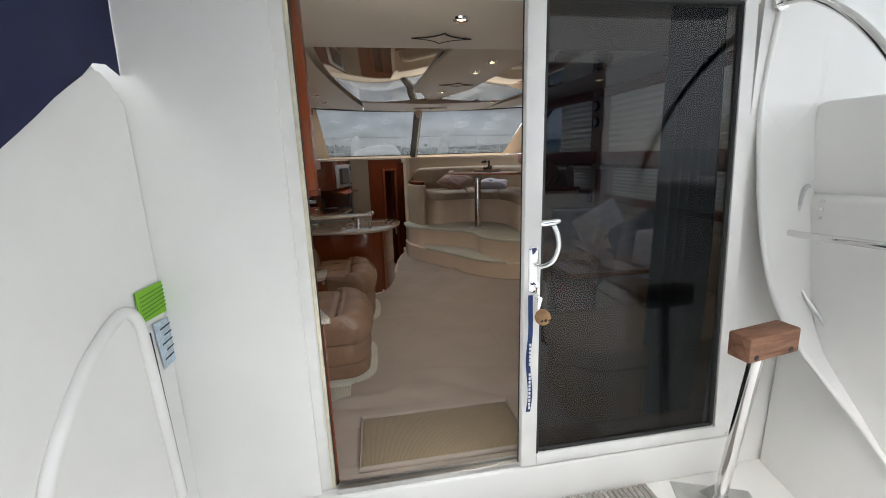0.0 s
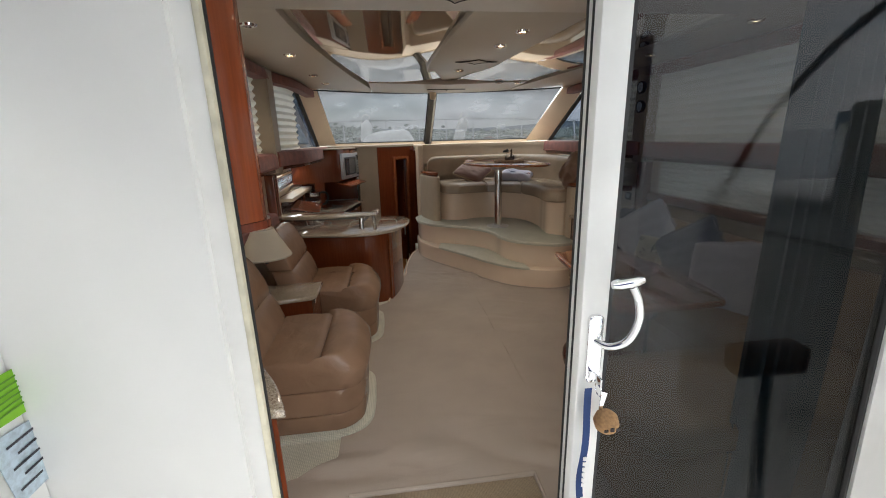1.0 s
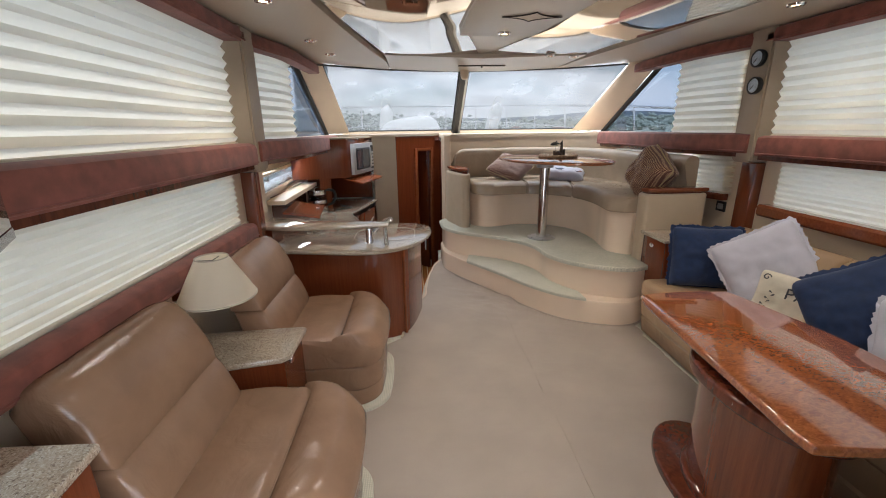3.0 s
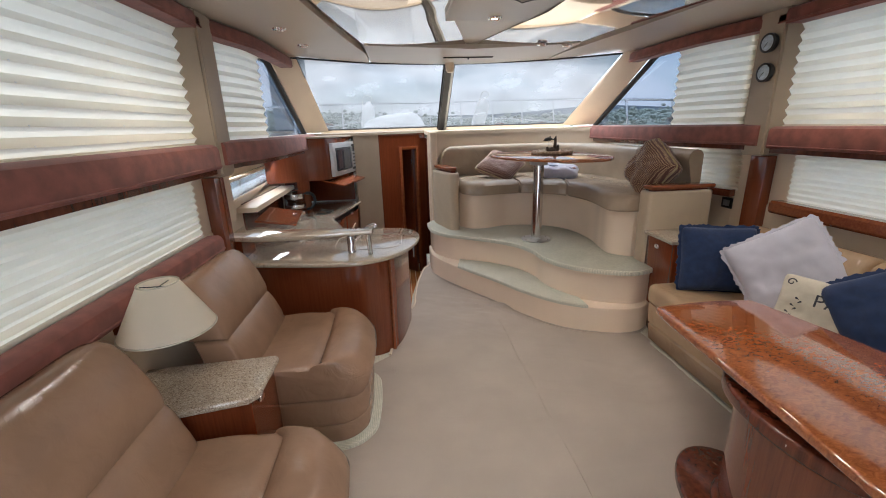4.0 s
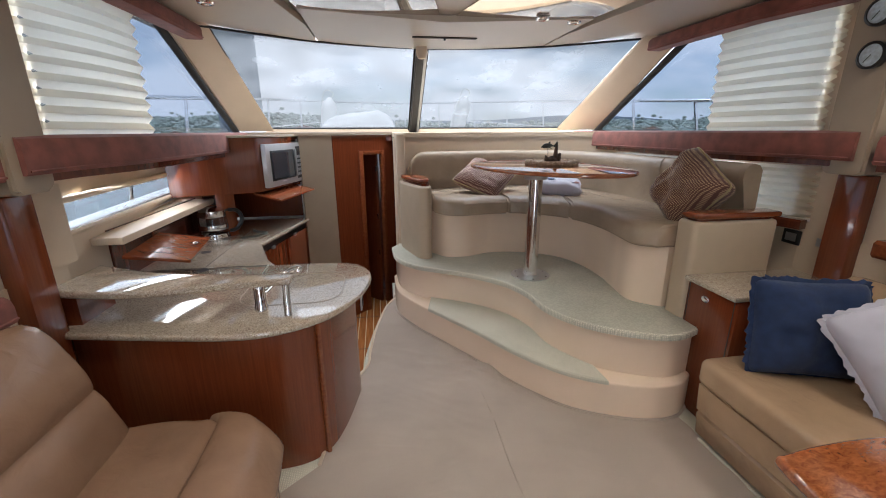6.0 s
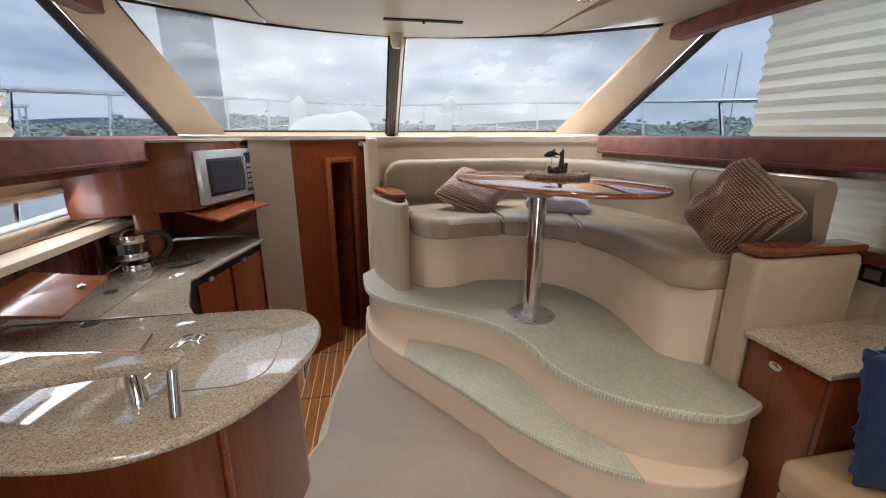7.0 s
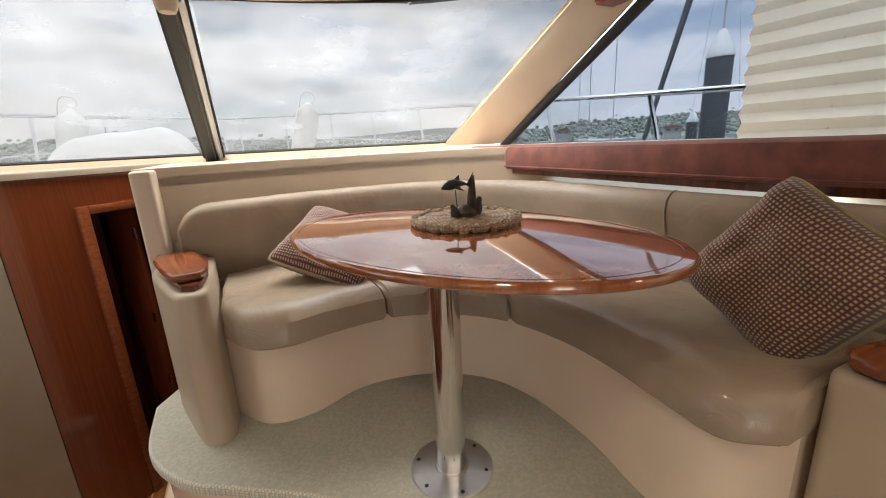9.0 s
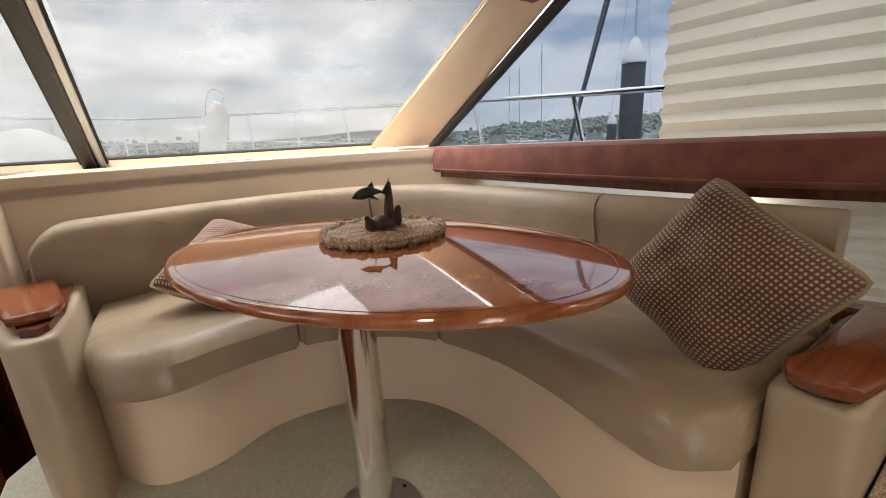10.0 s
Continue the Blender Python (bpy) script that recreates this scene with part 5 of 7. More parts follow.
lamp = thing("wall_lamp", "swing-arm wall lamp with a cream cloth shade", "lamp")
part("shade", sheet([[(-1.555 + r * math.cos(a), 1.615 + r * math.sin(a), 0.80 + z) for a in [2 * math.pi * k / 48 for k in range(49)]] for r, z in ((0.066, 0.185), (0.112, 0.098), (0.158, 0.010), (0.160, 0.0))]), SHADE, lamp, "cream cone shade")
part("rim", tube([(-1.555 + 0.066 * math.cos(a), 1.615 + 0.066 * math.sin(a), 0.985) for a in [2 * math.pi * k / 40 for k in range(40)]], 0.003, 6, closed=True), LINEN, lamp)
part("harp", join(tube([(-1.555 - 0.066, 1.615, 0.97), (-1.555 + 0.066, 1.615, 0.97)], 0.002, 6), tube([(-1.555, 1.615 - 0.066, 0.97), (-1.555, 1.615 + 0.066, 0.97)], 0.002, 6)), BRONZE, lamp)
part("trim", tube([(-1.555 + 0.159 * math.cos(a), 1.615 + 0.159 * math.sin(a), 0.803) for a in [2 * math.pi * k / 40 for k in range(40)]], 0.004, 6, closed=True), LINEN, lamp)
part("arm", tube([(-1.76, 1.70, 0.83), (-1.70, 1.70, 0.83), (-1.60, 1.64, 0.80), (-1.555, 1.615, 0.80)], 0.008, 8), BRONZE, lamp)
part("stem", tube([(-1.555, 1.615, 0.75), (-1.555, 1.615, 0.87)], 0.012, 10), BRONZE, lamp)
part("knob", lathe([(0.0, -0.02), (0.01, -0.015), (0.012, 0.0)], 12, (-1.545, 1.60, 0.775)), CHROME, lamp)
part("wall_plate", box(-1.80, -1.755, 1.67, 1.73, 0.76, 0.90, 0.006), CHERRY, lamp)

# aft cabinets by the door
CAB = [tuple(p) for p in spline([(-1.395, 0.455), (-1.33, 0.38), (-1.21, 0.23), (-1.10, 0.06), (-1.045, -0.06)], 6)]
lowcab = thing("aft_cabinet", "curved cherry cabinet with a speckled granite top beside the door", "cabinet")
part("cabinet_body", prism([(-1.78, 0.69), (-1.43, 0.68), (-1.41, 0.47)] + [(x - 0.02, y - 0.01) for x, y in CAB] + [(-1.06, -0.09), (-1.78, -0.09)], 0.0, 0.79), CHERRY, lowcab)
part("worktop", prism(([(-1.79, 0.71), (-1.415, 0.70)] + CAB + [(-1.035, -0.09), (-1.79, -0.09)])[::-1], 0.79, 0.82, 0.008, 3, True), GRANITE, lowcab, "speckled granite top")
latch(lowcab, Matrix.Translation((-1.417, 0.575, 0.69)) @ Matrix.Rotation(radians(90), 4, "Y"))
part("door_gap", box(-1.422, -1.415, 0.50, 0.67, 0.10, 0.105), DARK, lowcab)
tv = thing("television", "black flat television on the aft cabinet", "television", at=(-1.52, 0.415, 0.82), turn=-61.3)
part("screen_case", box(-0.24, 0.24, -0.02, 0.035, 0.04, 0.40, 0.012), BLACK, tv)
part("screen", box(-0.22, 0.22, 0.036, 0.037, 0.07, 0.38), RUBBER, tv, "dark switched-off screen")
part("stand", lathe([(0.06, 0.0), (0.06, 0.010), (0.03, 0.018), (0.025, 0.06)], 24), BLACK, tv)
BRONZE_MIRROR = mat("bronze_mirror_glass", (0.30, 0.21, 0.15), 0.03, metal=0.75, coat=0.5)
UCAB = [(-1.55, 0.76), (-1.50, 0.735), (-1.085, 0.10), (-1.06, 0.065), (-1.047, 0.03), (-1.05, -0.005), (-1.075, -0.04), (-1.115, -0.088)]
upcab = thing("upper_cabinet", "glossy cherry wall cabinet with a rounded end by the door", "cabinet")
part("cabinet_body", prism(UCAB + [(-1.79, -0.09), (-1.79, 0.76)], 1.325, 2.09, 0.008), CHERRY, upcab)
part("base_trim", prism([(x + 0.008, y + 0.008) for x, y in UCAB] + [(-1.79, -0.09), (-1.79, 0.76)], 1.303, 1.324), DARK_CHERRY, upcab, "dark cherry trim under the cabinet")
door = part("cabinet_door", loft([(-1.115, 0.143), (-1.487, 0.715)], [(-0.006, 1.33), (-0.006, 2.07), (-0.014, 2.07), (-0.014, 1.33)]), BRONZE_MIRROR, upcab, "mirror-glossy bronze door")
part("handle", lathe([(0.0, 0.012), (0.013, 0.010), (0.015, 0.0)], 16, (0, 0, 0)), CHROME, upcab).matrix_basis = Matrix.Translation((-1.24, 0.36, 1.42)) @ Matrix.Rotation(radians(90), 4, "Y") @ Matrix.Rotation(radians(-40), 4, "X")

# ---- sofa, coffee table and side cabinet ----
sofa = thing("corner_sofa", "L-shaped tan leather sofa along the cabin side", "sofa")
LEATHER2 = leather("honey_leather", (0.43, 0.29, 0.175))
part("plinth", prism([(1.04, 0.03), (1.76, 0.03), (1.76, 2.52), (1.04, 2.52)], 0.0, 0.045), CARPET, sofa, "carpeted plinth")
part("base", side_profile([(1.0, 0.04), (0.985, 0.05), (0.97, 0.16), (0.985, 0.175), (0.965, 0.185), (0.955, 0.32), (1.0, 0.335), (1.72, 0.335), (1.72, 0.04)], 0.05, 2.515, 0.02), LEATHER2, sofa, smooth=50)
part("seat_cushion", prism(rounded_rect(0.935, 1.58, 1.36, 2.525, 0.05), 0.325, 0.455, 0.035, 4, True), LEATHER2, sofa, smooth=60)
part("seat_cushion", prism(rounded_rect(0.935, 1.58, 0.64, 1.352, 0.05), 0.325, 0.455, 0.035, 4, True), LEATHER2, sofa, smooth=60)
part("return_base", prism(rounded_rect(0.16, 1.5, 0.06, 0.58, 0.14), 0.04, 0.325), LEATHER2, sofa)
part("return_cushion", prism(rounded_rect(0.12, 1.56, 0.05, 0.63, 0.22, 8), 0.325, 0.455, 0.035, 4, True), LEATHER2, sofa, smooth=60)
for y0, y1 in ((0.10, 1.0), (1.008, 1.76), (1.768, 2.50)):
    part("back_cushion", side_profile([(1.48, 0.42), (1.44, 0.50), (1.52, 0.74), (1.56, 0.80), (1.61, 0.825), (1.66, 0.815), (1.69, 0.78), (1.70, 0.42)], y0, y1, 0.03, 4), LEATHER2, sofa, smooth=60)
part("welt", tube([(1.005, 0.1 + 0.05 * k, 0.012 + 0.003 * (k % 2)) for k in range(49)], 0.009, 6), CARPET, sofa, "carpet edge roll")

coffee = thing("coffee_table", "high-gloss burl coffee table on an oval pedestal", "coffee table")
TOP = [tuple(p) for p in spline([(0.535, 1.775), (0.75, 1.79), (0.93, 1.775), (0.98, 1.74), (1.04, 1.45), (1.07, 1.2), (1.05, 0.88), (1.01, 0.72), (0.95, 0.685), (0.7, 0.675), (0.45, 0.70), (0.40, 0.745), (0.42, 1.0), (0.455, 1.4), (0.485, 1.73)], 5, True)]
part("tabletop", prism(TOP, 0.628, 0.662, 0.012, 4, True), BURL, coffee, "glossy burl top with a cherry edge")
ell = lambda cx, cy, a, b, n=40: [(cx + a * math.cos(2 * math.pi * k / n), cy + b * math.sin(2 * math.pi * k / n)) for k in range(n)]
part("pedestal", prism(ell(0.61, 1.08, 0.15, 0.27), 0.055, 0.56), PEDESTAL_CHERRY, coffee, "oval red cherry pedestal")
part("collar", prism(ell(0.60, 1.08, 0.19, 0.32), 0.545, 0.60, 0.012, 3, True), DARK_CHERRY, coffee, "dark cherry collar")
part("neck", prism(ell(0.63, 1.08, 0.10, 0.18), 0.60, 0.628), CHROME, coffee)
part("foot_ring", prism(ell(0.61, 1.08, 0.17, 0.29), 0.045, 0.075, 0.01), DARK_CHERRY, coffee)
part("base_plate", prism(ell(0.62, 1.14, 0.24, 0.42), 0.012, 0.047, 0.012, 3), DARK_CHERRY, coffee, "dark cherry oval foot")
latch(coffee, Matrix.Translation((0.422, 1.02, 0.575)) @ Matrix.Rotation(radians(-90), 4, "Y"))

sidecab = thing("side_cabinet", "low cherry cabinet with a granite top at the sofa's end", "cabinet")
part("cabinet_body", box(1.115, 1.72, 2.545, 2.855, 0.0, 0.70, 0.004), CHERRY, sidecab)
part("worktop", prism([(1.09, 2.54), (1.09, 2.86), (1.73, 2.86), (1.73, 2.54)], 0.70, 0.728, 0.008, 3, True), GRANITE, sidecab, "speckled granite top")
part("door_gap", join(box(1.1135, 1.1155, 2.56, 2.565, 0.03, 0.69), box(1.1135, 1.1155, 2.84, 2.845, 0.03, 0.69)), DARK, sidecab)
latch(sidecab, Matrix.Translation((1.112, 2.73, 0.64)) @ Matrix.Rotation(radians(-90), 4, "Y"))
for yy in (2.80, 2.93):
    ob = thing("wall_outlet", "black double outlet on the cabin side", "outlet", "cabin outlets", (side_x(yy) - 0.001, yy, 0.885))
    part("plate", box(-0.012, 0.0, -0.05, 0.05, -0.04, 0.04, 0.004), BLACK, ob)
    part("socket", box(-0.0135, -0.011, -0.03, 0.03, -0.022, 0.022), SILVER, ob)

cushion("navy_cushion", 0.44, 0.42, 0.15, pose(1.27, 2.36, 0.652, 78, 0, -18), NAVY, 21, "navy cotton cushion with a frayed rim", "frill", "sofa cushions")
cushion("lilac_cushion", 0.47, 0.47, 0.15, pose(1.40, 2.02, 0.69, 68, 0, -55) @ pose(0, 0, 0, 0, 0, 37), LILAC, 22, "pale lilac cotton cushion with a frayed rim", "frill", "sofa cushions")
linen = cushion("printed_linen_cushion", 0.36, 0.30, 0.11, pose(1.30, 1.72, 0.60, 64, 0, -62), LINEN, 23, "cream linen cushion with a faded dark print", "", "sofa cushions")
letters("PAR", 0.085, "lettering", INK, linen, Matrix.Translation((0.05, 0.03, 0.060)))
for k in range(7):
    part("printed_leaf", moved(prism([(0, 0), (0.016, 0.006), (0.022, 0.0), (0.016, -0.004)], 0, 0.001), pose(-0.11 + 0.006 * k, -0.09 + 0.018 * k, 0.048 + 0.002 * k, 0, 0, 40 if k % 2 else 150)), INK, linen)
part("printed_scroll", tube([(-0.13 + 0.02 * math.cos(a) * (1 - a / 9), 0.10 + 0.02 * math.sin(a) * (1 - a / 9), 0.040) for a in [0.4 * k for k in range(18)]], 0.003, 5), INK, linen)
cushion("navy_cushion", 0.46, 0.46, 0.15, pose(1.40, 1.48, 0.66, 66, 0, -70) @ pose(0, 0, 0, 0, 0, 38), NAVY, 24, "navy cotton cushion with a frayed rim, on its corner", "frill", "sofa cushions")
cushion("lilac_cushion", 0.46, 0.46, 0.15, pose(1.36, 1.10, 0.63, 62, 0, -70) @ pose(0, 0, 0, 0, 0, 12), LILAC, 25, "pale lilac cotton cushion with a frayed rim", "frill", "sofa cushions")

# ---- galley ----
CZ = 0.70
ISL = [tuple(p) for p in spline([(-1.80, 2.72), (-1.50, 2.66), (-1.10, 2.59), (-0.90, 2.61), (-0.72, 2.72), (-0.60, 2.92), (-0.545, 3.14), (-0.56, 3.30), (-0.63, 3.41), (-0.74, 3.46), (-0.95, 3.47), (-1.10, 3.47)], 7)]
island = thing("galley_island", "curved cherry galley island with a granite worktop and sink", "kitchen island")
ISLB = [tuple(p) for p in spline([(-1.78, 2.76), (-1.30, 2.66), (-0.95, 2.635), (-0.78, 2.70), (-0.70, 2.86), (-0.635, 3.16)], 7)]
part("cabinet_body", prism(ISLB + [(-0.70, 3.36), (-1.05, 3.42), (-1.78, 3.40)], GALLEY_Z, CZ - 0.03), CHERRY, island, "varnished cherry body")
part("post_strip", tube([(-0.765, 2.705, 0.0), (-0.765, 2.705, CZ - 0.03)], 0.012, 8), CHERRY_H, island)
part("worktop", prism(ISL + [(-1.80, 3.47)], CZ - 0.03, CZ, 0.012, 3, True), GRANITE, island, "polished speckled granite worktop")
SINK = [(x * 1.0, y) for x, y in rounded_rect(-1.15, -0.68, 2.86, 3.27, 0.12)]
part("sink_joint", tube([(x, y, CZ + 0.0002) for x, y in SINK], 0.0026, 6, closed=True), TAUPE_WALL, island, "joint of the sink cover")
part("finger_hole", prism(ell(-1.02, 3.24, 0.045, 0.025, 20), CZ - 0.001, CZ + 0.0012), DARK, island)
part("switch_plate", box(-0.60, -0.592, 3.02, 3.10, 0.57, 0.65, 0.004), SILVER, island)
part("switch", box(-0.592, -0.588, 3.04, 3.08, 0.585, 0.635, 0.002), BLACK, island)
ledge_line = spline([(-1.79, 2.76), (-1.50, 2.70), (-1.25, 2.71), (-1.05, 2.74), (-0.92, 2.75)], 7)
up_l = [(p.x, p.y + (0.34 - 0.25 * min(1, (p.x + 1.79) / 0.8))) for p in ledge_line]
nose = [(-0.868, 2.755), (-0.86, 2.80), (-0.88, 2.835)]
bar = thing("raised_ledge", "curved granite ledge raised over the island", "worktop")
part("slab", prism([(p.x, p.y) for p in ledge_line] + nose + up_l[::-1], 0.83, 0.862, 0.010, 3, True), GRANITE, bar)
part("post", tube([(-0.885, 2.735, CZ), (-0.895, 2.785, 0.83)], 0.016, 16), STEEL, bar, "steel support post")
part("wall_support", box(-1.79, -1.70, 2.78, 3.0, CZ, 0.83), CHERRY, bar)
tap = thing("mixer_tap", "chrome galley mixer tap", "tap", at=(-1.015, 2.82, CZ))
part("body", lathe([(0.030, 0.0), (0.030, 0.02), (0.026, 0.03), (0.026, 0.10), (0.024, 0.115), (0.015, 0.125)], 24), CHROME, tap)
part("spout", tube(spline([(0.0, 0.0, 0.06), (0.045, 0.02, 0.095), (0.10, 0.045, 0.145), (0.14, 0.065, 0.16), (0.16, 0.075, 0.145)], 5), [0.013] * 16 + [0.02, 0.022, 0.024, 0.024, 0.022], 14), CHROME, tap)
part("lever", slab([(-0.01, -0.006, 0.125), (0.03, 0.07, 0.185), (0.036, 0.066, 0.185), (0.012, -0.006, 0.125)], 0.006), CHROME, tap)

hullcab = thing("galley_counter", "granite galley counter along the hull with cherry doors", "counter")
part("worktop", prism([(-1.87, 3.475), (-1.11, 3.475), (-1.17, 3.58), (-1.315, 3.98), (-1.115, 4.90), (-1.10, 5.0), (-1.14, 5.05), (-1.98, 5.05)], CZ - 0.03, CZ, 0.010, 3, True), GRANITE, hullcab, "polished speckled granite worktop")
part("cabinet_body", prism([(-1.78, 3.48), (-1.18, 3.50), (-1.36, 3.98), (-1.17, 4.88), (-1.19, 5.0), (-1.70, 5.0)], GALLEY_Z, CZ - 0.03), BLACK, hullcab, "dark carcass")


def front(a, b, z0, z1, name, material, handle=True):
    a, b = Vector(a), Vector(b)
    d = (b - a).normalized()
    nrm = Vector((d.y, -d.x))
    ob = part(name, loft([tuple(a), tuple(b)], [(-0.004, z0), (-0.004, z1), (-0.022, z1), (-0.022, z0)]), material, hullcab)
    if handle:
        c = a.lerp(b, 0.35) + nrm * 0.03
        h = part("handle", box(-0.02, 0.02, -0.006, 0.010, -0.012, 0.012, 0.004), SILVER, ob)
        h.matrix_basis = Matrix.Translation((c.x, c.y, z1 + 0.004)) @ Matrix.Rotation(math.atan2(d.y, d.x), 4, "Z")


front((-1.345, 4.08), (-1.275, 4.42), GALLEY_Z + 0.08, 0.61, "fridge_door", CHERRY)
front((-1.268, 4.45), (-1.18, 4.86), GALLEY_Z + 0.08, 0.61, "fridge_door", CHERRY)
front((-1.19, 3.53), (-1.345, 3.95), GALLEY_Z + 0.05, 0.62, "cabinet_door", CHERRY, False)
latch(hullcab, Matrix.Translation((-1.24, 3.72, 0.52)) @ Matrix.Rotation(radians(70), 4, "Z") @ Matrix.Rotation(radians(90), 4, "Y"))
for x, y in ((-1.79, 4.22), (-1.65, 3.87), (-1.52, 3.48)):
    part("hob_hole", prism(ell(x + 0.03, y - 0.05, 0.032, 0.032, 20), CZ - 0.002, CZ + 0.0012), DARK, hullcab)
part("joint", join(box(-1.78, -1.12, 3.468, 3.472, CZ - 0.001, CZ + 0.0012), box(-1.50, -1.497, 3.49, 4.4, CZ - 0.001, CZ + 0.0012)), DARK, hullcab)
locker = thing("galley_locker", "cherry locker with an open flap under the galley window", "locker")
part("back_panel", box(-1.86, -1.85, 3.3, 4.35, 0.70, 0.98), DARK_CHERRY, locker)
part("side", box(-1.79, -1.64, 4.31, 4.34, CZ + 0.001, 0.93, 0.003), CHERRY, locker)
part("top_shelf", prism([(-1.70, 3.15), (-1.72, 4.34), (-1.96, 4.34), (-1.84, 3.15)], 0.94, 0.975, 0.006), LEDGE, locker)
part("flap", slab([(-1.74, 3.18, 0.86), (-1.47, 3.26, 0.80), (-1.50, 3.62, 0.83), (-1.74, 3.55, 0.89)], 0.015), CHERRY_H, locker, "open cherry flap")
latch(locker, Matrix.Translation((-1.53, 3.50, 0.848)))
part("rail", tube([(-1.66, 3.66, 0.76), (-1.70, 4.10, 0.76)], 0.004, 6), STEEL, locker)
for yy, xx in ((3.66, -1.66), (3.88, -1.68), (4.10, -1.70)):
    part("rail_pin", tube([(xx, yy, CZ), (xx, yy, 0.76)], 0.003, 6), STEEL, locker)

mwcab = thing("microwave_cabinet", "cherry cabinet holding a microwave over the counter", "cabinet")
part("cabinet_body", prism([(-1.90, 4.10), (-1.375, 4.29), (-1.345, 4.33), (-1.165, 4.93), (-1.19, 5.0), (-1.70, 5.02)], 1.02, 1.415, 0.006), CHERRY, mwcab)
part("lid", prism([(-1.90, 4.08), (-1.375, 4.27), (-1.33, 4.32), (-1.145, 4.94), (-1.17, 5.02), (-1.70, 5.04)], 1.416, 1.432, 0.005), TAUPE_WALL, mwcab, "pale top board")
part("support", prism([(-1.66, 4.22), (-1.60, 4.24), (-1.56, 4.30), (-1.57, 4.34), (-1.66, 4.30)], CZ + 0.001, 1.02), CHERRY, mwcab)
part("niche_back", box(-1.98, -1.20, 4.97, 5.0, CZ + 0.001, 1.02), CHERRY, mwcab)
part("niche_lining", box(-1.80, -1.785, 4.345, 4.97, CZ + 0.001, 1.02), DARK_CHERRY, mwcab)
part("flap", slab([(-1.42, 4.30, 1.00), (-1.22, 4.28, 0.945), (-1.06, 4.83, 0.955), (-1.26, 4.86, 1.01)], 0.014), CHERRY_H, mwcab, "open cherry flap")
latch(mwcab, Matrix.Translation((-1.16, 4.53, 0.968)))
mw = thing("microwave_oven", "silver microwave oven with a dark window", "microwave", at=(-1.338, 4.345, 1.04), turn=math.degrees(math.atan2(0.575, 0.172)))
part("case", box(0.0, 0.60, -0.035, 0.20, 0.0, 0.325, 0.008), SILVER, mw)
part("window", box(0.055, 0.415, -0.039, -0.034, 0.045, 0.275, 0.002), BLACK, mw)
part("window_mesh", box(0.075, 0.395, -0.041, -0.038, 0.062, 0.258), SCREEN, mw)
part("control_panel", box(0.455, 0.580, -0.038, -0.034, 0.03, 0.295), BLACK, mw)
part("display", box(0.468, 0.568, -0.040, -0.037, 0.245, 0.28), SCREEN, mw)
for r in range(5):
    for c in range(3):
        part("button", box(0.470 + 0.034 * c, 0.495 + 0.034 * c, -0.0405, -0.0375, 0.055 + 0.036 * r, 0.078 + 0.036 * r), SILVER, mw)
part("door_handle", box(0.425, 0.442, -0.052, -0.036, 0.05, 0.275, 0.004), SILVER, mw)
part("maker_mark", box(0.20, 0.26, -0.0405, -0.0375, 0.030, 0.038), WHITE_PAINT, mw)
kettle = thing("glass_kettle", "glass and steel electric kettle on the counter", "kettle", at=(-1.70, 4.22, CZ))
kettle.matrix_world = kettle.matrix_world @ Matrix.Diagonal((1.18, 1.18, 1.12, 1))
part("base", lathe([(0.0, 0.0), (0.088, 0.0), (0.09, 0.012), (0.082, 0.03), (0.082, 0.035)], 32), STEEL, kettle)
k_ = part("jug", lathe([(0.082, 0.035), (0.083, 0.09), (0.078, 0.15)], 32), KETTLE_GLASS, kettle)
part("band", lathe([(0.0835, 0.062), (0.0845, 0.066), (0.0845, 0.09), (0.0835, 0.094)], 32), STEEL, kettle)
part("lid", lathe([(0.079, 0.145), (0.081, 0.15), (0.078, 0.185), (0.055, 0.20), (0.02, 0.207), (0.0, 0.207)], 32), STEEL, kettle)
part("handle", tube(spline([(0.07, 0.02, 0.18), (0.13, 0.05, 0.17), (0.15, 0.06, 0.11), (0.12, 0.045, 0.05), (0.08, 0.02, 0.04)], 6), 0.012, 10), BLACK, kettle)
cable = thing("kettle_cable", "thin black power cable lying on the counter", "cable")
part("wire", tube(spline([(-1.50, 4.16, CZ + 0.006), (-1.40, 4.22, CZ + 0.006), (-1.36, 4.32, CZ + 0.006), (-1.44, 4.36, CZ + 0.006), (-1.50, 4.44, CZ + 0.006)], 6), 0.004, 6), BLACK, cable)


# ---- aft bulkhead, sliding door and cockpit ----
setting("bulkhead_aft", join(box(-1.95, -1.13, -0.15, -0.105, -0.3, 2.45), box(-1.13, 0.72, -0.15, -0.105, 1.99, 2.45), box(-1.13, 0.72, -0.15, -0.105, -0.3, 0.045), box(0.74, 1.95, -0.15, -0.105, -0.3, 2.45)), WHITE, "white moulded cabin bulkhead with the saloon doorway", "wall")
door = tagged(new("door_1"), "white framed sliding glass door standing open, dark tinted pane", "door", kind="structure")
part("jamb", join(box(-1.135, -1.072, -0.130, -0.10, 0.045, 2.0, 0.005)), WHITE_PAINT, door, "white painted jamb")
SEALANT = mat("yellowed_sealant", (0.70, 0.65, 0.50), 0.6, vary=0.3, scale=12)
part("jamb_sealant", box(-1.086, -1.0715, -0.1335, -0.1005, 0.05, 1.99, 0.002), SEALANT, door, "yellowed sealant strip")
part("jamb_seal", join(box(-1.0715, -1.068, -0.115, -0.104, 0.06, 1.98)), RUBBER, door)
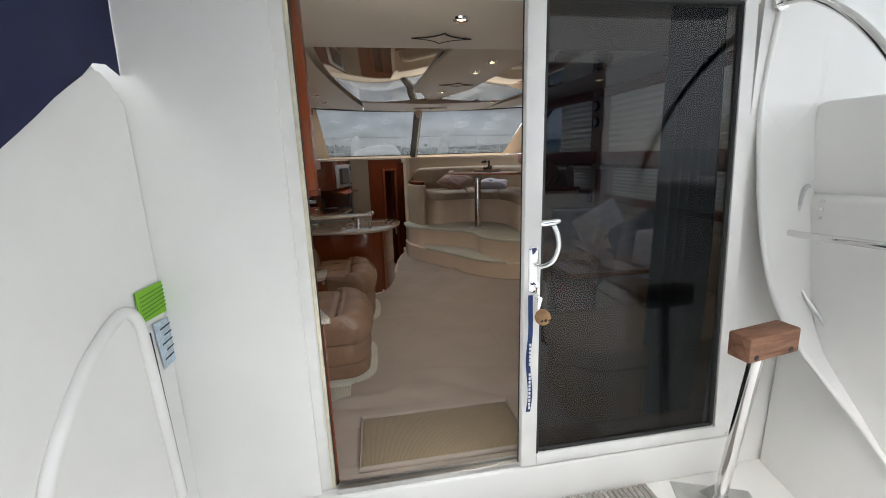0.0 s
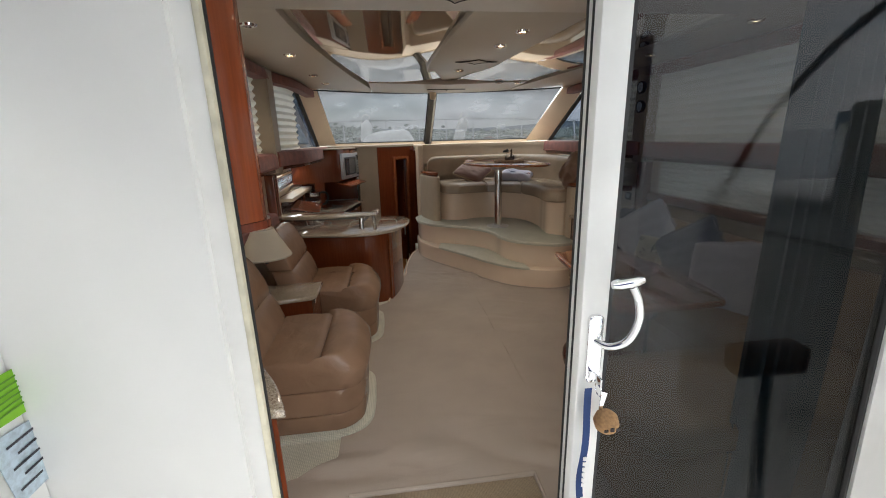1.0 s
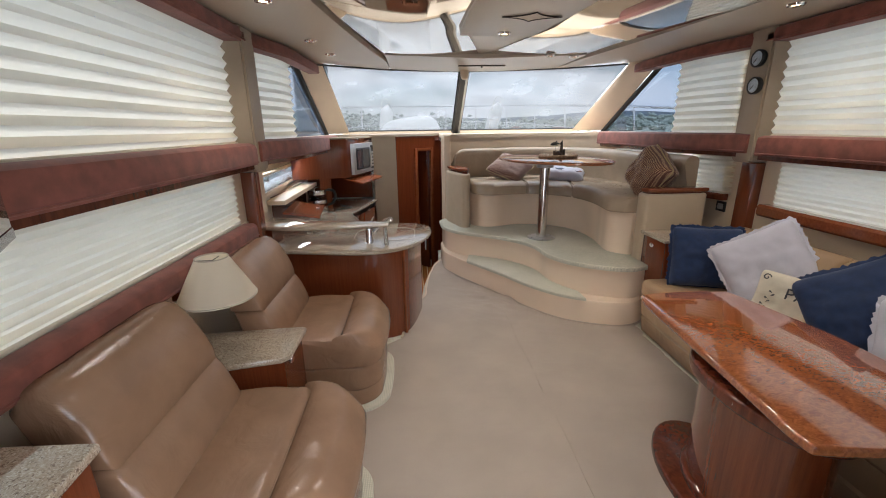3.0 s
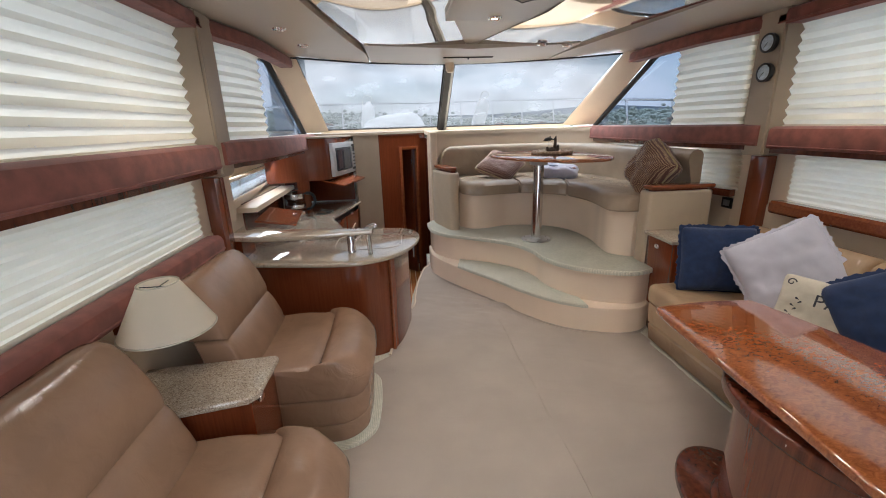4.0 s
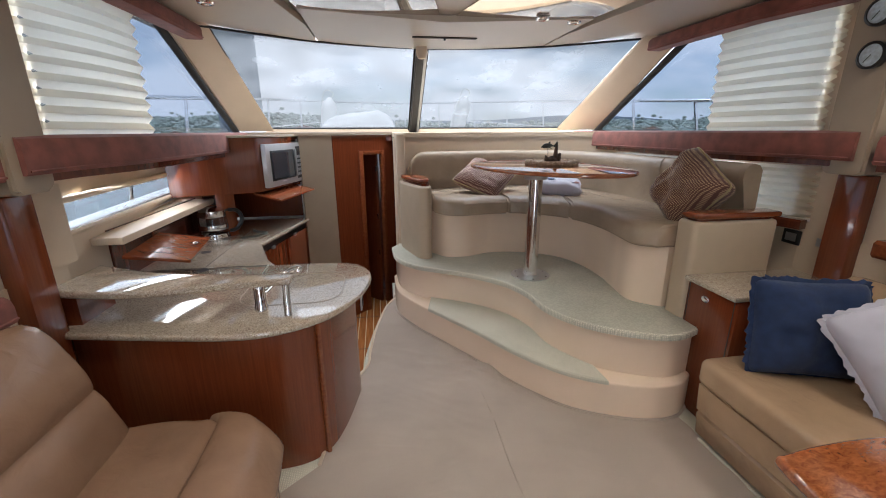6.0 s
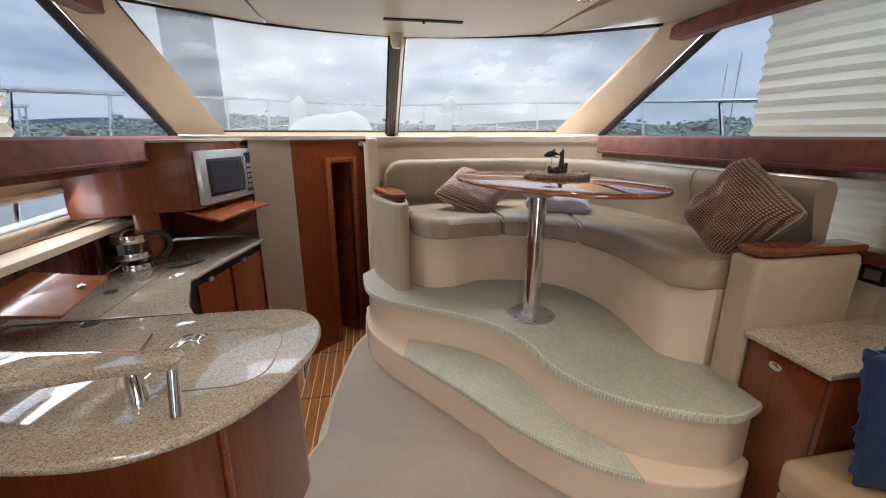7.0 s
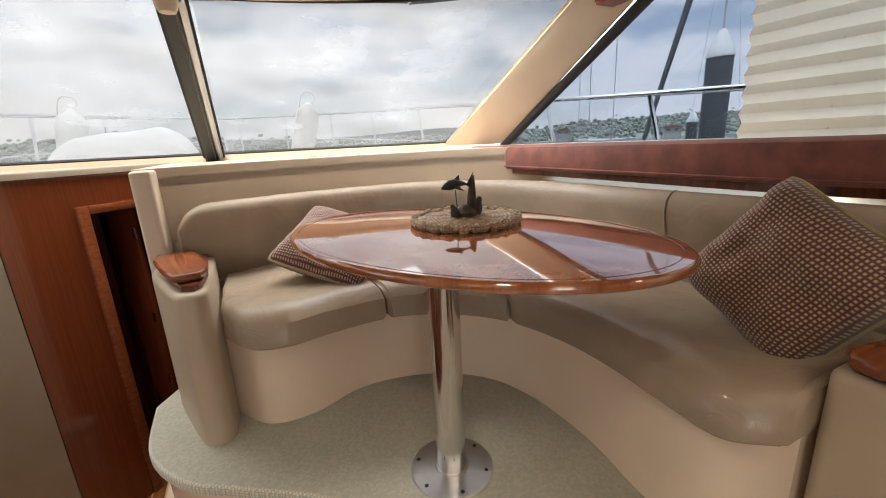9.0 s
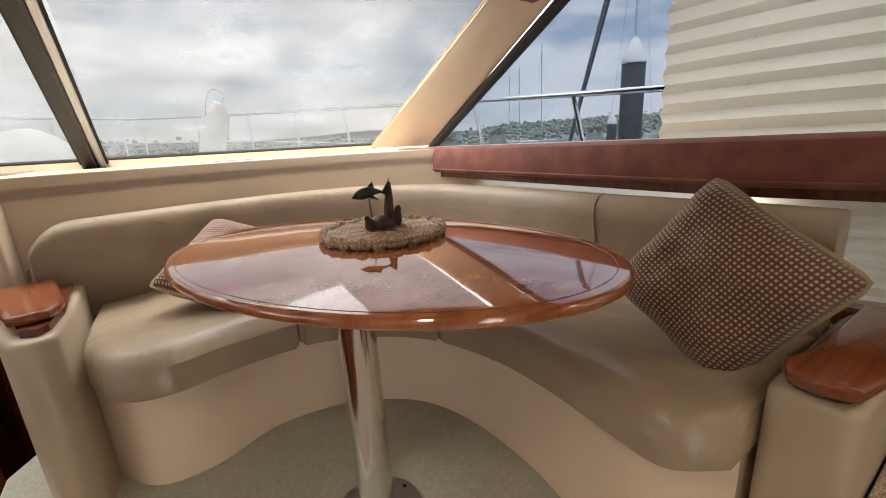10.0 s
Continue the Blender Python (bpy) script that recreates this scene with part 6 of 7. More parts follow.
part("track", join(box(-1.06, 0.72, -0.17, -0.145, 0.045, 0.075, 0.003), box(-1.06, 0.72, -0.128, -0.115, 0.045, 0.07, 0.003), box(-1.06, 0.72, -0.15, -0.10, 0.044, 0.052)), ALU, door, "aluminium sill track")
part("head", box(-1.06, 0.70, -0.17, -0.10, 1.985, 2.03, 0.006), WHITE_PAINT, door)
part("stile", join(box(-0.262, -0.19, -0.205, -0.165, 0.075, 1.985, 0.006)), WHITE_PAINT, door, "white painted stile")
part("stile_seal", join(box(-0.265, -0.262, -0.173, -0.167, 0.08, 1.98), box(-0.19, -0.180, -0.20, -0.17, 0.13, 1.98)), RUBBER, door)
part("interlock", box(-0.203, -0.199, -0.014, -0.005, 0.075, 1.985, 0.001), RUBBER, door, "black seal of the fixed frame")
part("interlock_post", box(-0.199, -0.155, -0.13, -0.006, 0.075, 1.985, 0.004), WHITE_PAINT, door)
part("bottom_rail", box(-0.19, 0.78, -0.205, -0.165, 0.075, 0.135, 0.006), WHITE_PAINT, door)
part("right_stile", slab([(0.712, -0.166, 0.135), (0.775, -0.166, 0.135), (0.655, -0.166, 1.985), (0.60, -0.166, 1.985)], 0.04), WHITE_PAINT, door)
pane = part("pane", slab([(-0.185, -0.178, 0.135), (0.712, -0.178, 0.135), (0.605, -0.178, 1.98), (-0.185, -0.178, 1.98)], 0.008), DOOR_GLASS, door, "dark tinted glass")
pane.visible_shadow = False
part("pane_gasket", join(tube([(-0.175, -0.192, 0.145), (0.700, -0.192, 0.145)], 0.009, 6), tube([(0.700, -0.192, 0.145), (0.597, -0.192, 1.975)], 0.009, 6), tube([(-0.175, -0.192, 1.975), (0.597, -0.192, 1.975)], 0.009, 6)), RUBBER, door)
part("yellowed_sealant", tube([(0.782, -0.162, 0.06), (0.660, -0.162, 1.99)], 0.008, 6), SEALANT, door)
part("lock_plate", prism(rounded_rect(-0.245, -0.205, 0.875, 1.065, 0.015), 0.0, 0.012, 0.004), CHROME, door).matrix_basis = Matrix.Translation((0, -0.205, 0.02)) @ Matrix.Rotation(radians(90), 4, "X")
h = part("handle", tube(spline([(-0.225, -0.21, 1.015), (-0.200, -0.24, 1.010), (-0.168, -0.262, 1.035), (-0.150, -0.27, 1.09), (-0.155, -0.268, 1.14), (-0.17, -0.265, 1.175)], 6), 0.010, 12), CHROME, door, "bent chrome handle")
part("grip", tube([(-0.222, -0.265, 1.182), (-0.207, -0.267, 1.184), (-0.165, -0.267, 1.189), (-0.148, -0.265, 1.190)], [0.009, 0.014, 0.014, 0.010], 12), CHROME, h)
part("key_barrel", moved(lathe([(0.015, 0.0), (0.015, 0.012), (0.008, 0.014)], 16), pose(-0.225, -0.217, 0.925, 90)), CHROME, door)
keys = thing("key_ring", "door key with a cork float hanging from the lock", "keys", at=(0, 0, 0.06))
part("key", box(-0.228, -0.222, -0.26, -0.218, 0.848, 0.872, 0.002), CHROME, keys)
part("ring", tube([(-0.225 + 0.002, -0.245 + 0.016 * math.cos(a), 0.835 + 0.016 * math.sin(a)) for a in [2 * math.pi * k / 20 for k in range(20)]], 0.0015, 6, closed=True), CHROME, keys)
part("spare_key", slab([(-0.215, -0.25, 0.83), (-0.200, -0.25, 0.825), (-0.212, -0.25, 0.775), (-0.220, -0.25, 0.78)], 0.002), CHROME, keys)
part("float", lathe([(0.0, -0.032), (0.014, -0.029), (0.026, -0.019), (0.032, 0.0), (0.026, 0.019), (0.014, 0.029), (0.0, 0.032)], 24, (-0.20, -0.255, 0.745)), CORK, keys, "round cork float")
for k, w in enumerate((0.010, 0.016, 0.012)):
    part("worn_marking", box(-0.222 + 0.016 * k, -0.212 + 0.016 * k, -0.289, -0.2865, 0.740, 0.740 + w * 0.6), DARK, keys)
part("lanyard", sheet([[(-0.245 + 0.004 * math.sin(k * 0.5) + dx, -0.236 + 0.006 * math.sin(k * 0.7), 0.835 - 0.0275 * k) for dx in (-0.010, 0.010)] for k in range(20)]), mat("navy_webbing", (0.02, 0.05, 0.16), 0.8, bump=0.3), keys, "navy lanyard with white lettering bars")
for k in range(16):
    part("lettering_bar", box(-0.249, -0.241, -0.246, -0.2435, 0.335 + 0.017 * k + (0.03 if k > 9 else 0), 0.346 + 0.017 * k + (0.03 if k > 9 else 0)), WHITE_PAINT, keys)

setting("cockpit_floor", box(-2.0, 2.0, -3.4, -0.15, -0.25, -0.15), WHITE, "white moulded cockpit deck", "floor")
setting("door_sill", box(-1.3, 0.9, -0.185, -0.149, -0.15, 0.05, 0.008, 3), WHITE, "white moulded sill below the door", "sill")
doormat = thing("ribbed_doormat", "grey ribbed cotton doormat on the cockpit deck", "doormat")
for k in range(34):
    x = -0.50 + 0.0262 * k
    part("rib", tube([(x + 0.003 * noise.noise(Vector((k, j, 0))), -0.20 - 0.05 * j, -0.138) for j in range(10)], 0.0125, 6), GREY_RIB, doormat)
sisal = thing("sisal_mat", "tan sisal mat with a bound edge inside the door", "doormat")
part("weave", box(-0.965, -0.145, 0.0, 0.37, 0.010, 0.024, 0.003), SISAL, sisal)
part("binding", tube([(-0.975, -0.01, 0.020), (-0.135, -0.01, 0.020), (-0.135, 0.385, 0.020), (-0.975, 0.385, 0.020)], 0.014, 8, closed=True), CANVAS, sisal, "grey cloth binding")

coam = [(-0.15, -0.15), (-0.15, 1.66), (-0.19, 1.715), (-0.25, 1.745), (-0.32, 1.74), (-0.48, 1.66), (-0.72, 1.49), (-1.2, 1.22), (-2.0, 1.05), (-3.4, 1.0), (-3.4, -0.15)]
bm = bmesh.new()
a = [bm.verts.new((-1.60, y, z)) for y, z in coam]
b = [bm.verts.new((-1.95, y, z)) for y, z in coam]
bm.faces.new(a), bm.faces.new(b[::-1])
for i in range(len(coam)):
    bm.faces.new((a[i], b[i], b[(i + 1) % len(coam)], a[(i + 1) % len(coam)]))
bmesh.ops.recalc_face_normals(bm, faces=bm.faces)
bmesh.ops.bevel(bm, geom=[e for e in bm.edges if e.verts[0].co.z > 0.5 and e.verts[1].co.z > 0.5], offset=0.035, segments=4, affect="EDGES", clamp_overlap=True)
setting("cockpit_coaming_port", bm, WHITE, "white moulded cockpit side with a rounded top", "wall")
hatch = thing("locker_hatch", "arched white locker hatch moulded in the cockpit side", "hatch", at=(0, 0.03, 0.02))
arch = spline([(-1.59, -0.90, 0.30), (-1.59, -0.84, 0.66), (-1.59, -0.66, 0.88), (-1.59, -0.46, 0.985), (-1.59, -0.37, 0.95), (-1.59, -0.345, 0.80), (-1.59, -0.315, 0.24)], 7)
part("moulding", tube(arch, 0.018, 10), WHITE, hatch)
part("panel", slab([(-1.598, p.y, p.z) for p in arch], 0.006), WHITE, hatch)
part("hinge_line", tube([(-1.585, -0.325, 0.88), (-1.585, -0.297, 0.24)], 0.006, 6), RUBBER, hatch)
card = thing("green_notice", "bright green printed notice stuck to the cockpit side", "notice", at=(0, 0.03, 0.015))
part("sheet", slab([(-1.592, -0.345, 0.925), (-1.592, -0.345, 1.03), (-1.592, -0.115, 1.02), (-1.592, -0.115, 0.905)], 0.002), GREEN_CARD, card)
for k in range(6):
    part("text_bar", box(-1.5895, -1.589, -0.33, -0.15 + 0.02 * (k % 2) - 0.03 * (k == 5), 0.935 + 0.014 * k, 0.939 + 0.014 * k), mat("notice_ink", (0.10, 0.26, 0.02), 0.7), card)
card = thing("pale_notice", "small pale blue safety leaflet under the notice", "notice", at=(0, 0.03, 0.015))
part("sheet", slab([(-1.592, -0.26, 0.72), (-1.592, -0.28, 0.90), (-1.592, -0.16, 0.885), (-1.592, -0.14, 0.72)], 0.002), PALE_CARD, card)
for k in range(5):
    part("text_bar", box(-1.5895, -1.589, -0.25 + 0.02 * (k % 2), -0.19 + 0.01 * k, 0.75 + 0.028 * k, 0.756 + 0.028 * k), INK, card)


def coaming_top(y):
    """Height of the cockpit side's upper edge."""
    for (y0, z0), (y1, z1) in zip(coam[2:], coam[3:]):
        if y1 <= y <= y0:
            return z0 + (z1 - z0) * (y - y0) / (y1 - y0)
    return 1.75


curtain = thing("canvas_curtain", "dark blue canvas side curtain above the cockpit side", "curtain")
part("cloth", sheet([[(-1.585 + 0.012 * math.sin(y * 9 + f * 3), y, (coaming_top(y) - 0.04 + 0.05 * math.exp(-((y + 0.24) / 0.06) ** 2)) * (1 - f) + 2.45 * f) for y in [-0.152 - 0.07 * k for k in range(46)]] for f in (0, 0.2, 0.45, 0.7, 1.0)]), BLUE_CANVAS, curtain)
# Aft canvas stays out of view; added so the door pane reflects dark.
unseen_aft_curtain = thing("canvas_curtain", "unseen dark blue canvas added aft to darken the door's reflection", "curtain")
part("cloth", sheet([[(x, -3.38 + 0.02 * math.sin(x * 8 + z), z) for x in [-1.95 + 0.13 * k for k in range(31)]] for z in (0.95, 1.4, 1.9, 2.45)]), BLUE_CANVAS, unseen_aft_curtain)
setting("cockpit_roof", box(-2.0, 2.0, -1.9, -0.15, 2.45, 2.55, 0.03), WHITE, "white moulded overhang above the cockpit", "roof")
setting("transom", box(-2.0, 2.0, -3.5, -3.4, -1.4, 0.75, 0.03), WHITE, "white moulded transom", "wall")

stairs = thing("flybridge_stairs", "white moulded flybridge steps beside the saloon door", "stairs")
part("lower_step", prism([(1.06, -0.16), (1.95, -0.16), (1.95, -1.4), (1.06, -1.4), (1.02, -0.9), (1.0, -0.4)], -0.15, 1.24, 0.03, 4), WHITE, stairs)
part("upper_step", prism([(1.06, -0.16), (1.95, -0.16), (1.95, -0.75), (1.10, -0.75)], 1.24, 1.62, 0.03, 4), WHITE, stairs)
CURVE = spline([(0.86, -0.152, 2.44), (0.80, -0.155, 1.9), (0.78, -0.16, 1.53), (0.80, -0.25, 0.99), (0.88, -0.36, 0.65), (1.0, -0.67, 0.27), (1.06, -0.95, -0.14)], 6)
part("side_moulding", sheet([[p + Vector((0.30 * f, 0.06 * f * (1 - f), 0.0)) for p in CURVE] for f in (0, 0.08, 0.5, 1.0)]), WHITE, stairs)
part("moulding_edge", tube(CURVE, 0.011, 10), WHITE, stairs)
part("seam_strip", tube(spline([(1.03, -0.20, 1.27), (1.0, -0.20, 1.22), (0.985, -0.21, 0.92), (1.02, -0.40, 0.66), (1.05, -0.62, 0.40), (1.08, -0.85, 0.18)], 6), 0.009, 8), ALU, stairs)
for k in range(3):
    part("bolt", moved(lathe([(0.0, 0.004), (0.007, 0.003), (0.008, 0.0)], 12), pose(1.025, -0.27, 1.14 + 0.035 * k, 0, -90)), STEEL, stairs)
for pts in ([(0.80, -0.16, 1.99), (0.79, -0.30, 1.96), (0.74, -0.52, 1.80), (0.70, -0.70, 1.57), (0.66, -0.86, 1.2)], [(0.955, -0.16, 1.07), (0.93, -0.30, 1.075), (0.86, -0.60, 1.10), (0.80, -0.80, 1.115)]):
    ob = thing("handrail", "polished steel handrail of the flybridge steps", "handrail", "stair handrails")
    part("bar", tube(spline(pts, 6), 0.0145, 14), STEEL, ob)
    part("flange", moved(lathe([(0.0, 0.0), (0.034, 0.0), (0.030, 0.010), (0.016, 0.014)], 20), Matrix.Translation(pts[0]) @ Matrix.Rotation(radians(90), 4, "X")), STEEL, ob)

bollard = thing("table_stanchion", "steel stanchion with a weathered wooden block on top", "stanchion", at=(-0.045, 0, 0))
part("pole", tube([(0.665, -0.36, -0.15), (0.655, -0.45, 0.66)], 0.026, 20), STEEL, bollard)
part("block", moved(box(-0.125, 0.125, -0.045, 0.045, -0.05, 0.05, 0.008), pose(0.66, -0.46, 0.71, 0, -3, 6)), BLOCK_WOOD, bollard, "weathered wooden block")
for dx in (-0.085, 0.085):
    part("plug", moved(lathe([(0.0, 0.002), (0.010, 0.001), (0.011, 0.0)], 14), pose(0.66 + dx, -0.508 + 0.1 * dx, 0.71 - 0.03 + 0.05 * dx, 90)), DARK, bollard)
part("foot_plate", moved(box(-0.17, 0.17, -0.11, 0.11, 0.0, 0.008, 0.003), pose(0.67, -0.36, -0.15, 0, 0, -22)), ALU, bollard, "steel foot plate")
for k in range(4):
    a = radians(90 * k + 20)
    part("fin", slab([(0.665 + 0.024 * math.cos(a), -0.362 + 0.024 * math.sin(a), -0.05), (0.665 + 0.024 * math.cos(a), -0.362 + 0.024 * math.sin(a), -0.14), (0.665 + 0.085 * math.cos(a), -0.362 + 0.085 * math.sin(a), -0.14)], 0.004), STEEL, bollard)

# ---- outside: hull, foredeck, water, far shore ----
RAIL = [(2.28, 0.6, 1.50), (2.25, 2.2, 1.58), (2.20, 3.8, 1.66), (2.08, 5.4, 1.76), (1.78, 7.2, 1.87), (1.15, 9.1, 1.97), (0.0, 10.5, 2.03)]
deck_line = [(x, y, z - 0.68) for x, y, z in RAIL]
bm = bmesh.new()
prev = None
for x, y, z in [(2.28, -3.4, 0.75)] + deck_line[:4] + [(2.03, 5.9, 1.10)] + deck_line[4:]:
    row = [bm.verts.new(p) for p in ((-x * 0.82, y * 0.97, -1.5), (-x - 0.06, y, z - 0.05), (-x - 0.02, y, z), (x + 0.02, y, z), (x + 0.06, y, z - 0.05), (x * 0.82, y * 0.97, -1.5))]
    if prev:
        for k in range(5):
            if k == 2 and y < 6.0:
                continue
            bm.faces.new((prev[k], prev[k + 1], row[k + 1], row[k]))
    prev = row
bmesh.ops.remove_doubles(bm, verts=bm.verts, dist=0.001)
setting("hull", bm, WHITE, "white moulded hull and foredeck", "boat hull")
for s in (-1, 1):
    setting("side_deck", sheet([[(s * 1.91, y, z), (s * (x + 0.02), y, z)] for x, y, z in deck_line[:5]]), WHITE, "white moulded side deck", "deck")
trunk = [tuple(p) for p in spline([(-1.75, 5.75), (-1.5, 6.6), (-0.9, 7.9), (0, 8.3), (0.9, 7.9), (1.5, 6.6), (1.75, 5.75)], 6)]
setting("cabin_trunk", prism(trunk + [(1.0, 5.9), (0, 5.95), (-1.0, 5.9)], 1.0, 1.30, 0.06, 3), WHITE, "low white cabin trunk on the foredeck", "deck")
rail = thing("bow_rail", "polished steel bow rail round the foredeck", "rail")
line = spline(RAIL, 6)
whole = line + [Vector((-p.x, p.y, p.z)) for p in line[::-1][1:]]
part("top_rail", tube(whole, 0.016, 10), STEEL, rail)
part("mid_rail", tube([p - Vector((0.0, 0.0, 0.34)) for p in whole], 0.008, 8), STEEL, rail)
for k in range(2, len(line), 3):
    for s in (-1, 1):
        p = line[k]
        part("stanchion", tube([(s * p.x, p.y, p.z), (s * (p.x - 0.02), p.y - 0.22, p.z - 0.68)], 0.013, 8), STEEL, rail)
cover_thing = thing("covered_windlass", "deck box under a white tarpaulin on the foredeck", "covered box")
grid = []
for i in range(15):
    row = []
    for j in range(21):
        u, v = 2 * j / 20 - 1, 2 * i / 14 - 1
        h_ = (max(0, 1 - abs(u) ** 5) * max(0, 1 - abs(v) ** 5)) ** 0.6
        row.append((-0.72 + 0.52 * u, 6.75 + 0.38 * v, 1.24 + 0.44 * h_ * (1 + 0.12 * u) + 0.03 * noise.noise(Vector((u * 3, v * 3, 4)))))
    grid.append(row)
part("tarpaulin", sheet(grid), TARP, cover_thing)


def fender(x, y, z, tilt, turn):
    ob = thing("fender", "white vinyl mooring fender with a rope loop", "fender", "fenders on the foredeck", (x, y, z))
    m = pose(0, 0, 0, tilt, 0, turn)
    part("body", moved(lathe([(0.0, -0.27), (0.05, -0.265), (0.095, -0.22), (0.105, -0.15), (0.105, 0.15), (0.095, 0.22), (0.05, 0.265), (0.03, 0.30), (0.0, 0.30)], 24), m), FENDER, ob)
    part("rope", moved(tube(spline([(0, 0, 0.28), (0.05, 0, 0.33), (0.03, 0, 0.38), (-0.06, 0, 0.40), (-0.10, 0, 0.34), (-0.10, 0, 0.18)], 6), 0.0035, 8), m), LINEN, ob)


fender(0.66, 6.9, 1.62, 24, 30)
fender(-1.12, 7.0, 1.60, -14, -20)

WATER = mat("harbour_water", (0.10, 0.135, 0.15), 0.12, vary=0.2, scale=0.02, bump=0.0)
wn_, wl_ = WATER.node_tree.nodes, WATER.node_tree.links
wco, wns, wbp = wn_.new("ShaderNodeTexCoord"), wn_.new("ShaderNodeTexNoise"), wn_.new("ShaderNodeBump")
wns.inputs["Scale"].default_value, wns.inputs["Detail"].default_value = 0.9, 8
wbp.inputs["Strength"].default_value, wbp.inputs["Distance"].default_value = 0.8, 0.25
wl_.new(wco.outputs["Object"], wns.inputs["Vector"])
wl_.new(wns.outputs["Fac"], wbp.inputs["Height"])
wl_.new(wbp.outputs[0], wn_["Principled BSDF"].inputs["Normal"])
setting("water", sheet([[(x, y, -1.5) for x in (-4000, -800, 0, 800, 4000)] for y in (-4000, -800, 0, 800, 4000)]), WATER, "grey rippled harbour water", "water")

# Shore greens greyed and paled: distance haze is mixed into both colours.
HILL = mat("haze_paled_shore", (0.255, 0.285, 0.25), 0.95, vary=0.3, scale=0.09, colour2=(0.20, 0.23, 0.19), vary2=0.12, bump_scale=0.6)
# The far hills' blue is aerial haze carried by the base colour.
FAR_HILL = mat("haze_tinted_far_hills", (0.22, 0.27, 0.32), 1.0, vary=0.15, scale=0.01)


def ridge(az):
    """Height in metres of the far shore's tree line at a bearing in degrees."""
    return 9 + 11 * math.exp(-((az + 14) / 13) ** 2) + 8 * math.exp(-((az - 62) / 26) ** 2) + 4 * noise.noise(Vector((az * 0.12, 0, 3)))


rnd = random.Random(5)
proto = bmesh.new()
bmesh.ops.create_icosphere(proto, subdivisions=1, radius=1.0)
pv = [v.co.copy() for v in proto.verts]
pf = [[v.index for v in f.verts] for f in proto.faces]
proto.free()
verts, faces = [], []
for k in range(9000):
    az = rnd.uniform(-75, 125)
    d = 252 + 86 * rnd.random() ** 0.7
    top = ridge(az)
    f = rnd.random() ** 0.8
    r = rnd.uniform(0.6, 1.7)
    q = (d - 250) / 90
    z = -1.5 + top * 0.78 * q + r * rnd.uniform(0.1, 0.9)
    if rnd.random() < 0.05:
        z += rnd.uniform(1.5, 4)
    cx, cy = d * math.sin(radians(az)), 3 + d * math.cos(radians(az))
    base = len(verts)
    for v in pv:
        q = v * r * (1 + 0.45 * noise.noise(v * 1.7 + Vector((k, 0, 0))))
        verts.append((cx + q.x * 1.3, cy + q.y, z + q.z * 0.9))
    faces += [[base + i for i in f_] for f_ in pf]
me = bpy.data.meshes.new("far_trees")
me.from_pydata(verts, [], faces)
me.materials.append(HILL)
tagged(new("far_trees", me), "wooded far shore across the water, its green paled by painted haze", "trees", kind="stuff")
bank = [[((250 + 90 * q) * math.sin(radians(az)), 3 + (250 + 90 * q) * math.cos(radians(az)), -1.5 + (ridge(az) * 0.75 * q if q else -0.2)) for az in range(-80, 131, 2)] for q in (0, 0.5, 1)]
setting("backdrop", sheet(bank), HILL, "wooded bank of the far shore in the same haze-paled green", "shore")
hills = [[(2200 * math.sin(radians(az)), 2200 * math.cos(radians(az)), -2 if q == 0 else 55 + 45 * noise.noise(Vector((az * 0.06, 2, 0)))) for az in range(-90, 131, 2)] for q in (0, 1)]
setting("backdrop_hills", sheet(hills), FAR_HILL, "far hills beyond the bay, blue haze put into their colour", "hills")
ROOF_RED = mat("red_roof", (0.30, 0.14, 0.10), 0.8)
PALE_WALL = mat("pale_house_wall", (0.40, 0.40, 0.37), 0.8)
for k in range(18):
    az = -38 + 7.2 * k + rnd.uniform(-1.5, 1.5)
    d = 246
    w = rnd.uniform(2.0, 4.5)
    ob = thing("waterfront_house", "small pale house among trees on the far shore", "house", "waterfront houses", (d * math.sin(radians(az)), 3 + d * math.cos(radians(az)), -1.5 + rnd.uniform(0.5, 5.0)), -az)
    part("wall", box(-w, w, -3, 3, -6, 1.2), PALE_WALL, ob)
    part("roof", side_profile([(-w - 0.5, 1.2), (0, 2.5), (w + 0.5, 1.2)], -3.5, 3.5), ROOF_RED if k % 3 else SILVER, ob)
    for j in (-1, 1):
        part("window", box(j * w * 0.5 - 0.9, j * w * 0.5 + 0.9, -3.05, -3.0, -0.4, 0.7), SCREEN, ob)

PILE = mat("dark_pile_sleeve", (0.055, 0.06, 0.065), 0.6, vary=0.2, scale=2)
GREY_PILE = mat("grey_pile_sleeve", (0.20, 0.23, 0.25), 0.6, vary=0.25, scale=2)


def pile(x, y, r, top, material, cone, label):
    ob = thing("mooring_pile", label, "pile", "marina piles", (x, y, 0))
    part("sleeve", lathe([(r, -2.5), (r, top), (r * 0.96, top + 0.02)], 28), material, ob)
    if cone:
        part("cap", lathe([(r * 1.06, top), (r * 1.06, top + 0.08), (r * 0.25, top + r * 2.1), (0.0, top + r * 2.2)], 28), TARP, ob, "white cone cap")
    else:
        part("cap", lathe([(r * 1.03, top), (r * 1.03, top + 0.06), (0.0, top + 0.08)], 28), SILVER, ob)


pile(-2.45, 7.75, 0.30, 2.95, GREY_PILE, False, "thick grey mooring pile beside the bow")
pile(8.65, 8.0, 0.23, 2.80, PILE, True, "black mooring pile with a white cone cap")
pile(15.0, 12.7, 0.18, 1.75, PILE, True, "black mooring pile with a white cone cap")


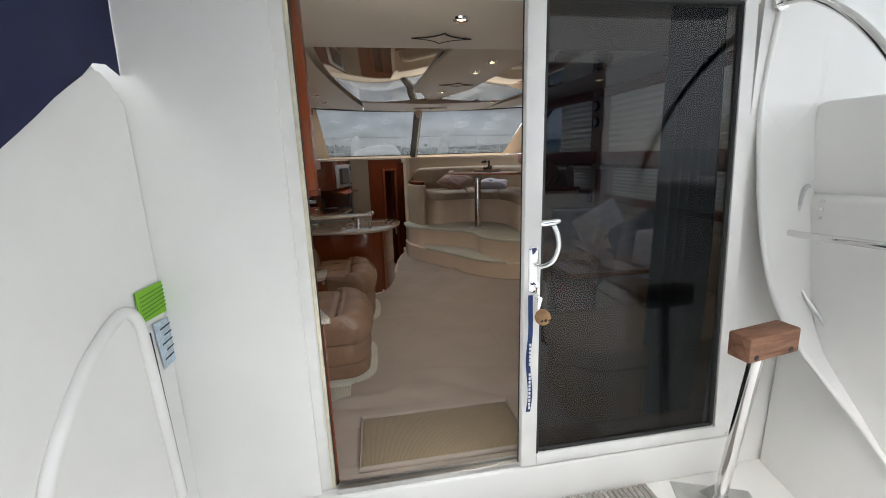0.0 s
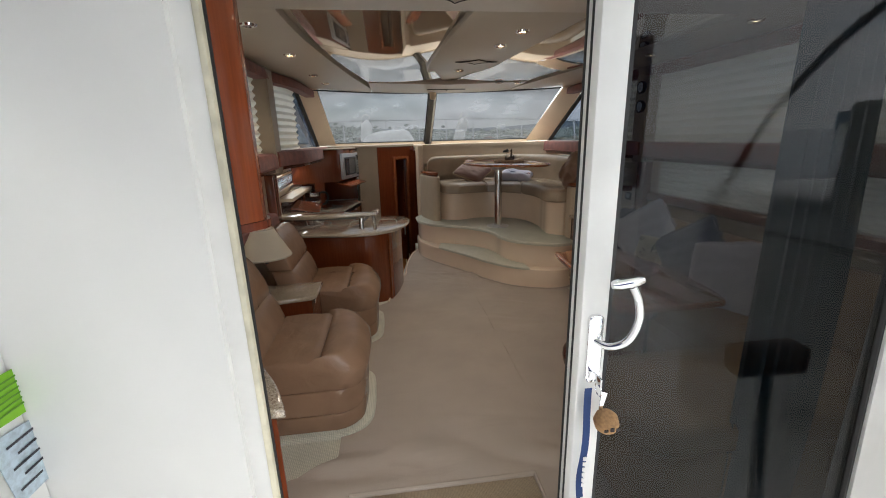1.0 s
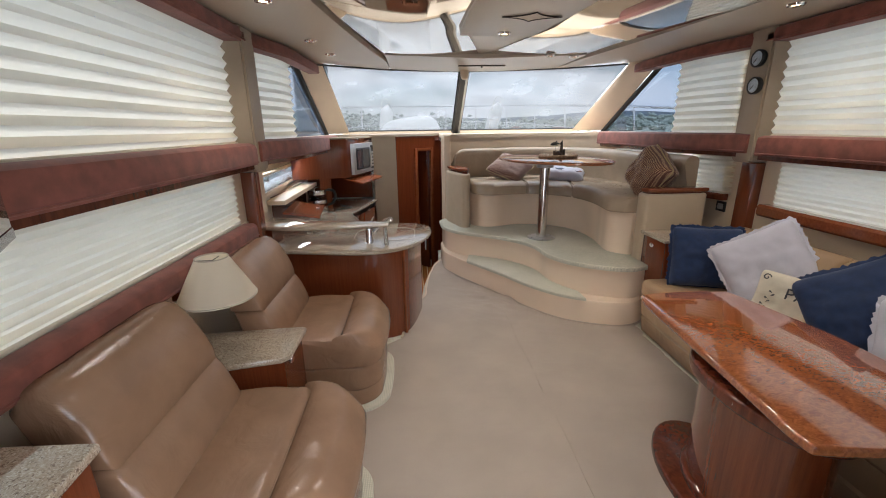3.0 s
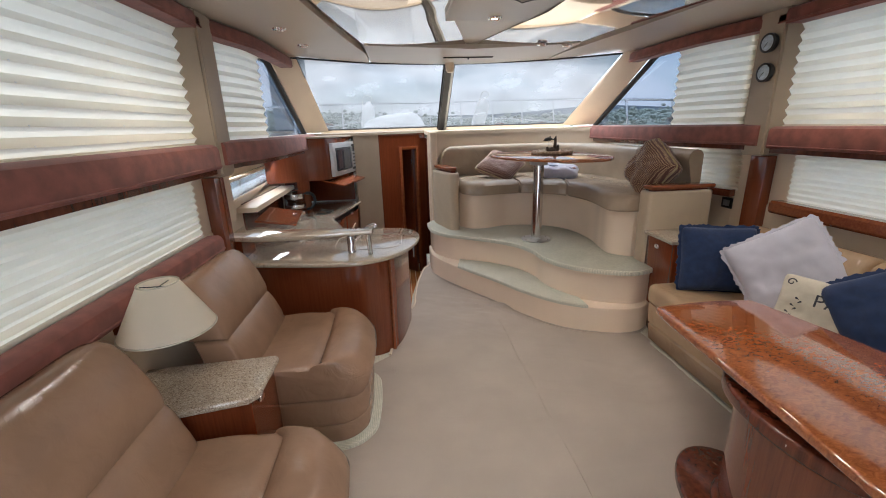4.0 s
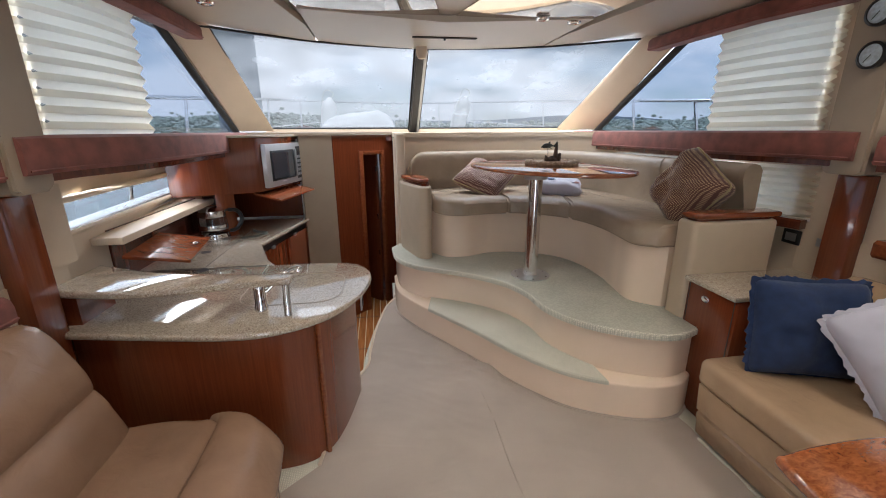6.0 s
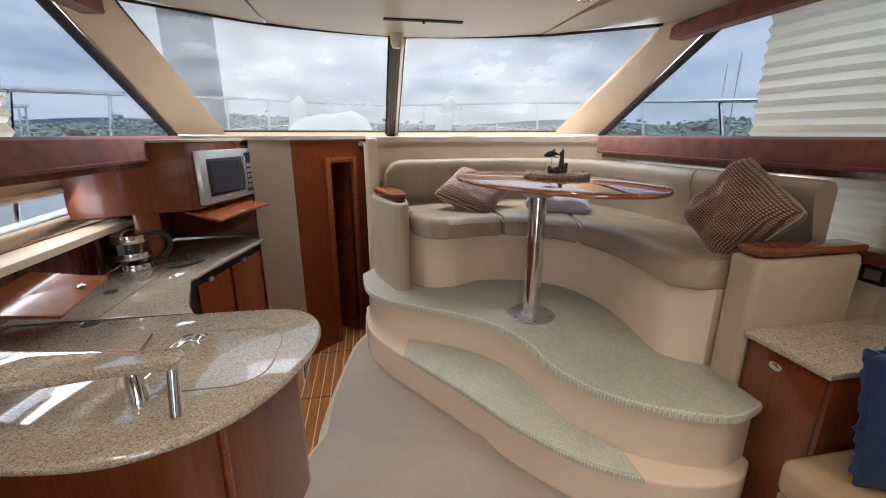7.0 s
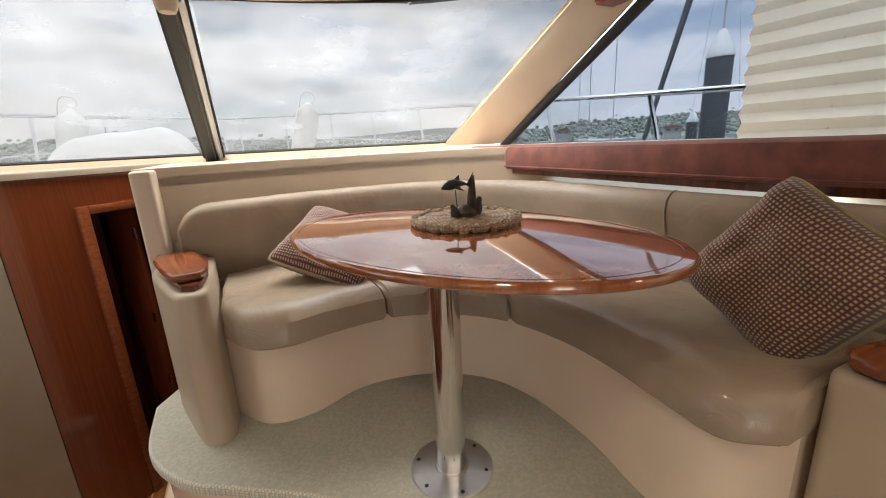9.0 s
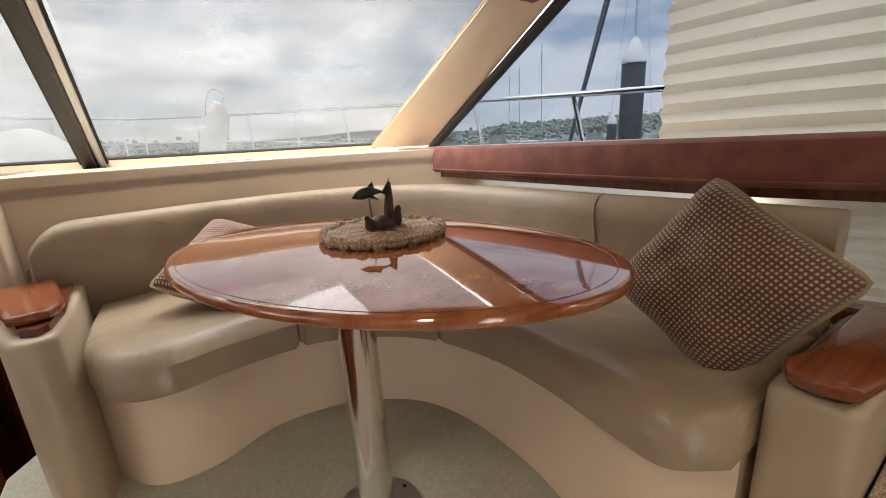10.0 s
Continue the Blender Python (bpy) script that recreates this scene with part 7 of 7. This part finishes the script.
def yacht(x, y, turn, length, masts, hull_mat, label, jib=0.0):
    ob = thing("sailing_yacht", label, "sailboat", "moored yachts", (x, y, -1.5), turn)
    n_ = 12
    rows_ = []
    for k in range(n_ + 1):
        f = k / n_
        w = length * 0.15 * math.sin(math.pi * (0.12 + 0.88 * f)) ** 0.6 if f < 0.995 else 0.02
        yy = (f - 0.5) * length
        zz = 1.0 + 0.35 * f
        rows_.append([(-w * 0.6, yy * 0.94, -0.2), (-w, yy, zz), (w, yy, zz), (w * 0.6, yy * 0.94, -0.2)])
    part("hull", sheet(rows_), hull_mat, ob)
    part("cabin", prism([(-length * 0.07, -length * 0.2), (length * 0.07, -length * 0.2), (length * 0.06, length * 0.18), (-length * 0.06, length * 0.18)], 1.0, 1.65, 0.1), WHITE, ob)
    for my, mh in masts:
        part("mast", tube([(0, my, 1.0), (0, my, mh)], 0.055, 8), SILVER, ob)
        part("boom", tube([(0, my, 2.3), (0, my - length * 0.28, 2.35)], 0.09, 8), TARP, ob)
        for s in (-1, 1):
            part("shroud", tube([(s * length * 0.13, my, 1.2), (0, my, mh * 0.97)], 0.010, 5), SILVER, ob)
    if jib:
        part("furled_jib", tube([(0, length * 0.48, 1.6), (0, masts[0][0] + 0.3, masts[0][1] * 0.98)], [jib * 0.6, jib * 1.5], 8), PILE, ob)
    for s in (-1, 1):
        part("lifeline", tube([(s * length * 0.12, -length * 0.35, 1.8), (s * length * 0.15, 0, 1.85), (s * 0.05, length * 0.48, 2.0)], 0.012, 5), STEEL, ob)


yacht(38.9, 40, 90, 12, ((-1.9, 13.5), (1.9, 10.8)), PILE, "dark two-masted ketch on a mooring")
yacht(21.5, 16, 90, 11, ((0, 14.8),), WHITE, "white sloop with a dark furled jib in the next berth", 0.13)
yacht(48, 52, 20, 10, ((1, 12),), WHITE, "small white sloop on a mooring")


def motor_yacht(x, y, turn):
    ob = thing("motor_yacht", "white motor yacht with steel rails in the next berth", "motor yacht", "moored yachts", (x, y, -1.5), turn)
    rows_ = []
    for k in range(13):
        f = k / 12
        w = 2.0 * (1 - max(0, (f - 0.45) / 0.55) ** 2.2)
        rows_.append([(-w * 0.75, (f - 0.5) * 14 * 0.95, -0.2), (-w - 0.02, (f - 0.5) * 14, 1.6 + 0.9 * f), (-w * 0.5, (f - 0.5) * 14, 1.75 + 0.9 * f), (w * 0.5, (f - 0.5) * 14, 1.75 + 0.9 * f), (w + 0.02, (f - 0.5) * 14, 1.6 + 0.9 * f), (w * 0.75, (f - 0.5) * 14 * 0.95, -0.2)])
    part("hull", sheet(rows_), WHITE, ob)
    part("cabin", prism([(-1.6, -6), (1.6, -6), (1.5, 0.5), (0.8, 2.5), (-0.8, 2.5), (-1.5, 0.5)], 1.7, 3.2, 0.2), WHITE, ob)
    part("cabin_window", prism([(-1.63, -5), (1.63, -5), (1.53, 0.4), (0.83, 2.45), (-0.83, 2.45), (-1.53, 0.4)], 2.3, 2.9), SCREEN, ob, "dark window band")
    part("flybridge", prism([(-1.5, -5.5), (1.5, -5.5), (1.3, -0.5), (-1.3, -0.5)], 3.2, 4.1, 0.25), WHITE, ob)
    rl = spline([(-2.0, -1, 3.0), (-1.9, 2, 3.2), (-1.2, 5.5, 3.4), (0, 7.0, 3.5), (1.2, 5.5, 3.4), (1.9, 2, 3.2), (2.0, -1, 3.0)], 5)
    part("top_rail", tube(rl, 0.02, 8), STEEL, ob)
    part("mid_rail", tube([p - Vector((0, 0, 0.35)) for p in rl], 0.012, 6), STEEL, ob)
    for k in range(0, len(rl), 3):
        part("stanchion", tube([rl[k], rl[k] - Vector((0, 0.15, 0.75))], 0.016, 6), STEEL, ob)


motor_yacht(-6.2, 4.2, 8)


# teal curtain gathered behind the fixed pane
drape = thing("door_curtain", "teal grey curtain gathered behind the glass door", "curtain")
part("cloth", sheet([[(0.50 + 0.009 * k * (1 + 0.12 * math.sin(z * 2)), 0.05 + 0.035 * math.sin(k * 1.25 + 0.3 * z), z) for k in range(32)] for z in (0.06, 0.5, 1.0, 1.5, 2.05)]), mat("teal_curtain_cloth", (0.06, 0.11, 0.13), 0.9, vary=0.2, scale=6), drape)
